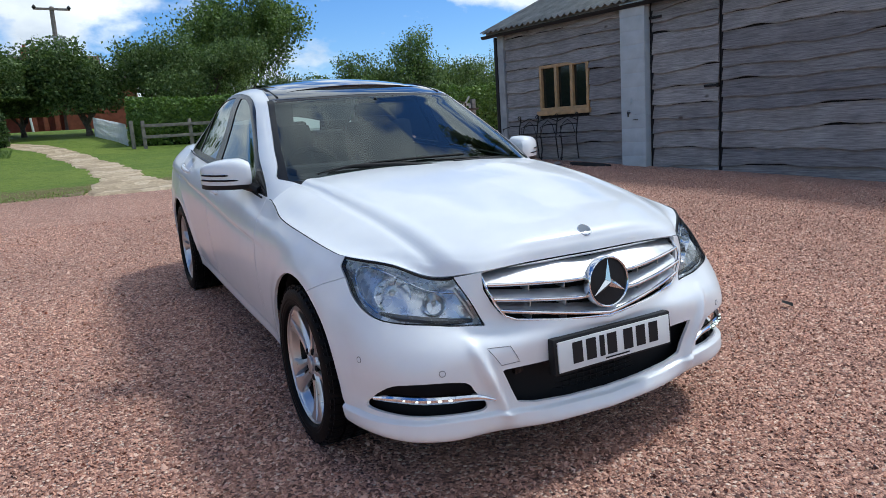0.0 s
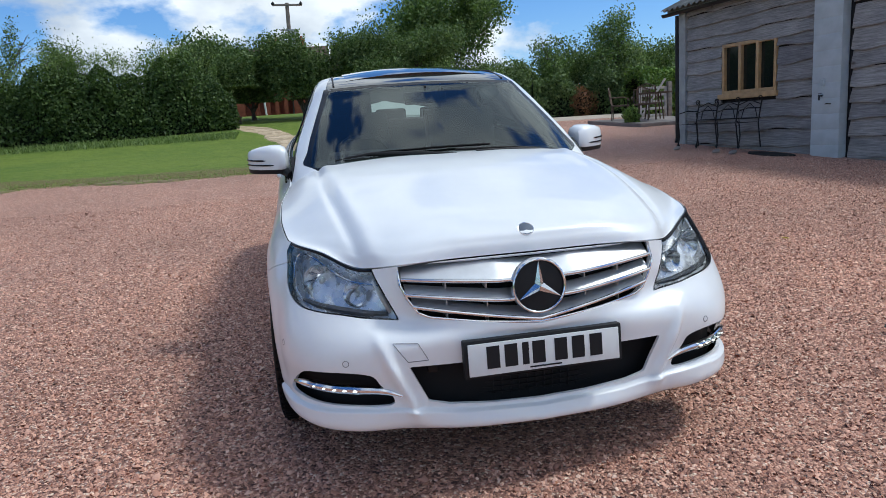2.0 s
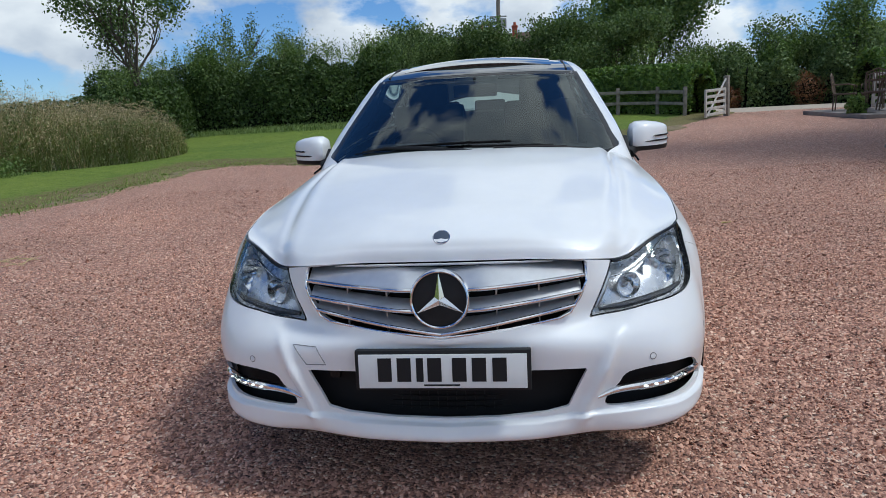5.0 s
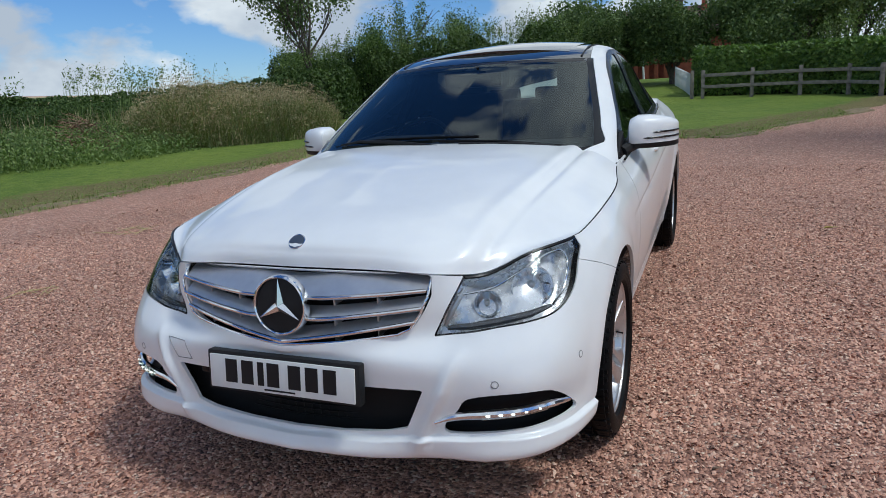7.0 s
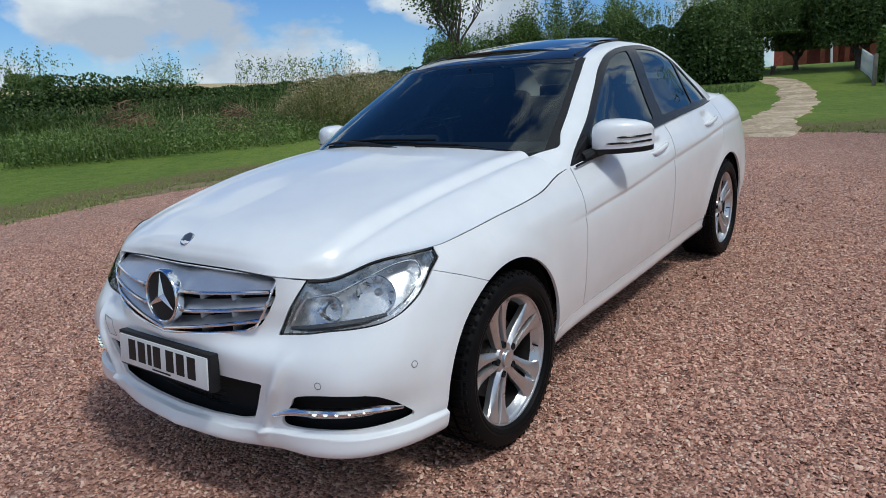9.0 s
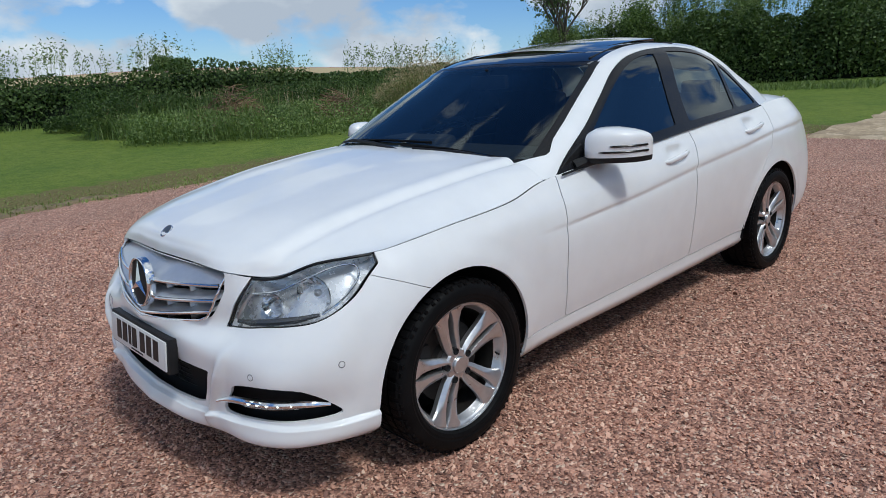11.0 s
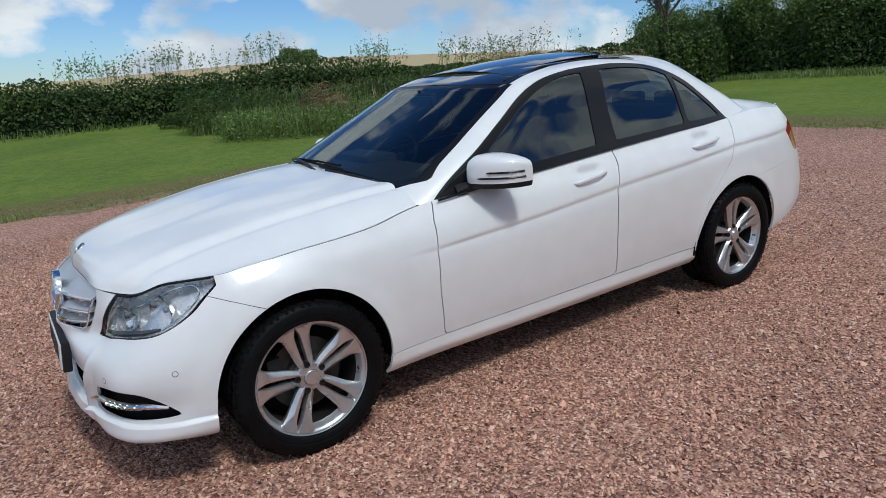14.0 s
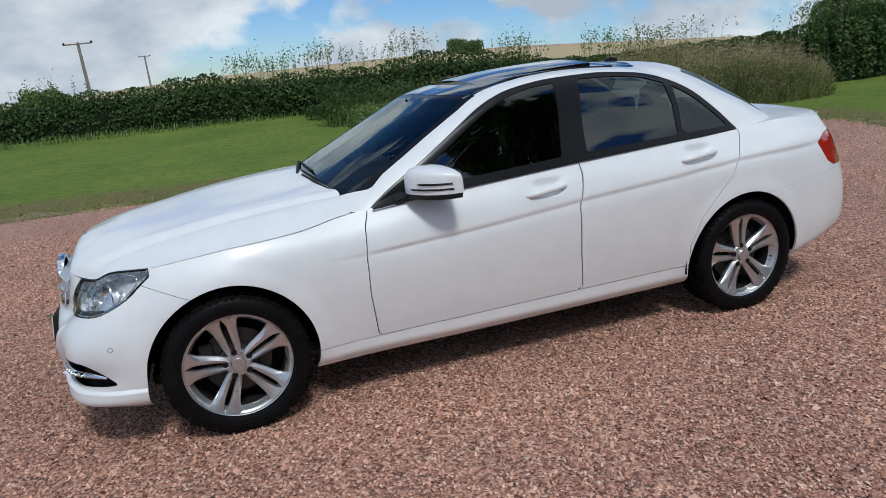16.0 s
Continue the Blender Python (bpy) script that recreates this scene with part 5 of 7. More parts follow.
# ---- car: mirrors, handles, wipers ----
def mirror_shell(bm, z_lo, z_hi, grow=0.0):
    """Loft of rounded sections outwards from the door."""
    secs = [(.792, -.485, -.40, .93, 1.02), (.803, -.528, -.365, .905, 1.052), (.83, -.535, -.345, .895, 1.066), (.88, -.515, -.33, .893, 1.066), (.935, -.478, -.318, .894, 1.058), (.975, -.435, -.31, .898, 1.046), (.995, -.395, -.312, .905, 1.035), (1.004, -.355, -.32, .92, 1.02)]
    rows = []
    for x, y0, y1, za, zb in secs:
        cy, cz, hy, hz = (y0 + y1) / 2, (za + zb) / 2, (y1 - y0) / 2 + grow, (zb - za) / 2 + grow
        row = []
        for k in range(28):
            a = 2 * math.pi * k / 28
            c, s = math.cos(a), math.sin(a)
            py = cy + hy * math.copysign(abs(c) ** .55, c)
            pz = cz + hz * math.copysign(abs(s) ** .62, s)
            row.append(bm.verts.new((x, py, min(max(pz, z_lo), z_hi))))
        rows.append(row)
    for a, b in zip(rows, rows[1:]):
        for k in range(28):
            bm.faces.new((a[k], a[(k + 1) % 28], b[(k + 1) % 28], b[k]))
    bm.faces.new(rows[0])
    bm.faces.new(list(reversed(rows[-1])))


def flip(bm, sx):
    if sx < 0:
        bmesh.ops.scale(bm, vec=(-1, 1, 1), verts=bm.verts)
    return bm


for sx in (1, -1):
    bm = bmesh.new()
    mirror_shell(bm, .945, 2)
    MIRROR = part("door_mirror", flip(bm, sx), PAINT, CAR, "white door mirror with black base", angle=50)
    bm = bmesh.new()
    mirror_shell(bm, .922, .9445, -.003)
    part("mirror_base", flip(bm, sx), BLACK_PLASTIC, MIRROR, "black mirror base", angle=50)
    bm = bmesh.new()
    tube(bm, [(.775, -.57, .912), (.80, -.52, .928), (.85, -.45, .938)], [.03, .024, .016], 10)
    part("mirror_arm", flip(bm, sx), BLACK_PLASTIC, MIRROR)
    bm = bmesh.new()
    prism(bm, [(-.685, .900), (-.60, .955), (-.515, 1.004), (-.47, .955), (-.50, .918)], .018, Matrix(((0, 0, 1, .758), (1, 0, 0, 0), (0, 1, 0, 0), (0, 0, 0, 1))), .004)
    part("mirror_sail", flip(bm, sx), BLACK_PLASTIC, MIRROR)
    for za, xa, xb in ((.992, .905, 1.003), (.968, .865, 1.004)):
        pts = []
        for x in np.linspace(xa, xb, 8):
            y0 = float(np.interp(x, [.83, .88, .935, .975, .995, 1.004], [-.535, -.515, -.478, -.435, -.395, -.36]))
            pts.append((x + .001, y0 - .001, za))
        bm = bmesh.new()
        tube(bm, pts, [.0015] + [.0048] * 7, 6)
        part("indicator_line", flip(bm, sx), BLACK_TRIM, MIRROR, "black repeater line")
    bm = bmesh.new()
    box(bm, .905, -.316, .985, .16, .006, .09, .002)
    part("mirror_glass", flip(bm, sx), CHROME, MIRROR, "mirror glass")
    for hy, hz, nm in ((.17, .862, "front_door"), (1.075, .914, "rear_door")):
        bm = bmesh.new()
        pts = [(.853, hy - .112, hz - .014), (.872, hy - .09, hz - .012), (.880, hy - .03, hz - .003), (.878, hy + .05, hz + .006), (.866, hy + .098, hz + .012), (.845, hy + .11, hz + .014)]
        tube(bm, pts, [.006, .013, .0145, .0135, .011, .006], 12)
        for v in bm.verts:
            v.co.x = .866 + (v.co.x - .866) * .75
        handle = part("door_handle", flip(bm, sx), PAINT, CAR, "white door handle", angle=60)
        bm = bmesh.new()
        tube(bm, [(.872, hy - .095, hz - .021), (.879, hy, hz - .010), (.868, hy + .085, hz - .002)], .0028, 6)
        part("handle_underside", flip(bm, sx), BLACK_PLASTIC, handle)
    # black belt strip under the windows
    bm = bmesh.new()
    belt = [(.806, -.69, .897), (.812, -.4, .921), (.811, .0, .946), (.810, .4, .973), (.80, .8, .992), (.783, 1.15, 1.002), (.757, 1.40, 1.012)]
    tube(bm, belt, .0055, 6)
    part("belt_strip", flip(bm, sx), BLACK_TRIM, CAR)
bm = bmesh.new()
tube(bm, [(.02, -.905, .992), (-.2, -.868, 1.014), (-.40, -.838, 1.020), (-.52, -.812, 1.002)], [.011, .009, .007, .005], 8)
arm = part("wiper", bm, BLACK_PLASTIC, CAR, "black windscreen wiper")
bm = bmesh.new()
tube(bm, [(.2, -.848, 1.028), (-.08, -.846, 1.029), (-.33, -.833, 1.022), (-.56, -.79, .990)], .006, 6)
part("wiper_blade", bm, RUBBER, arm)
bm = bmesh.new()
tube(bm, [(.56, -.83, .968), (.38, -.872, .996), (.12, -.892, 1.004)], [.010, .008, .006], 8)
arm = part("wiper", bm, BLACK_PLASTIC, CAR, "black windscreen wiper")
bm = bmesh.new()
tube(bm, [(.58, -.815, .973), (.32, -.862, 1.006), (.02, -.876, 1.014)], .006, 6)
part("wiper_blade", bm, RUBBER, arm)
bm = bmesh.new()
prism(bm, [(1.02, 1.405), (1.16, 1.40), (1.15, 1.438), (1.12, 1.452), (1.09, 1.445)], .026, Matrix(((0, 0, 1, -.013), (1, 0, 0, 0), (0, 1, 0, 0), (0, 0, 0, 1))), .006)
part("roof_aerial", bm, BLACK_TRIM, CAR, "small black fin aerial")


# ---- car: cabin inside ----
def cushion(bm, cx, cy, cz, sx_, sy_, sz_, m=None):
    box(bm, cx, cy, cz, sx_, sy_, sz_, min(sx_, sy_, sz_) * .32, m)


bm = bmesh.new()
cushion(bm, 0, -.55, .86, 1.36, .52, .2)
cushion(bm, -.37, -.42, .955, .42, .2, .09)
cushion(bm, 0, -.70, .955, 1.2, .2, .05)
part("dashboard", bm, CABIN, CAR, "black dashboard")
bm = bmesh.new()
wheel_m = pose(-.37, -.20, .905, 62, 0, 0)
tube(bm, [wheel_m @ Vector((.18 * math.cos(a), .18 * math.sin(a), 0)) for a in np.linspace(0, 2 * math.pi, 40, endpoint=False)], .0145, 8, closed=True)
for a in (.1, math.pi - .1, -math.pi / 2):
    tube(bm, [wheel_m @ Vector((.05 * math.cos(a), .05 * math.sin(a), -.02)), wheel_m @ Vector((.175 * math.cos(a), .175 * math.sin(a), 0))], .016, 6)
bmesh.ops.create_uvsphere(bm, u_segments=16, v_segments=8, radius=.07, matrix=wheel_m @ Matrix.Diagonal((1, 1, .4, 1)))
part("steering_wheel", bm, BLACK_PLASTIC, CAR, "black steering wheel")
for x in (.37, -.37):
    bm = bmesh.new()
    cushion(bm, x, .12, .58, .5, .52, .16)
    cushion(bm, x, .46, .88, .48, .13, .62, Matrix.Translation((0, .46, .6)) @ Matrix.Rotation(radians(-14), 4, "X") @ Matrix.Translation((0, -.46, -.6)))
    seat = part("front_seat", bm, CABIN, CAR, "black cloth front seat")
    bm = bmesh.new()
    cushion(bm, x, .59, 1.235, .27, .10, .17)
    tube(bm, [(x - .06, .575, 1.08), (x - .06, .585, 1.2)], .006, 6)
    tube(bm, [(x + .06, .575, 1.08), (x + .06, .585, 1.2)], .006, 6)
    part("headrest", bm, CABIN, seat, "black headrest")
bm = bmesh.new()
cushion(bm, 0, 1.08, .56, 1.3, .5, .16)
cushion(bm, 0, 1.36, .82, 1.28, .14, .56)
part("rear_seat", bm, CABIN, CAR, "black rear bench seat")
for x in (.36, 0, -.36):
    bm = bmesh.new()
    cushion(bm, x, 1.42, 1.12, .24, .08, .11)
    part("rear_headrest", bm, CABIN, CAR)
bm = bmesh.new()
cushion(bm, 0, 1.62, 1.03, 1.1, .3, .05)
box(bm, 0, .35, .42, 1.5, 2.6, .06, .01)
for sx in (1, -1):
    box(bm, sx * .765, .3, .68, .05, 2.1, .42, .015)
part("cabin_floor", bm, CABIN, CAR)
bm = bmesh.new()
cushion(bm, 0, -.22, 1.262, .24, .035, .07)
tube(bm, [(0, -.22, 1.29), (0, -.24, 1.33)], .008, 6)
part("rear_view_mirror", bm, BLACK_PLASTIC, CAR)
HEADLINING = make_wear("grey_headlining", (.2, .2, .2), .9, .1, 20)
for x in (.33, -.33):
    bm = bmesh.new()
    box(bm, x, -.02, 1.342, .42, .17, .016, .006, Matrix.Translation((x, -.02, 1.342)) @ Matrix.Rotation(radians(14), 4, "X") @ Matrix.Translation((-x, .02, -1.342)))
    part("sun_visor", bm, HEADLINING, CAR, "grey sun visor")


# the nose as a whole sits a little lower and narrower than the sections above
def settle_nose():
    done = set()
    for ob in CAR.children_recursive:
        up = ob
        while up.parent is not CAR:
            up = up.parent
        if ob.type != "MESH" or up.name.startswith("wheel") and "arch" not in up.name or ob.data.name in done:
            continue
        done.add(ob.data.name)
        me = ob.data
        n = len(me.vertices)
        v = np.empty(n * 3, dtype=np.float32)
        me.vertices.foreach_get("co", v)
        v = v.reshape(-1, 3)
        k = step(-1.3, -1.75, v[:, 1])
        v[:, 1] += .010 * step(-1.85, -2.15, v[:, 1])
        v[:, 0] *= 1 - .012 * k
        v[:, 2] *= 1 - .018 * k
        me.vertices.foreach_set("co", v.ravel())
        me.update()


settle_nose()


# ---- barn ----
BARN_AT = SLOPE @ Vector((6.14, 7.52, .09))
BARN_M = Matrix(((.137, .9906, 0, BARN_AT.x), (-.9906, .137, 0, BARN_AT.y), (0, 0, 1, BARN_AT.z), (0, 0, 0, 1)))   # along the wall, inwards, up
BARN = empty("barn", BARN_M, "grey waney-edged timber barn with a corrugated roof", "barn")
LENGTH = 9.6


def ground_at(s):
    return -.0507 * s


def board(s0, s1, low, high, seed):
    """A waney-edged board: straight top tucked under the next, wavy lower edge standing proud."""
    rnd = random.Random(seed)
    ph = [rnd.uniform(0, 6.3) for _ in range(4)]
    amp = rnd.uniform(.012, .030)
    n = max(5, int((s1 - s0) / .09))
    bm = bmesh.new()
    cols = []
    for i in range(n + 1):
        s = s0 + (s1 - s0) * i / n
        w = amp * (math.sin(2.1 * s + ph[0]) + .6 * math.sin(5.3 * s + ph[1]) + .35 * math.sin(12.1 * s + ph[2]))
        lo = low + w
        out = -.050 - .006 * math.sin(3 * s + ph[3])
        cols.append([bm.verts.new(p) for p in ((s, -.010, high), (s, (out - .012) / 2 - .002, (lo + high) / 2), (s, out, lo + .012), (s, out + .006, lo), (s, out + .042, lo + .002))])
    for a, b in zip(cols, cols[1:]):
        for k in range(4):
            bm.faces.new((a[k], a[k + 1], b[k + 1], b[k]))
    bm.faces.new(cols[0])
    bm.faces.new(list(reversed(cols[-1])))
    ob = part("board", bm, OLD_WOOD, BARN, angle=30)
    return ob


# backing wall takes the near-black gap colour, as shade between the boards
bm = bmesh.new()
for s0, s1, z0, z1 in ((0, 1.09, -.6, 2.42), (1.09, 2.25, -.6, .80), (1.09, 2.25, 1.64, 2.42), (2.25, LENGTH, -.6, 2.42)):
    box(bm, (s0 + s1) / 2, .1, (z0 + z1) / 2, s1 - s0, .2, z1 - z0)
part("barn_wall", bm, DARK_GAP, BARN, "backing wall behind the boards, coloured near-black for gap shade")
bm = bmesh.new()
gable = [(0, -.6), (6, -.6), (6, 2.42), (3.1, 3.72), (0, 2.42)]
for s in (0.02, LENGTH - .22):
    prism(bm, gable, .2, Matrix(((0, 0, 1, s), (1, 0, 0, 0), (0, 1, 0, 0), (0, 0, 0, 1))))
part("barn_gable", bm, OLD_WOOD, BARN)
bm = bmesh.new()
box(bm, LENGTH / 2, 5.9, .9, LENGTH - .45, .2, 3.0)
part("barn_rear_wall", bm, OLD_WOOD, BARN)
# near-black panel added as the room's darkness behind the window
bm = bmesh.new()
box(bm, 1.67, .9, 1.1, 1.6, .02, 1.4)
part("barn_room_back", bm, CORE, BARN)

rnd = random.Random(4)
for zone, (a, b) in enumerate(((.2, 3.03), (3.545, 4.655), (4.715, 6.95), (7.01, 9.3))):
    top, k = 2.40, 0
    while top > ground_at(b) + .02:
        h = rnd.uniform(.17, .29)
        low = max(top - h, ground_at(b) - .03)
        spans = [(a, b)]
        if zone == 0 and low < 1.60 and top > .86:
            spans = [(a, 1.075), (2.265, b)]
        for s0, s1 in spans:
            board(s0, s1, low, top + .012, 100 * zone + 7 * k + int(s0 * 10))
        top, k = low, k + 1
# painted block pier
z = ground_at(3.3) - .05
while z < 2.3:
    bm = bmesh.new()
    box(bm, 3.262, -.035, z + .107, .462, .25, .2146, .0015)
    part("pier_block", bm, BLUE_GREY, BARN)
    z += .215
# near-black strip drawn for the shade along the door's edge
bm = bmesh.new()
box(bm, 3.525, -.01, 1.0, .05, .04, 2.7, .004)
part("door_edge_gap", bm, DARK_GAP, BARN)
bm = bmesh.new()
box(bm, .10, -.03, 1.13, .17, .09, 2.46, .012)
part("corner_post", bm, PALE_POST, BARN, "pale weathered corner post")
bm = bmesh.new()
tube(bm, [(-.03, -.07, 2.28), (-.03, -.07, .1), (-.03, -.10, .02)], .036, 12)
pipe = part("downpipe", bm, GUTTER, BARN, "black downpipe")
for z in (.5, 1.2, 1.9):
    bm = bmesh.new()
    box(bm, -.03, -.05, z, .10, .07, .03, .004)
    part("pipe_clip", bm, GUTTER, pipe)
# gutter
bm = bmesh.new()
prof = [(.055 * math.cos(a), .055 * math.sin(a)) for a in np.linspace(math.pi, 2 * math.pi, 9)] + [(.047 * math.cos(a), .047 * math.sin(a)) for a in np.linspace(2 * math.pi, math.pi, 9)]
rings = [[bm.verts.new((s, -.17 + y, 2.33 + z)) for y, z in prof] for s in (-.28, 2, 4, 6, 8, LENGTH + .1)]
for a, b in zip(rings, rings[1:]):
    for k in range(len(prof)):
        bm.faces.new((a[k], a[(k + 1) % len(prof)], b[(k + 1) % len(prof)], b[k]))
bm.faces.new(rings[0])
bm.faces.new(list(reversed(rings[-1])))
part("gutter", bm, GUTTER, BARN, "black half-round gutter")
bm = bmesh.new()
box(bm, LENGTH / 2 - .1, -.08, 2.40, LENGTH + .35, .03, .10, .005)
part("fascia", bm, OLD_WOOD, BARN)
# corrugated roof
ss = np.arange(-.32, LENGTH + .3, .0365)
for y0, z0, y1, z1, nm in ((-.20, 2.40, 3.15, 3.83, "roof_sheet"), (6.3, 2.40, 3.1, 3.83, "roof_sheet")):
    rows = []
    for t in np.linspace(0, 1, 9):
        rows.append(np.stack([ss, np.full_like(ss, y0 + (y1 - y0) * t), z0 + (z1 - z0) * t + .025 * np.cos(ss * 2 * math.pi / .146)], -1))
    top = np.array(rows)
    under = top - (0, 0, .012)
    n, m = top.shape[:2]
    v = np.vstack([top.reshape(-1, 3), under.reshape(-1, 3)])
    i = np.arange(n * m).reshape(n, m)
    q = np.stack([i[:-1, :-1], i[:-1, 1:], i[1:, 1:], i[1:, :-1]], -1).reshape(-1, 4)
    e = np.stack([i[0, :-1], i[0, :-1] + n * m, i[0, 1:] + n * m, i[0, 1:]], -1)
    g_ = np.stack([i[:-1, 0], i[1:, 0], i[1:, 0] + n * m, i[:-1, 0] + n * m], -1)
    put(nm, mesh_data(nm, v, np.vstack([q, q[:, ::-1] + n * m, e, g_]), True), SHEETING, BARN, "lichened corrugated roof sheet")
# window with three oak casements
bm = bmesh.new()
box(bm, 1.67, -.025, .778, 1.26, .13, .085, .006)
WINDOW = part("barn_window", bm, OAK, BARN, "oak window with three lights")
for s, w in ((1.115, .05), (1.49, .06), (1.865, .06), (2.225, .05)):
    bm = bmesh.new()
    box(bm, s, .0, 1.22, w, .09, .80, .006)
    part("window_post", bm, OAK, WINDOW)
for z in (.845, 1.60):
    bm = bmesh.new()
    box(bm, 1.67, .0, z, 1.16, .085, .055, .006)
    part("window_rail", bm, OAK, WINDOW)
for s0, s1 in ((1.14, 1.46), (1.52, 1.835), (1.895, 2.2)):
    bm = bmesh.new()
    box(bm, (s0 + s1) / 2, .02, 1.22, s1 - s0, .008, .70)
    part("pane", bm, DARK_PANE, WINDOW, "dark glass pane")
# latch, hinges, tap and switch
bm = bmesh.new()
box(bm, 4.55, -.055, .985, .22, .02, .035, .004)
box(bm, 4.66, -.06, .985, .035, .03, .06, .004)
part("door_latch", bm, IRON, BARN, "black iron latch")
bm = bmesh.new()
box(bm, 3.62, -.055, 2.08, .22, .018, .04, .004)
part("door_hinge", bm, IRON, BARN)
bm = bmesh.new()
box(bm, 3.22, -.175, .86, .05, .03, .09, .006)
part("wall_switch", bm, BLUE_GREY, BARN)
bm = bmesh.new()
tube(bm, [(3.20, -.16, .68), (3.20, -.22, .68), (3.225, -.24, .66), (3.225, -.24, .62)], .012, 8)
box(bm, 3.20, -.20, .71, .05, .012, .012, .003)
part("wall_tap", bm, STEEL, BARN, "metal garden tap")
bm = bmesh.new()
tube(bm, [(3.26, -.165, .565), (3.30, -.19, .57), (3.36, -.17, .565)], .008, 6)
part("hose_hook", bm, STEEL, BARN)


def barn_place(s, out, up=0.0, turn=0.0):
    """A matrix at a place before the barn's wall, on the ground."""
    p = BARN_M @ Vector((s, -out, 0))
    return Matrix.Translation((p.x, p.y, BARN_AT.z + ground_at(s) + up)) @ BARN_M.to_3x3().to_4x4() @ Matrix.Rotation(turn, 4, "Z")


def scroll(bm, c, r, turns, axis_u, axis_v, rad, start=0.0):
    pts = []
    for k in range(int(14 * turns) + 1):
        a = start + 2 * math.pi * k / 14
        rr = r * (1 - .75 * k / (14 * turns))
        pts.append(Vector(c) + Vector(axis_u) * rr * math.cos(a) + Vector(axis_v) * rr * math.sin(a))
    tube(bm, pts, rad, 6)


def iron_bench():
    base = empty("garden_bench", barn_place(.62, .62), "black wrought-iron double garden seat by the wall", "bench")
    for s in (.05, .52, 1.0, 1.48):
        bm = bmesh.new()
        tube(bm, [(s, .45, 0), (s, .40, .38), (s, .44, .62), (s, .47, .74)], .011, 8)
        scroll(bm, (s, .43, .745), .045, 1.3, (0, 1, 0), (0, 0, 1), .008)
        part("back_leg", bm, IRON, base)
        bm = bmesh.new()
        tube(bm, [(s, .02, 0), (s, .05, .2), (s, .03, .38), (s, -.01, .42)], .011, 8)
        scroll(bm, (s, .02, .03), .03, 1.2, (0, 1, 0), (0, 0, 1), .007)
        part("front_leg", bm, IRON, base)
        bm = bmesh.new()
        tube(bm, [(s, .44, .60), (s, .20, .61), (s, .02, .57), (s, .03, .40)], .009, 8)
        part("arm_rest", bm, IRON, base)
    for a, b, nm in ((.05, .52, "seat"), (.52, 1.0, "tray"), (1.0, 1.48, "seat")):
        bm = bmesh.new()
        for y in np.arange(.04, .42, .055):
            box(bm, (a + b) / 2, y, .39, b - a, .028, .008, .002)
        part(nm, bm, IRON, base, "slatted iron seat")
        bm = bmesh.new()
        tube(bm, [(a, .45, .66), ((a + b) / 2, .46, .73), (b, .45, .66)], .009, 8)
        tube(bm, [(a, .44, .45), ((a + b) / 2, .45, .45), (b, .44, .45)], .009, 8)
        c = (a + b) / 2
        tube(bm, [(c - .17, .445, .45), (c - .12, .45, .60), (c, .455, .68), (c + .12, .45, .60), (c + .17, .445, .45)], .007, 6)
        part("backrest", bm, IRON, base)
    return base


iron_bench()
bm = bmesh.new()
prism(bm, [(.42 * math.cos(a) * (1 + .1 * math.sin(3 * a)), .20 * math.sin(a)) for a in np.linspace(0, 2 * math.pi, 20, endpoint=False)], .03, None, .006)
mat_ = part("drain_cover", bm, IRON, None)
mat_.matrix_world = barn_place(2.5, .38, -.015) @ pose(0, 0, 0, 0, 2.9, 0)
tagged(mat_, "dark low drain cover in the gravel", "drain cover")
for s, o in ((.9, .80), (1.75, .72), (2.05, .66)):
    bm = bmesh.new()
    bmesh.ops.create_icosphere(bm, subdivisions=2, radius=.055, matrix=Matrix.Diagonal((1.2, .8, .7, 1)))
    for v in bm.verts:
        v.co += Vector((.012 * math.sin(40 * v.co.y), .01 * math.sin(55 * v.co.z), .006 * math.sin(47 * v.co.x)))
    st = part("stone", bm, SLATE, None)
    st.matrix_world = barn_place(s, o, .02)
    tagged(st, "dark loose stone on the gravel", "stone")

# patio past the barn's corner
PATIO = on_yard(8.85, 13.7)
bm = bmesh.new()
box(bm, 0, 0, .02, 2.6, 2.6, .14, .02)
ob = part("patio", bm, SLATE, None)
ob.matrix_world = Matrix.Translation(PATIO) @ pose(0, 0, 0, 2.9, 0, 8)
tagged(ob, "low dark stone patio edge", "patio", kind="structure")


def wicker_chair(m):
    base = empty("garden_chair", m, "brown wicker garden chair on the patio", "chair", "patio chairs")
    for x in (-.22, .22):
        for y in (-.22, .22):
            bm = bmesh.new()
            tube(bm, [(x, y, 0), (x * .95, y * .95, .42)], .016, 6)
            part("leg", bm, WICKER, base)
    bm = bmesh.new()
    box(bm, 0, 0, .43, .50, .48, .04, .012)
    part("seat", bm, WICKER, base)
    bm = bmesh.new()
    for x in np.arange(-.21, .22, .06):
        tube(bm, [(x, .22, .44), (x * 1.02, .27, .70), (x * .9, .31, .92 - abs(x) * .25)], .008, 5)
    tube(bm, [(-.23, .24, .5), (-.22, .30, .86), (0, .315, .94), (.22, .30, .86), (.23, .24, .5)], .015, 6)
    part("backrest", bm, WICKER, base)
    for x in (-.25, .25):
        bm = bmesh.new()
        tube(bm, [(x, .25, .66), (x, -.1, .66), (x, -.22, .62), (x, -.22, .43)], .014, 6)
        part("arm_rest", bm, WICKER, base)
    return base


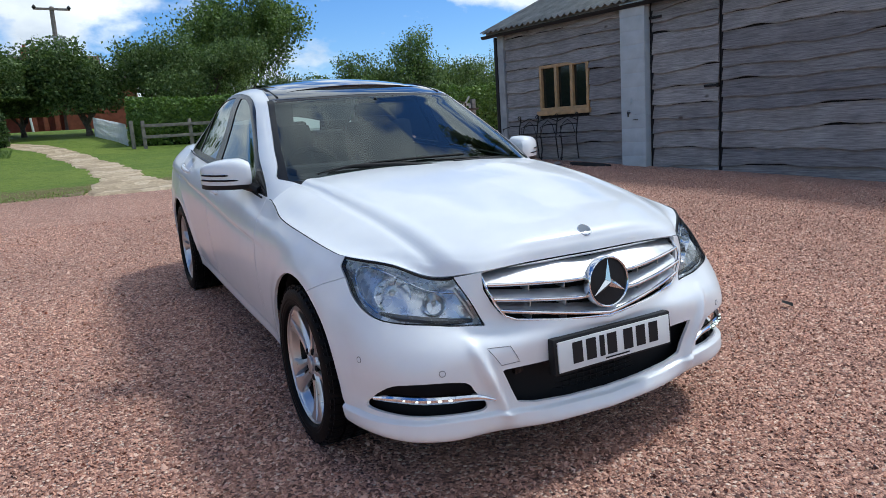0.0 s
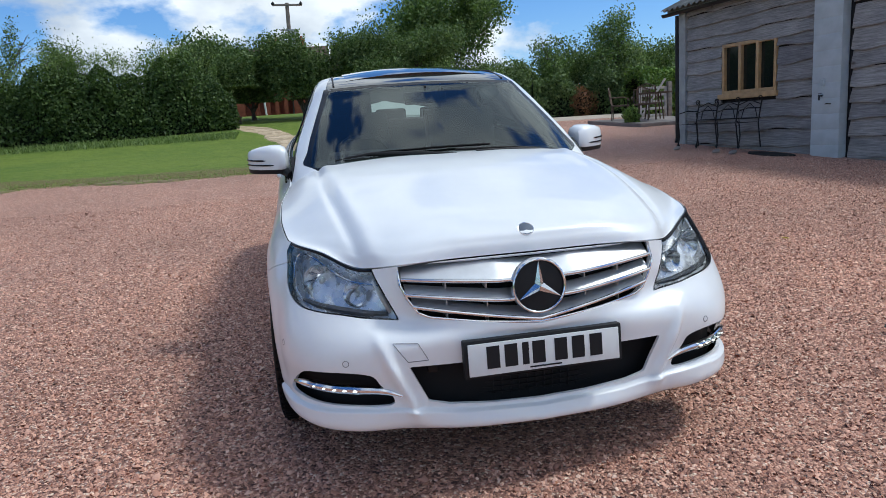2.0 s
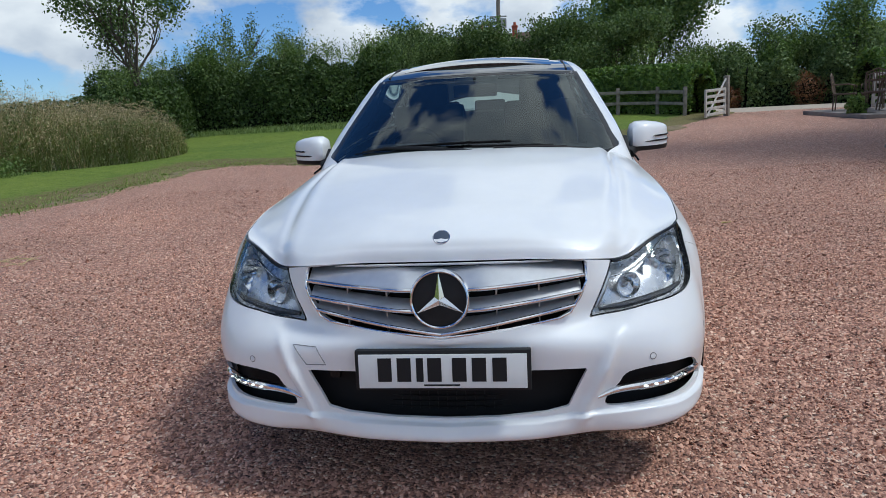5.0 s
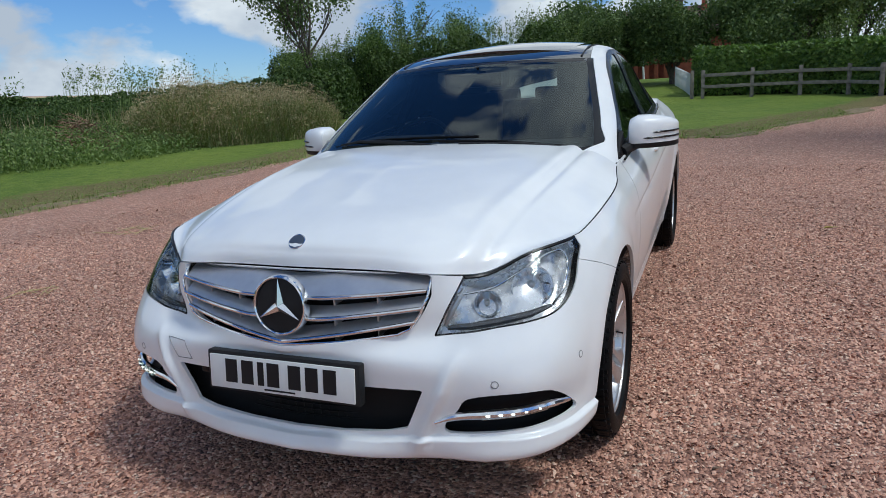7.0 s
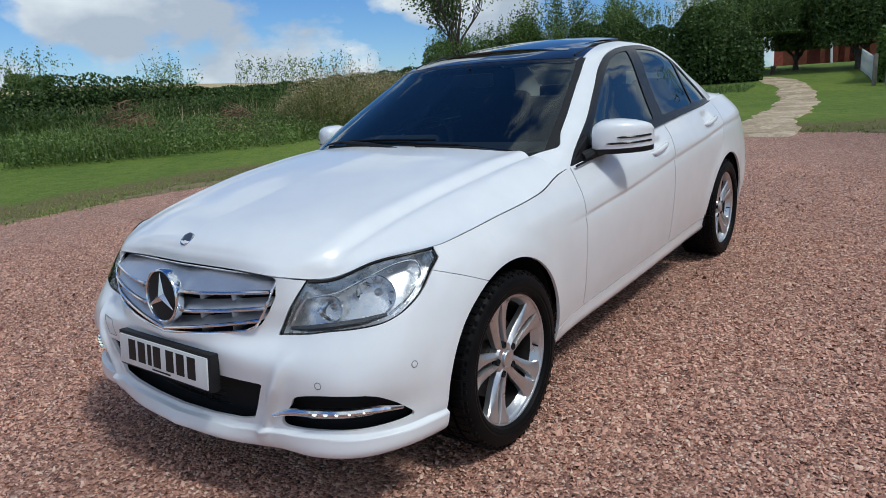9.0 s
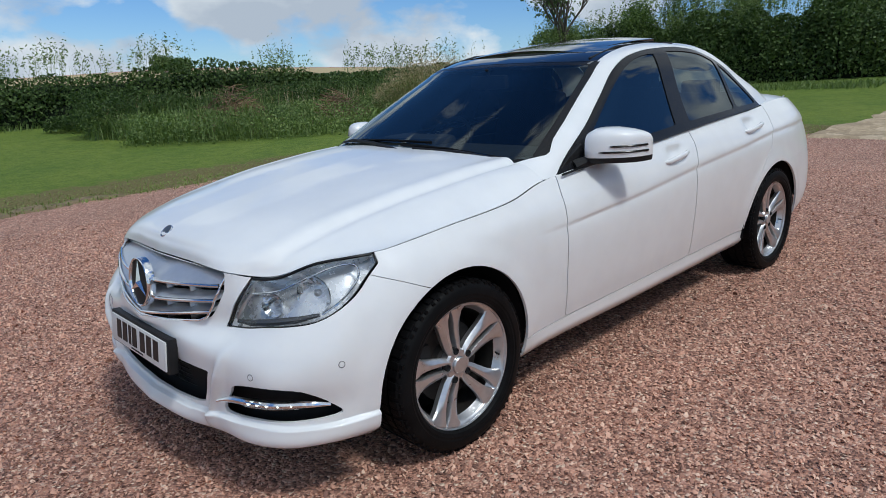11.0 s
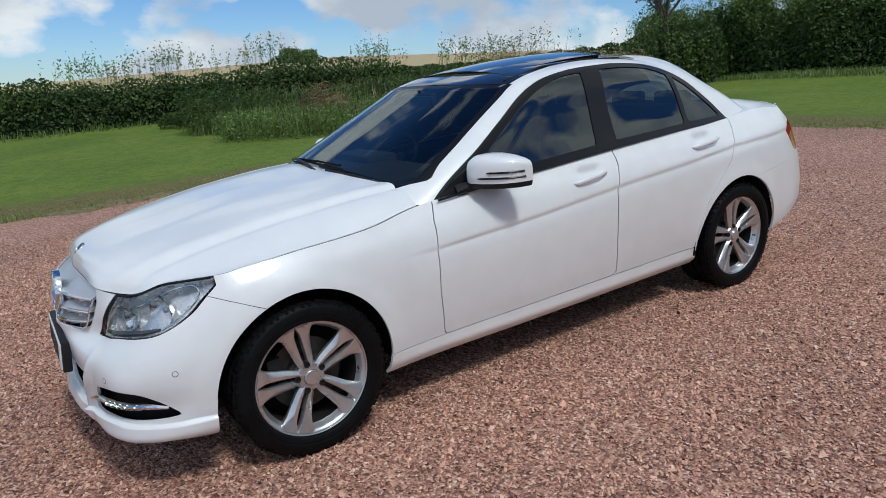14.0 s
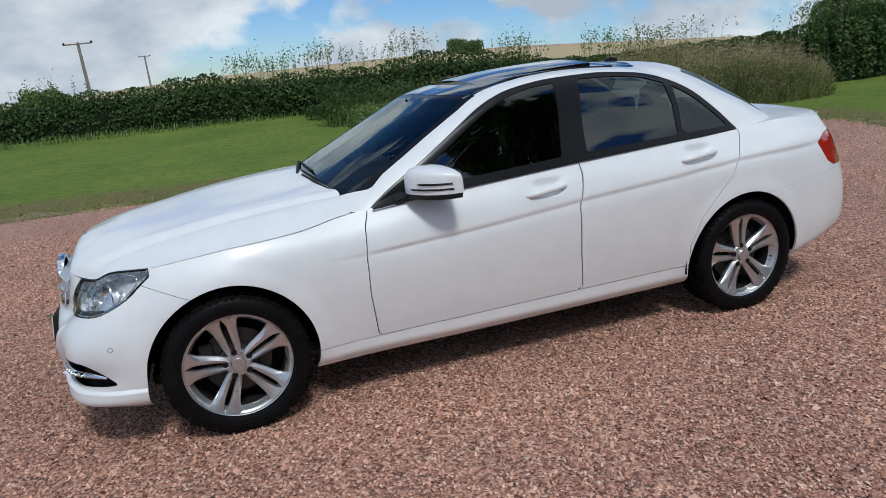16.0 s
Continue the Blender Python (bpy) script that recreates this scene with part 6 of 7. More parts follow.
top_z = Matrix.Translation(PATIO) @ pose(0, 0, .09)
wicker_chair(top_z @ pose(-.55, -.75, 0, 0, 0, 150))
wicker_chair(top_z @ pose(-.75, .45, 0, 0, 0, 60))
wicker_chair(top_z @ pose(.1, .85, 0, 0, 0, -30))
TABLE = empty("garden_table", top_z @ pose(.05, .0, 0), "dark round patio table", "table")
bm = bmesh.new()
lathe(bm, [(.70, 0), (.70, .48), (.735, .49), (.735, 0)], 32, Matrix.Rotation(radians(-90), 4, "Y"))
part("tabletop", bm, WICKER, TABLE)
for a in range(4):
    bm = bmesh.new()
    tube(bm, [(.3 * math.cos(a * 1.57 + .5), .3 * math.sin(a * 1.57 + .5), 0), (.2 * math.cos(a * 1.57 + .5), .2 * math.sin(a * 1.57 + .5), .72)], .02, 6)
    part("leg", bm, WICKER, TABLE)


# ---- plants ----
RNG = np.random.default_rng(11)


def leaves(points, size, normals=None, long=1.5, spread=1.0):
    """Folded leaf blades at the points: an array of verts and one of triangles."""
    n = len(points)
    u = RNG.normal(size=(n, 3))
    if normals is not None:
        u = u * spread + normals * 0.0
    u /= np.linalg.norm(u, axis=1, keepdims=True)
    w = RNG.normal(size=(n, 3))
    if normals is not None:
        w = normals + w * .75 * spread
    w -= (w * u).sum(1, keepdims=True) * u
    w /= np.linalg.norm(w, axis=1, keepdims=True) + 1e-9
    s = np.cross(w, u)
    k = (size * RNG.uniform(.6, 1.35, n))[:, None]
    p = np.asarray(points)
    a, b = p - u * k * long * .5, p + u * k * long * .5
    l, r = p + s * k * .5 + w * k * .16, p - s * k * .5 + w * k * .16
    v = np.stack([a, l, b, r], 1).reshape(-1, 3)
    i = np.arange(n)[:, None] * 4
    t = np.stack([i + (0, 1, 2), i + (0, 2, 3)], 1).reshape(-1, 3)
    return v, t


def blades(points, height, width, lean=.35, bend=.3):
    """Upright tapering grass blades, two triangles and a tip."""
    n = len(points)
    a = RNG.uniform(0, 2 * math.pi, n)
    d = np.stack([np.cos(a), np.sin(a), np.zeros(n)], 1)
    s = np.stack([-np.sin(a), np.cos(a), np.zeros(n)], 1)
    h = (height * RNG.uniform(.5, 1.3, n))[:, None]
    w = (width * RNG.uniform(.7, 1.3, n))[:, None]
    tilt = RNG.uniform(.2, 1, n)[:, None] * lean
    p = np.asarray(points)
    m = p + np.array([0, 0, 1.0]) * h * .55 + d * h * tilt * .4
    t = p + np.array([0, 0, 1.0]) * h * (1 - bend * tilt) + d * h * tilt
    v = np.stack([p - s * w, p + s * w, m + s * w * .8, m - s * w * .8, t], 1).reshape(-1, 3)
    i = np.arange(n)[:, None] * 5
    f = np.stack([i + (0, 1, 2), i + (0, 2, 3), i + (3, 2, 4)], 1).reshape(-1, 3)
    return v, f


def yard_points(x, y, z=0.0):
    rot = np.array(SLOPE.to_3x3())
    return np.stack([x, y, rise(x, y) + z], -1) @ rot.T


def lumps(x, y, seed):
    return np.sin(1.9 * x + seed) * .5 + np.sin(.83 * y + 2.1 * seed) * .5 + .35 * np.sin(3.7 * x - 2.3 * y + seed) + .25 * np.sin(6.1 * x + 5.3 * y)


def hedge(name, line, width, height, count, size, material, label, rough=.18, seed=1.0, whips=0, category="hedge", long=1.5, core=.78):
    """A hedge along a line of yard places: a near-black core as inner shade, a coat of leaves, and shoots on top."""
    count, size = int(count * 1.6), size * .78
    line = spline(np.asarray(line, float), 4) if len(line) > 2 else np.asarray(line, float)
    seg = np.linalg.norm(np.diff(line[:, :2], axis=0), axis=1)
    cum = np.concatenate([[0], np.cumsum(seg)])

    def at(t):
        d = t * cum[-1]
        return np.stack([np.interp(d, cum, line[:, k]) for k in range(line.shape[1])], -1)
    n_t = max(8, int(cum[-1] / .5))
    base = new(name)
    c0 = at(np.array([.5]))[0]
    base.matrix_world = Matrix.Translation(on_yard(c0[0], c0[1]))
    inv = np.array(base.matrix_world.inverted().translation)
    # core
    ts = np.linspace(0, 1, n_t)
    rows = []
    c = at(ts)
    tang = np.gradient(c[:, :2], axis=0)
    tang /= np.linalg.norm(tang, axis=1, keepdims=True)
    nor = np.stack([-tang[:, 1], tang[:, 0]], 1)
    for u, h in ((-1, 0.0), (-1.05, .5), (-.75, .85), (0, 1.0), (.75, .85), (1.05, .5), (1, 0.0)):
        hh = height * (c[:, 2] if c.shape[1] > 2 else 1) * (1 + rough * .6 * lumps(c[:, 0], c[:, 1], seed)) * core
        xy = c[:, :2] + nor * (u * width * .5 * core)[..., None] if np.ndim(u) else c[:, :2] + nor * (u * width * .5 * core)
        rows.append(yard_points(xy[:, 0], xy[:, 1], h * hh))
    g = np.array(rows)
    a, b = g.shape[:2]
    i = np.arange(a * b).reshape(a, b)
    q = np.stack([i[:-1, :-1], i[1:, :-1], i[1:, 1:], i[:-1, 1:]], -1).reshape(-1, 4)
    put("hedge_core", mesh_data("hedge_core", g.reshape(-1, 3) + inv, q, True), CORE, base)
    # coat
    t = RNG.uniform(0, 1, count)
    c = at(t)
    idx = np.clip((t * (n_t - 1)).astype(int), 0, n_t - 1)
    ang = RNG.uniform(0, math.pi, count)
    ang = np.where(RNG.uniform(0, 1, count) < .5, ang, np.where(RNG.uniform(0, 1, count) < .5, RNG.uniform(0, .8, count), math.pi - RNG.uniform(0, .8, count)))
    dep = 1 - .32 * RNG.uniform(0, 1, count) ** 1.6
    lump = 1 + rough * lumps(c[:, 0] * 1.0, c[:, 1] * 1.0 + 2.2 * ang, seed) * .7 + rough * .5 * RNG.normal(size=count) * .5
    off = np.cos(ang) * np.abs(np.cos(ang)) ** -.35 * width * .5 * dep * lump
    up = np.sin(ang) ** .6 * height * (c[:, 2] if c.shape[1] > 2 else 1) * dep * (1 + rough * lumps(c[:, 0], c[:, 1], seed))
    xy = c[:, :2] + nor[idx] * off[:, None]
    p = yard_points(xy[:, 0], xy[:, 1], np.maximum(up, .03))
    nn = np.concatenate([nor[idx] * np.cos(ang)[:, None], np.sin(ang)[:, None] + .3], 1)
    v, f = leaves(p, size, nn, long)
    if whips:
        # feathery tufts of tall grass and shoots along the crest
        k = max(3, whips // 12)
        tw = np.repeat(RNG.uniform(0, 1, k) ** 1.0, 26)
        cw = at(np.clip(tw + RNG.normal(size=len(tw)) * .35 / cum[-1], 0, 1))
        hw = height * (cw[:, 2] if cw.shape[1] > 2 else 1) * (1 + rough * lumps(cw[:, 0], cw[:, 1], seed))
        q0 = yard_points(cw[:, 0] + RNG.normal(size=len(tw)) * width * .12, cw[:, 1] + RNG.normal(size=len(tw)) * width * .12, hw * .9)
        length = np.repeat(RNG.uniform(.25, .85, k), 26) * RNG.uniform(.6, 1.1, len(tw))
        v2, f2 = blades(q0, length + .1, .004, .6, .2)
        tips = q0 + np.stack([RNG.normal(size=len(tw)) * .05, length * .12 + RNG.normal(size=len(tw)) * .05, length * .8 + .12], -1)
        tips = (tips[:, None] + RNG.normal(size=(len(tw), 10, 3)) * (.028, .028, .14)).reshape(-1, 3)
        v3, f3 = leaves(tips, .030, None, 2.4)
        put("crest_growth", mesh_data("crest_growth", np.vstack([v2, v3]) + inv, np.vstack([f2, f3 + len(v2)])), WEED, base, "pale feathery shoots")["kind"] = "stuff"
    put("hedge_leaves", mesh_data("hedge_leaves", v + inv, f), material, base)["kind"] = "stuff"
    return tagged(base, label, category)


def tree(name, x, y, height, crown, count, size, material, label, seed=1, trunk=.12, fork=.35, base_z=None, droop=0.0, clump=.5, density=1.0, shape=1.0, world=None):
    """A tapered trunk, limbs that divide, and a crown of leaf clumps round the twigs."""
    rnd = random.Random(seed)
    foot = Vector(world) if world else on_yard(x, y)
    ob = empty(name, Matrix.Translation(foot), label, "tree")
    bm = bmesh.new()
    tips = []

    def limb(p, d, length, rad, level):
        pts, q, dd = [p.copy()], p.copy(), d.copy()
        for k in range(4):
            dd = (dd + Vector((rnd.uniform(-.22, .22) * (1 if level else .2), rnd.uniform(-.22, .22) * (1 if level else .2), rnd.uniform(-.02, .16) - droop * level * .12))).normalized()
            q = q + dd * length / 4
            pts.append(q.copy())
        tube(bm, pts, [rad * (1 - .14 * k) for k in range(5)], 6 if level else 9, caps=False)
        if level >= 2:
            tips.extend(pts[1:])
        if level < 3:
            for k in range(rnd.choice((3, 4)) if level else 6):
                a = rnd.uniform(0, 6.283)
                out = crown[0] / max(height * (1 - fork), .1)
                side = Vector((math.cos(a), math.sin(a), 0))
                nd = (dd * .75 + side * rnd.uniform(.45, .95) * out * shape + Vector((0, 0, rnd.uniform(.0, .3)))).normalized()
                limb(pts[rnd.choice((2, 3, 4))], nd, length * rnd.uniform(.55, .8), rad * .55, level + 1)

    limb(Vector((0, 0, -.05)), Vector((rnd.uniform(-.05, .05), rnd.uniform(-.05, .05), 1)), height * fork * 1.25, trunk, 0)
    tips_a = np.array([tuple(t) for t in tips])
    # fit the twigs into the crown's size
    span = np.array([crown[0], crown[1], height * (1 - fork * .75)])
    lo, hi = np.percentile(tips_a, 4, axis=0), np.percentile(tips_a, 96, axis=0)
    part("trunk", bm, BARK, ob, "grey-brown trunk and limbs")
    count, size = int(count * 1.7), size * .72
    k = RNG.integers(0, len(tips_a), count)
    p = tips_a[k] + np.clip(RNG.normal(size=(count, 3)), -1.25, 1.25) * clump * .4
    if droop:
        p[:, 2] -= np.abs(RNG.normal(size=count)) * droop
    p[:, 2] = np.maximum(p[:, 2], height * .12)
    scale = np.array([crown[0], crown[1], 0]) / np.maximum(np.percentile(np.abs(p), 96, axis=0), .01)
    top = np.percentile(p[:, 2], 98)
    p = p * np.array([min(scale[0], 2.6), min(scale[1], 2.6), height / top])
    v, f = leaves(p, size, None, 1.5)
    put("crown", mesh_data("crown", v, f), material, ob, "uneven leafy crown")["kind"] = "stuff"
    return ob


def shrub(name, x, y, rx, rz, count, size, material, label, seed=1.0, category="shrub"):
    """A rounded shrub: a near-black core as inner shade under an uneven coat of leaves."""
    ob = empty(name, Matrix.Translation(on_yard(x, y)), label, category)
    bm = bmesh.new()
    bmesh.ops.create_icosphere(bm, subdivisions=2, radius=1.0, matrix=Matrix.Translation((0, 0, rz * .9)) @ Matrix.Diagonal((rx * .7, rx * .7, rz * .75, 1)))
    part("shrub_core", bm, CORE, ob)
    d = RNG.normal(size=(count, 3))
    d /= np.linalg.norm(d, axis=1, keepdims=True)
    r = (1 + .12 * np.sin(3.1 * d[:, 0] * 2 + seed) + .1 * np.sin(4.7 * d[:, 1] * 2 + 2 * seed) + .1 * np.sin(5.3 * d[:, 2] * 2 + seed)) * RNG.uniform(.72, 1.05, count)
    p = d * r[:, None] * (rx, rx, rz) + (0, 0, rz * .9)
    p[:, 2] = np.maximum(p[:, 2], .02)
    v, f = leaves(p, size, d, 1.5)
    put("shrub_leaves", mesh_data("shrub_leaves", v, f), material, ob)["kind"] = "stuff"
    return ob


# boundary hedges
hedge("field_hedge", [(-19.3, -30, 1), (-18.6, -12, 1), (-17.7, -2, 1), (-17.2, 2.5, 1), (-16.8, 5.5, 1), (-16.0, 9, .98)], 1.3, 1.28, 60000, .075, HEDGE_LEAF, "trimmed hawthorn hedge with wispy shoots on top", .16, 1.3, 420)
hedge("field_hedge", [(-16.4, 8.0, .62), (-14.6, 11.6, .74), (-12.7, 13.8, .92), (-11.6, 15.3, 1), (-11.4, 16.8, 1.05), (-11.9, 18.6, 1.15)], 1.8, 1.75, 34000, .085, HEDGE_LEAF, "overgrown field hedge rising to taller bushes", .10, 2.7, 200)
hedge("tall_hedge", [(-15.0, 19.6, 1), (-11.5, 19.6, .98), (-8, 20.0, .9), (-5.2, 20.6, .9), (-4.0, 21.0, .82), (-3.2, 21.3, .55)], 2.1, 2.3, 60000, .085, HEDGE_LEAF, "tall dark unclipped hedge behind the lawn", .2, 4.2, 420)
hedge("laurel_hedge", [(.35, 19.15), (1.6, 18.9), (3.2, 18.5), (4.6, 17.7), (5.3, 16.6)], 1.1, 1.42, 30000, .095, LAUREL, "clipped bright green laurel hedge behind a rail fence", .05, .6, 40)
hedge("shrub_bank", [(5.8, 23.2), (7.6, 22.2), (9.6, 21.6), (12, 20.8), (15, 19)], 2.4, 1.9, 30000, .09, DARK_LEAF, "mixed dark shrubs beyond the drive", .3, 5.1, 120, "shrubs")
hedge("shrub_bank", [(9.3, 15.8), (10.4, 16.2), (12.6, 16.6)], .9, 1.5, 12000, .09, LAUREL, "clipped laurel behind the patio", .06, 3.3, 20)
shrub("rust_shrub", 7.2, 20.9, .42, .42, 2600, .04, RED_SHRUB, "rust-red leaved shrub beyond the drive", 2.2)
shrub("rust_shrub", 9.6, 20.4, .5, .55, 2600, .04, RED_SHRUB, "rust-red leaved shrub beyond the drive", 3.2)
shrub("round_shrub", 7.86, 12.95, .2, .27, 3000, .028, LAUREL, "small clipped golden-green shrub beside the patio", 1.2)
shrub("field_bush", -25.3, -6.5, 1.05, .7, 9000, .06, HEDGE_LEAF, "round bush standing behind the hedge", 6.0, "bush")

# trees behind the lawn
for args in (
    ("dark_tree", -.6, 23.3, 2.95, (2.2, 2.0), 15000, .095, DARK_LEAF, "dark low-branched tree before the brick house", 3, .13, .16),
    ("dark_tree", -2.6, 24.2, 2.6, (1.9, 1.9), 12000, .095, DARK_LEAF, "dark low-branched tree before the brick house", 8, .12, .14),
    ("dark_tree", 1.7, 23.6, 3.05, (2.0, 1.9), 14000, .095, DARK_LEAF, "dark low-branched tree before the brick house", 12, .12, .2),
    ("dark_tree", 3.4, 22.4, 3.3, (1.7, 1.7), 11000, .09, DARK_LEAF, "dark small tree behind the laurel hedge", 17, .11, .28),
    ("dark_tree", -4.6, 24.6, 3.1, (1.8, 1.7), 10000, .095, DARK_LEAF, "dark small tree behind the tall hedge", 19, .11, .28),
    ("dark_tree", -3.05, 22.7, 2.4, (1.0, .9), 9000, .09, DARK_LEAF, "dark tree bushy to the ground behind the tall hedge", 29, .12, .05),
    ("large_tree", 5.4, 26.2, 5.9, (2.1, 2.0), 20000, .11, TREE_LEAF, "large full green tree beyond the hedge", 5, .2, .25),
    ("young_tree", 9.05, 21.7, 2.9, (.65, .65), 2600, .075, TREE_LEAF, "thin young tree by the drive", 6, .05, .35),
    ("young_tree", 11.5, 20.9, 3.8, (1.0, 1.0), 4400, .08, TREE_LEAF, "open young tree behind the barn", 9, .06, .3),
    ("dark_tree", 10.2, 23.2, 3.0, (1.4, 1.3), 6000, .09, DARK_LEAF, "dark tree beyond the drive", 27, .1, .2),
    ("dark_tree", 7.6, 24.8, 2.6, (1.4, 1.3), 6000, .09, DARK_LEAF, "dark tree beyond the drive", 21, .1, .25),
    ("dark_tree", 13.4, 22.5, 2.8, (1.9, 1.8), 8000, .09, DARK_LEAF, "dark tree beyond the drive", 23, .1, .25),
    ("field_tree", -11.1, 15.9, 6.2, (1.9, 1.9), 6000, .09, DARK_LEAF, "open-crowned field tree above the hedge", 31, .09, .27),
    ("pale_shrub_tree", -11.0, 19.0, 3.2, (.7, .7), 4500, .07, TREE_LEAF, "pale green bushy tree above the hedge", 33, .06, .22),
):
    tree(*args)
tree("birch", 0, 0, 4.5, (.75, .75), 3200, .075, DARK_LEAF, "small weeping birch beyond the hedge", 41, .06, .35, droop=.5, world=(-11.35, 23.5, 1.1))
tree("birch", 0, 0, 4.1, (.75, .75), 3000, .075, DARK_LEAF, "small weeping birch beyond the hedge", 44, .06, .35, droop=.4, world=(-10.1, 27.2, 1.35))
tree("far_tree", 0, 0, 2.5, (2.3, 2.2), 7000, .16, DARK_LEAF, "round far tree on the field's skyline", 51, .2, .1, world=on_yard(-76, 29.5))
tree("far_tree", 0, 0, 2.2, (2.0, 2.0), 6000, .16, DARK_LEAF, "round far tree on the field's skyline", 52, .2, .1, world=on_yard(-74.8, 31.2))
tree("yard_tree", 0, 0, 8.5, (2.6, 2.4), 9000, .12, DARK_LEAF, "tall open tree standing beyond the barn", 61, .2, .3, world=(15.5, 4.2, 0.2))
tree("yard_tree", 0, 0, 14.5, (3.4, 3.4), 15000, .2, DARK_LEAF, "tall open tree standing behind the barn", 63, .3, .4, world=(13.2, 8.6, 0.6))


# rough growth on the bank
def weeds(name, label, x, y, height, width, material, lean=.35, category="weeds"):
    v, f = blades(yard_points(x, y), height, width, lean)
    ob = put(name, mesh_data(name, v, f), material)
    return tagged(ob, label, category, kind="stuff")


def scatter(n, cx, cy, rx, ry, turn=0.0):
    a = RNG.uniform(0, 2 * math.pi, n)
    r = np.sqrt(RNG.uniform(0, 1, n))
    u, w = r * np.cos(a) * rx, r * np.sin(a) * ry
    c, s = math.cos(turn), math.sin(turn)
    return cx + u * c - w * s, cy + u * s + w * c


x, y = scatter(16000, -11.6, 7.3, 2.7, 6.6, -.28)
keep = (x < -8.4 - .10 * (y - 7)) & (y > 1.9 + .3 * np.sin(3 * x))
x, y = x[keep], y[keep]
h = .62 * (1 + .45 * lumps(x * 1.3, y * 1.2, 2.0)) * np.clip(1.15 - ((x + 11.9 + .25 * (y - 7)) / 3.2) ** 2, .35, 1.2) * (.35 + .65 * np.clip((-x - 9.8) / 2, 0, 1))
weeds("rough_grass", "tall rough grass and nettles on the bank", x, y, h, .011, WEED, .5)
def mound(n):
    """Places on a rounded mound of weeds beside the lawn, and its height there."""
    x, y = scatter(n, -9.75, 10.1, 1.8, 2.9, -.3)
    u, w = x + 9.75, y - 10.1
    c, s = math.cos(-.3), math.sin(-.3)
    r2 = ((u * c + w * s) / 1.8) ** 2 + ((-u * s + w * c) / 2.9) ** 2
    return x, y, (.10 + 1.25 * np.sqrt(np.clip(1 - r2, 0, 1))) * (1 + .2 * lumps(1.6 * x, 1.6 * y, 1.7))


x, y, h = mound(15000)
weeds("rough_grass", "mound of tall mixed weeds along the bank", x, y, h * .9, .006, ROUGH, 1.1)
x, y, h = mound(34000)
v, f = leaves(yard_points(x, y, h * RNG.uniform(.1, .8, len(x)) ** .8), .026, None, 2.2)
tagged(put("weed_leaves", mesh_data("weed_leaves", v, f), ROUGH), "green leaves of the weeds on the mound", "weeds", kind="stuff")
x, y, h = mound(4200)
weeds("dry_grass", "dry tan stalks standing in the mound", x, y, h * 1.0 + .08, .004, SEED, .7)
# flat seed heads: each a loose plate of small pale florets on its stalk
x, y, h = mound(4600)
top = yard_points(x, y, h * RNG.uniform(.72, 1.12, len(x)) + .05)
p = (top[:, None] + RNG.normal(size=(len(x), 9, 3)) * (.034, .034, .010)).reshape(-1, 3)
v, f = leaves(p, .016, np.tile((0.0, 0.0, 1.0), (len(p), 1)), 1.3, .6)
tagged(put("seed_heads", mesh_data("seed_heads", v, f), SEED), "pale brown flat seed heads among the weeds", "weeds", kind="stuff")
lx, ly = scatter(70000, -11.4, 6.6, 2.6, 6.4, -.28)
keep = lx < -8.9 - .10 * (ly - 7)
keep &= ly > 1.9 + .3 * np.sin(3 * lx)
lx, ly = lx[keep], ly[keep]
pts = yard_points(lx, ly, RNG.uniform(.02, .55, len(lx)) * np.clip(1.1 - ((lx + 11.6) / 3.4) ** 2, .3, 1))
v, f = leaves(pts, .027, None, 1.9)
tagged(put("nettle_leaves", mesh_data("nettle_leaves", v, f), WEED), "green nettle leaves on the bank", "weeds", kind="stuff")
bx, by = scatter(100000, -13.7, 6.4, 2.3, 7.6, -.2)
keep = by > 1.7 + .3 * np.sin(3 * bx)
bx, by = bx[keep], by[keep]
top_ = (.70 + .3 * lumps(bx * 1.1, by * .9, 3.4)) * np.clip(1.15 - ((bx + 13.7 + .2 * (by - 6.4)) / 2.6) ** 2, .25, 1)
pts = yard_points(bx, by, np.maximum(.05, top_ * RNG.uniform(0, 1, len(bx)) ** .45))
v, f = leaves(pts, .034, None, 2.0)
tagged(put("bank_undergrowth", mesh_data("bank_undergrowth", v, f), HEDGE_LEAF), "dense dark green undergrowth on the bank", "weeds", kind="stuff")
hx, hy = scatter(3600, -14.6, 8.4, 1.6, 6.4, -.1)
weeds("rough_grass", "tall grass before the field hedge", hx, hy, (.65 + .3 * lumps(hx, hy, 1.0)), .007, ROUGH, .6)
hx, hy = scatter(1300, -13.2, 7.0, 1.6, 4.8, -.15)
weeds("dry_grass", "dry brown grass stalks", hx, hy, .75 * np.ones_like(hx), .007, SEED, .35)


def brush_pile(cx, cy, rx, ry, h, n, seed):
    rnd = random.Random(seed)
    bm = bmesh.new()
    for k in range(n):
        a, r = rnd.uniform(0, 6.283), math.sqrt(rnd.random())
        u, w = r * math.cos(a), r * math.sin(a)
        z = h * (1 - r * r) * rnd.uniform(.3, 1.0) * (.75 + .35 * math.sin(5 * u + seed) * math.cos(4 * w))
        p = Vector((u * rx, w * ry, z))
        b = rnd.uniform(0, 6.283)
        d = Vector((math.cos(b), math.sin(b), rnd.uniform(-.55, .7))) * rnd.uniform(.1, .42)
        tube(bm, [p - d, p + Vector((0, 0, rnd.uniform(0, .08))), p + d], [.009, .008, .004], 4, caps=False)
    ob = part("brush_pile", bm, TWIG, None)
    ob.matrix_world = Matrix.Translation(on_yard(cx, cy))
    return tagged(ob, "heap of dead brown brushwood on the bank", "brush pile", "brushwood heaps", kind="stuff")


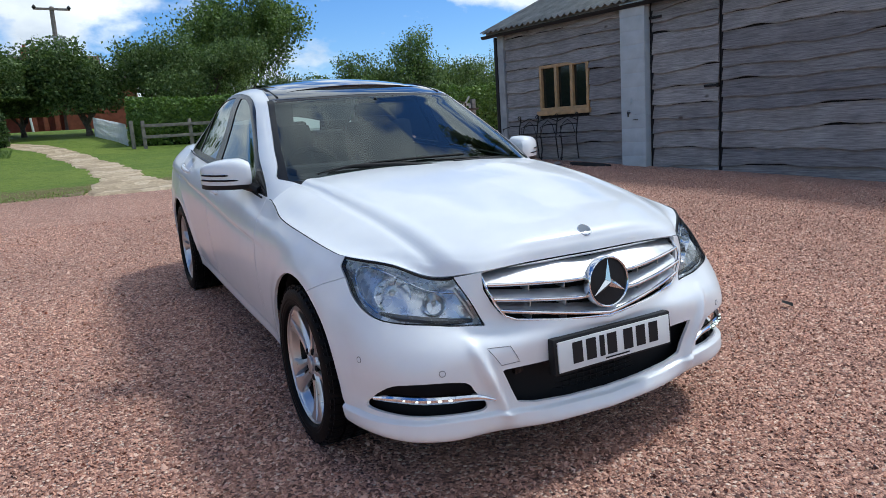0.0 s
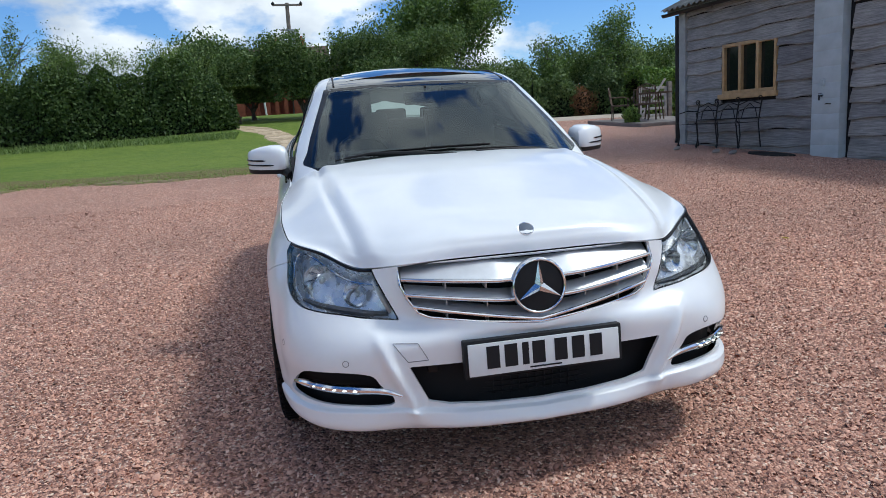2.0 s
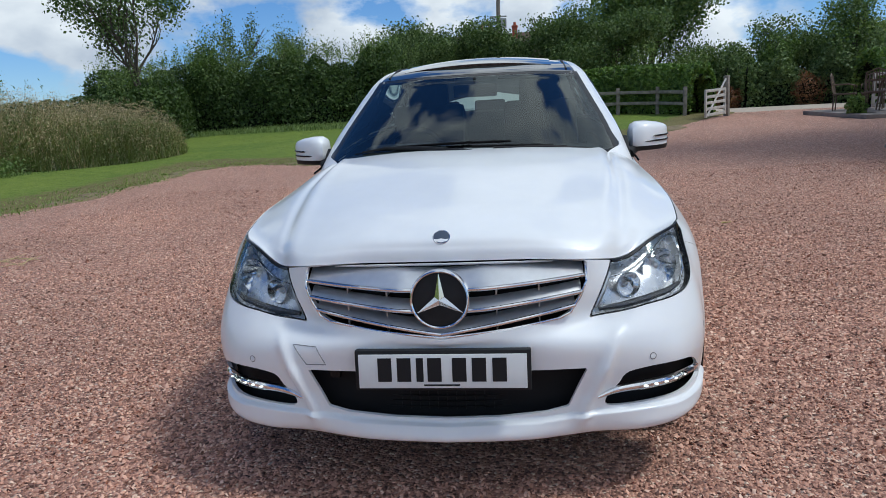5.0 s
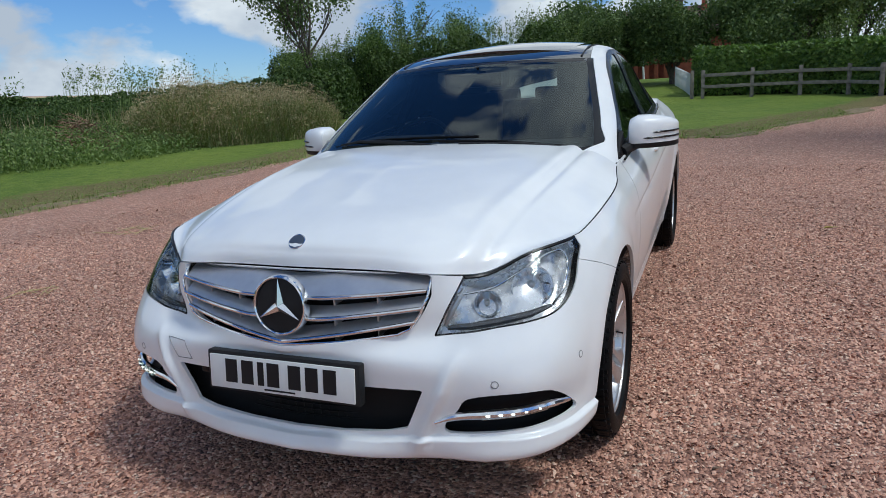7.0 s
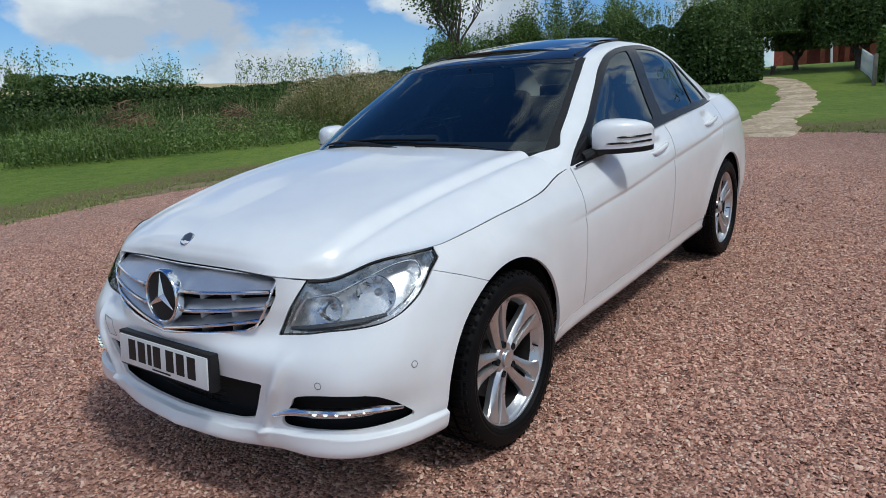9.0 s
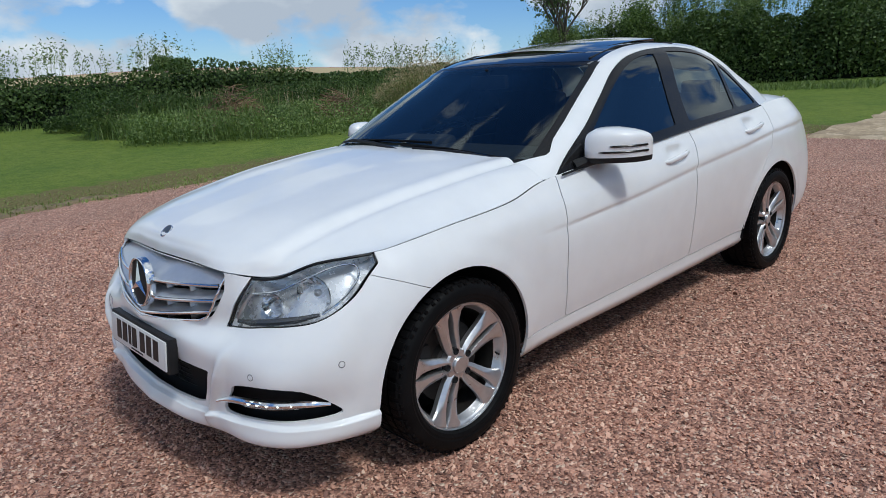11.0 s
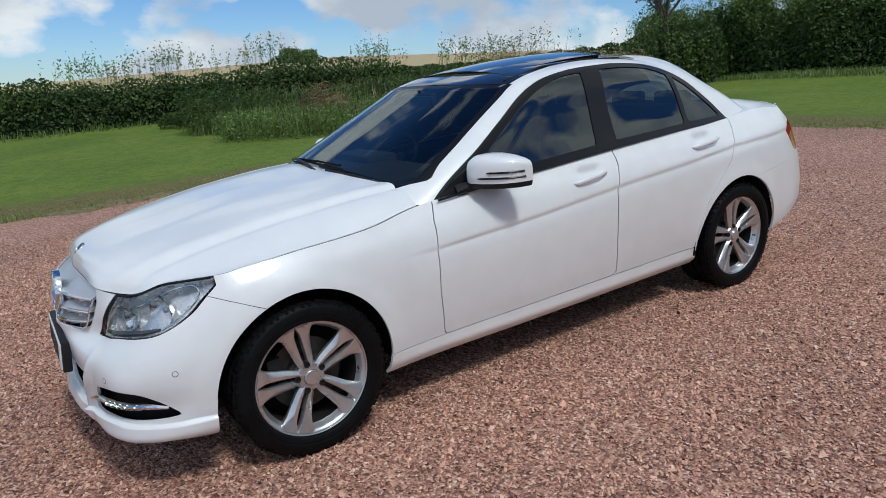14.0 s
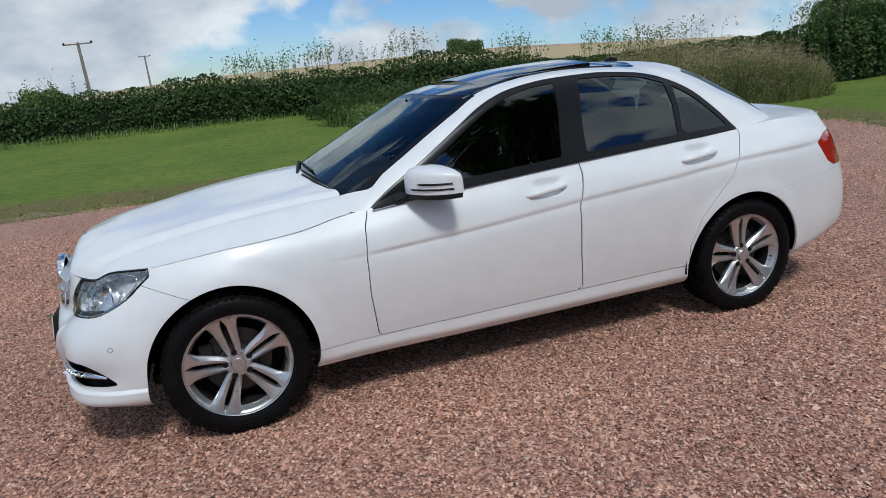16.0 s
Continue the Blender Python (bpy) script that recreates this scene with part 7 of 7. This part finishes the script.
brush_pile(-11.9, 4.4, 1.15, 1.3, .9, 900, 1)
brush_pile(-11.0, 6.6, .9, 1.0, .7, 600, 2)

# lawn blades, thickest along the gravel's edge
n = 420000
x, y = RNG.uniform(-8.4, 3.5, n), RNG.uniform(-9, 14, n)
d = lawn_depth(x, y)
chance = np.where(d > 0, np.where(d < .9, .5 - .45 * d, 0), np.where(d > -.18, .22, 0))
ok = (RNG.uniform(0, 1, n) < chance) & (path_depth(x, y) < .02)
x, y, d = x[ok], y[ok], d[ok]
hh = np.where(d < .35, .045, .028) * (1 + .5 * (RNG.uniform(0, 1, len(x)) > .93))
v, f = blades(yard_points(x, y, .01), hh, .0045, 1.3, .5)
tagged(put("lawn_grass", mesh_data("lawn_grass", v, f), GRASS), "short green grass blades of the lawn", "grass", kind="stuff")
# coarse growth at the foot of the hedges and the lawn's ragged edge
n = 9000
x, y = RNG.uniform(-15, -2.8, n), RNG.uniform(17.6, 18.9, n) + .12 * RNG.normal(size=n)
weeds("hedge_foot_weeds", "low weeds at the foot of the tall hedge", x, y + .03 * (x + 8), .17 * np.ones(n), .007, WEED, .9)
n = 5000
x, y = RNG.uniform(-18, -16.2, n), RNG.uniform(-20, 4, n)
weeds("hedge_foot_weeds", "rough grass at the foot of the field hedge", x - .02 * y, y, .2 * np.ones(n), .010, WEED, .6)
n = 20000
x, y = RNG.uniform(-9, 4, n), RNG.uniform(-8, 14, n)
d = lawn_depth(x, y)
ok = (np.abs(d - .12) < .16) & (path_depth(x, y) < 0)
v, f = leaves(yard_points(x[ok], y[ok], .02), .026, None, 1.2)
tagged(put("edge_weeds", mesh_data("edge_weeds", v, f), WEED), "small weeds along the ragged lawn edge", "weeds", kind="stuff")


# ---- fences, gate, buildings and poles ----
def rail_fence():
    base = empty("rail_fence", Matrix.Translation(on_yard(2.5, 18.0)), "weathered post-and-rail fence along the lawn", "fence")
    inv = base.matrix_world.inverted()
    posts = [(.30, 18.05), (.60, 17.95), (1.9, 17.9), (3.1, 17.7), (4.2, 17.3), (4.75, 16.2)]
    tops = []
    for x, y in posts:
        p = inv @ on_yard(x, y)
        bm = bmesh.new()
        box(bm, p.x, p.y, p.z + .36, .10, .10, .90, .008)
        part("post", bm, OLD_RAIL, base)
        tops.append(p)
    for a, b in zip(tops[1:], tops[2:]):
        for h in (.34, .66):
            bm = bmesh.new()
            d = (b - a)
            m = Matrix.Translation((a + b) / 2 + Vector((0, -.05, h))) @ d.to_track_quat("X", "Z").to_matrix().to_4x4()
            box(bm, 0, 0, 0, d.length + .06, .035, .09, .006, m)
            part("rail", bm, OLD_RAIL, base)


rail_fence()


def gate(a, b, height, material, label):
    """An open five-bar gate between two yard places, with a brace."""
    pa, pb = on_yard(*a), on_yard(*b)
    base = empty("field_gate", Matrix.Translation(pa), label, "gate")
    d = pb - pa
    turn = d.to_track_quat("X", "Z").to_matrix().to_4x4()
    L = d.length
    for x in (0.03, L - .03):
        bm = bmesh.new()
        box(bm, x, 0, height / 2 + .06, .07, .05, height, .006, turn)
        part("stile", bm, material, base)
    for k in range(5):
        bm = bmesh.new()
        box(bm, L / 2, 0, .12 + (height - .1) * k / 4, L, .03, .075, .005, turn)
        part("bar", bm, material, base)
    bm = bmesh.new()
    tube(bm, [turn @ Vector((.05, -.03, .1)), turn @ Vector((L - .05, -.03, height + .28))], .032, 4)
    part("brace", bm, material, base)
    bm = bmesh.new()
    box(bm, L + .10, 0, .52, .13, .13, 1.14, .01, turn)
    part("gate_post", bm, OLD_RAIL, base)
    return base


gate((4.95, 14.75), (5.75, 15.85), .72, PALE_RAIL, "open pale wooden five-bar gate at the lawn's corner")
gate((9.2, 15.15), (10.1, 15.2), .9, PALE_RAIL, "grey wooden gate behind the patio")


def picket_fence():
    pts = [(-.45, 22.6), (.22, 18.9)]
    a, b = on_yard(*pts[0]), on_yard(*pts[1])
    base = empty("picket_fence", Matrix.Translation(a), "white painted picket fence beside the path", "fence")
    d = b - a
    n = 34
    for k in range(n):
        p = d * (k / (n - 1))
        bm = bmesh.new()
        m = Matrix.Translation(p) @ Matrix.Rotation(math.atan2(d.y, d.x), 4, "Z")
        prism(bm, [(-.035, 0), (.035, 0), (.035, .60), (0, .66), (-.035, .60)], .02, m @ Matrix.Rotation(radians(90), 4, "X"))
        part("picket", bm, WHITE_WOOD, base)
    for h in (.16, .48):
        bm = bmesh.new()
        m = Matrix.Translation(d / 2 + Vector((.03, 0, h))) @ d.to_track_quat("X", "Z").to_matrix().to_4x4()
        box(bm, 0, 0, 0, d.length, .03, .06, .004, m)
        part("rail", bm, WHITE_WOOD, base)


picket_fence()


def brick_house():
    """Red-brick house with a dark tiled roof and tall chimneys, mostly behind the trees."""
    base = empty("house", Matrix.Translation((-3.2, 46.5, 1.8)), "red-brick house with a dark roof and tall chimneys", "house")
    bm = bmesh.new()
    box(bm, 0, 3, 1.0, 9, 6, 5.2)
    part("wall", bm, BRICK, base, "red brick wall")
    bm = bmesh.new()
    prism(bm, [(-.3, 3.5), (6.3, 3.5), (3, 5.7)], 9.6, Matrix(((0, 0, 1, -4.8), (1, 0, 0, 0), (0, 1, 0, 0), (0, 0, 0, 1))))
    roof = part("roof", bm, TILE, base, "dark tiled roof", smooth=False)
    for x in (.5, 1.05, 2.9):
        bm = bmesh.new()
        box(bm, x, 2.6, 5.6, .38, .5, 1.1, .03)
        box(bm, x, 2.6, 6.1, .46, .6, .12, .03)
        ch = part("chimney", bm, BRICK, roof)
        bm = bmesh.new()
        lathe(bm, [(6.16, 0), (6.16, .11), (6.42, .09), (6.42, 0)], 12, Matrix.Translation((x, 2.6, 0)) @ Matrix.Rotation(radians(-90), 4, "Y"))
        part("chimney_pot", bm, BRICK, ch)
    for x in (-2.6, .2, 2.9):
        bm = bmesh.new()
        box(bm, x, -.02, 1.6, 1.0, .08, 1.2, .01)
        w = part("window", bm, WHITE_WOOD, base)
        bm = bmesh.new()
        box(bm, x, -.07, 1.6, .84, .02, 1.04)
        part("pane", bm, DARK_PANE, w)


brick_house()


def brick_shed():
    """A low brick range across the end of the lawn: open bays between slim piers, then a blank wall."""
    foot = on_yard(-1.3, 32.4)
    base = empty("outbuilding", Matrix.Translation(foot) @ pose(0, 0, 0, 0, 0, -3), "low red-brick outbuilding with open bays", "outbuilding")
    for x, w in ((-2.75, 1.0), (-1.62, .2), (-1.12, .22), (-.66, .2), (-.2, .2), (1.75, 3.1)):
        bm = bmesh.new()
        box(bm, x, 0, .9, w, .26, 2.2, .01)
        part("brick_pier" if w < 1 else "brick_wall", bm, BRICK, base)
    bm = bmesh.new()
    box(bm, 0, 2.4, .9, 6.5, .26, 2.2)
    part("rear_wall", bm, BRICK, base)
    bm = bmesh.new()
    box(bm, -1.1, -.02, 1.92, 2.6, .2, .16, .01)
    part("lintel", bm, BARK, base, "dark timber lintel")
    bm = bmesh.new()
    prism(bm, [(-.35, 2.0), (2.8, 2.0), (1.2, 2.85)], 6.9, Matrix(((0, 0, 1, -3.45), (1, 0, 0, 0), (0, 1, 0, 0), (0, 0, 0, 1))))
    part("roof", bm, TILE, base, "dark tiled roof", smooth=False)
    bm = bmesh.new()
    tube(bm, [(-1.18, -.45, -.1), (-1.30, -.45, 1.9)], .05, 8)
    part("white_post", bm, WHITE_WOOD, base, "white leaning post")


brick_shed()


def power_pole(foot, top, arm, lean, transformer, label, turn=0):
    base = empty("power_pole", Matrix.Translation(foot) @ Matrix.Rotation(radians(turn), 4, "Z") @ pose(0, 0, 0, 0, lean, 0), label, "power pole")
    bm = bmesh.new()
    tube(bm, [(0, 0, -.3), (0, 0, top)], [.15, .10], 10)
    part("pole", bm, OLD_RAIL, base)
    bm = bmesh.new()
    box(bm, 0, -.1, top - .12, arm, .09, .10, .01)
    part("crossarm", bm, OLD_RAIL, base)
    for x in (-arm / 2 + .05, arm / 2 - .05):
        bm = bmesh.new()
        lathe(bm, [(0, .05), (.06, .09), (.10, .09), (.16, .05), (.2, .02)], 10, Matrix.Translation((x, -.1, top - .14)) @ Matrix.Rotation(radians(-90), 4, "Y"))
        part("insulator", bm, GUTTER, base)
    if transformer:
        bm = bmesh.new()
        box(bm, .22, -.1, top - 1.75, .45, .35, .5, .04)
        box(bm, 0, -.1, top - 1.4, .9, .08, .08, .01)
        part("transformer", bm, PALE_POST, base, "grey transformer box")


power_pole((-1.1, 34.6, 1.6), 6.4, 1.55, 1.0, True, "wooden power pole with crossarm and transformer")
power_pole(on_yard(-55.6, -8.6), 4.8, 2.0, -4.5, False, "far wooden power pole in the field", 90)
power_pole(on_yard(-106, -6.7), 5.1, 1.5, -4.0, False, "far wooden power pole in the field", 90)

# litter on the gravel
def litter(name, x, y, size, color, label, n=5, seed=1):
    rnd = random.Random(seed)
    bm = bmesh.new()
    for k in range(n):
        a = rnd.uniform(0, 6.283)
        p = Vector((rnd.uniform(-size, size), rnd.uniform(-size, size), .022))
        d = Vector((math.cos(a), math.sin(a), rnd.uniform(.0, .2))) * size * .8
        tube(bm, [p - d, p + Vector((0, 0, .006)), p + d], [.002, .004, .001], 5)
    ob = part(name, bm, shader(name + "_tone", color, .8), None)
    ob.matrix_world = Matrix.Translation(on_yard(x, y))
    tagged(ob, label, "litter")


litter("yellow_sprig", 2.9, .42, .03, (.5, .38, .05), "yellow dry sprig lying on the gravel", 4, 3)
litter("straw", -3.2, -.6, .12, (.5, .40, .2), "loose straw lying on the gravel", 9, 4)
litter("straw", -4.2, 1.2, .16, (.5, .40, .2), "loose straw lying on the gravel", 10, 5)
litter("straw", -2.4, -3.6, .2, (.5, .42, .2), "loose straw lying on the gravel", 8, 6)


def fallen_leaf(x, y, turn, color, label):
    bm = bmesh.new()
    vs = [bm.verts.new(p) for p in ((-.05, 0, .004), (-.015, .024, .016), (.03, .018, .012), (.055, 0, .02), (.03, -.02, .014), (-.015, -.022, .018), (0, 0, .006))]
    for k in range(6):
        bm.faces.new((vs[k], vs[(k + 1) % 6], vs[6]))
    bmesh.ops.solidify(bm, geom=bm.faces[:], thickness=.001)
    ob = part("fallen_leaf", bm, shader("fallen_leaf_tone", color, .6), None)
    ob.matrix_world = Matrix.Translation(on_yard(x, y, .02)) @ pose(0, 0, 0, 0, 0, turn)
    tagged(ob, label, "leaf")


fallen_leaf(-1.55, -2.6, 20, (.10, .22, .06), "green fallen leaf on the gravel")
fallen_leaf(2.05, -1.45, 70, (.035, .04, .04), "dark fallen leaf on the gravel")
fallen_leaf(1.95, 1.9, 10, (.5, .42, .12), "yellow fallen leaf on the gravel")


# ---- gravel stones, the nearest ground ----
def gravel():
    """Angular chippings, thickest where the ground is seen from near."""
    n = 380000
    x, y = RNG.uniform(-5.2, 6.4, n), RNG.uniform(-4.4, 5.4, n)
    near = np.minimum(np.hypot(x + .2, y + 3.3), np.hypot(x - 2.6, y + 1.8))
    ok = (RNG.uniform(0, 1, n) < np.clip(1.3 - near / 5.2, .22, .9)) & (lawn_depth(x, y) < .1) & ~((np.abs(x) < .66) & (np.abs(y + .1) < 1.9))
    x, y = x[ok], y[ok]
    n = len(x)
    r = RNG.uniform(.0044, .0100, n) * (1 + .9 * (RNG.uniform(0, 1, n) > .985))
    a = RNG.uniform(0, 2 * math.pi, n)[:, None] + np.array([0, 1.3, 3.14, 4.5]) + RNG.uniform(-.3, .3, (n, 4))
    k = RNG.uniform(.75, 1.3, (n, 4))
    v = np.empty((n, 5, 3))
    v[:, :4] = np.stack([np.cos(a) * k, np.sin(a) * k, RNG.normal(size=(n, 4)) * .15], -1)
    v[:, 4, :2] = RNG.normal(size=(n, 2)) * .4
    v[:, 4, 2] = RNG.uniform(.45, .95, n)
    # lie mostly flat, with a lean
    t, p = RNG.normal(size=n) * .55, RNG.normal(size=n) * .55
    z = v[..., 2] + v[..., 0] * np.sin(t)[:, None] + v[..., 1] * np.sin(p)[:, None]
    v[..., 0] *= np.cos(t)[:, None]
    v[..., 1] *= np.cos(p)[:, None]
    v[..., 2] = z
    v = v * r[:, None, None] + yard_points(x, y, .004)[:, None]
    f = np.array([(0, 1, 4), (1, 2, 4), (2, 3, 4), (3, 0, 4)])
    t = (np.arange(n)[:, None, None] * 5 + f[None]).reshape(-1, 3)
    ob = put("gravel_stones", mesh_data("gravel_stones", v.reshape(-1, 3), t), STONES)
    tagged(ob, "loose pinkish-red stone chippings of the yard", "gravel", kind="stuff")


gravel()
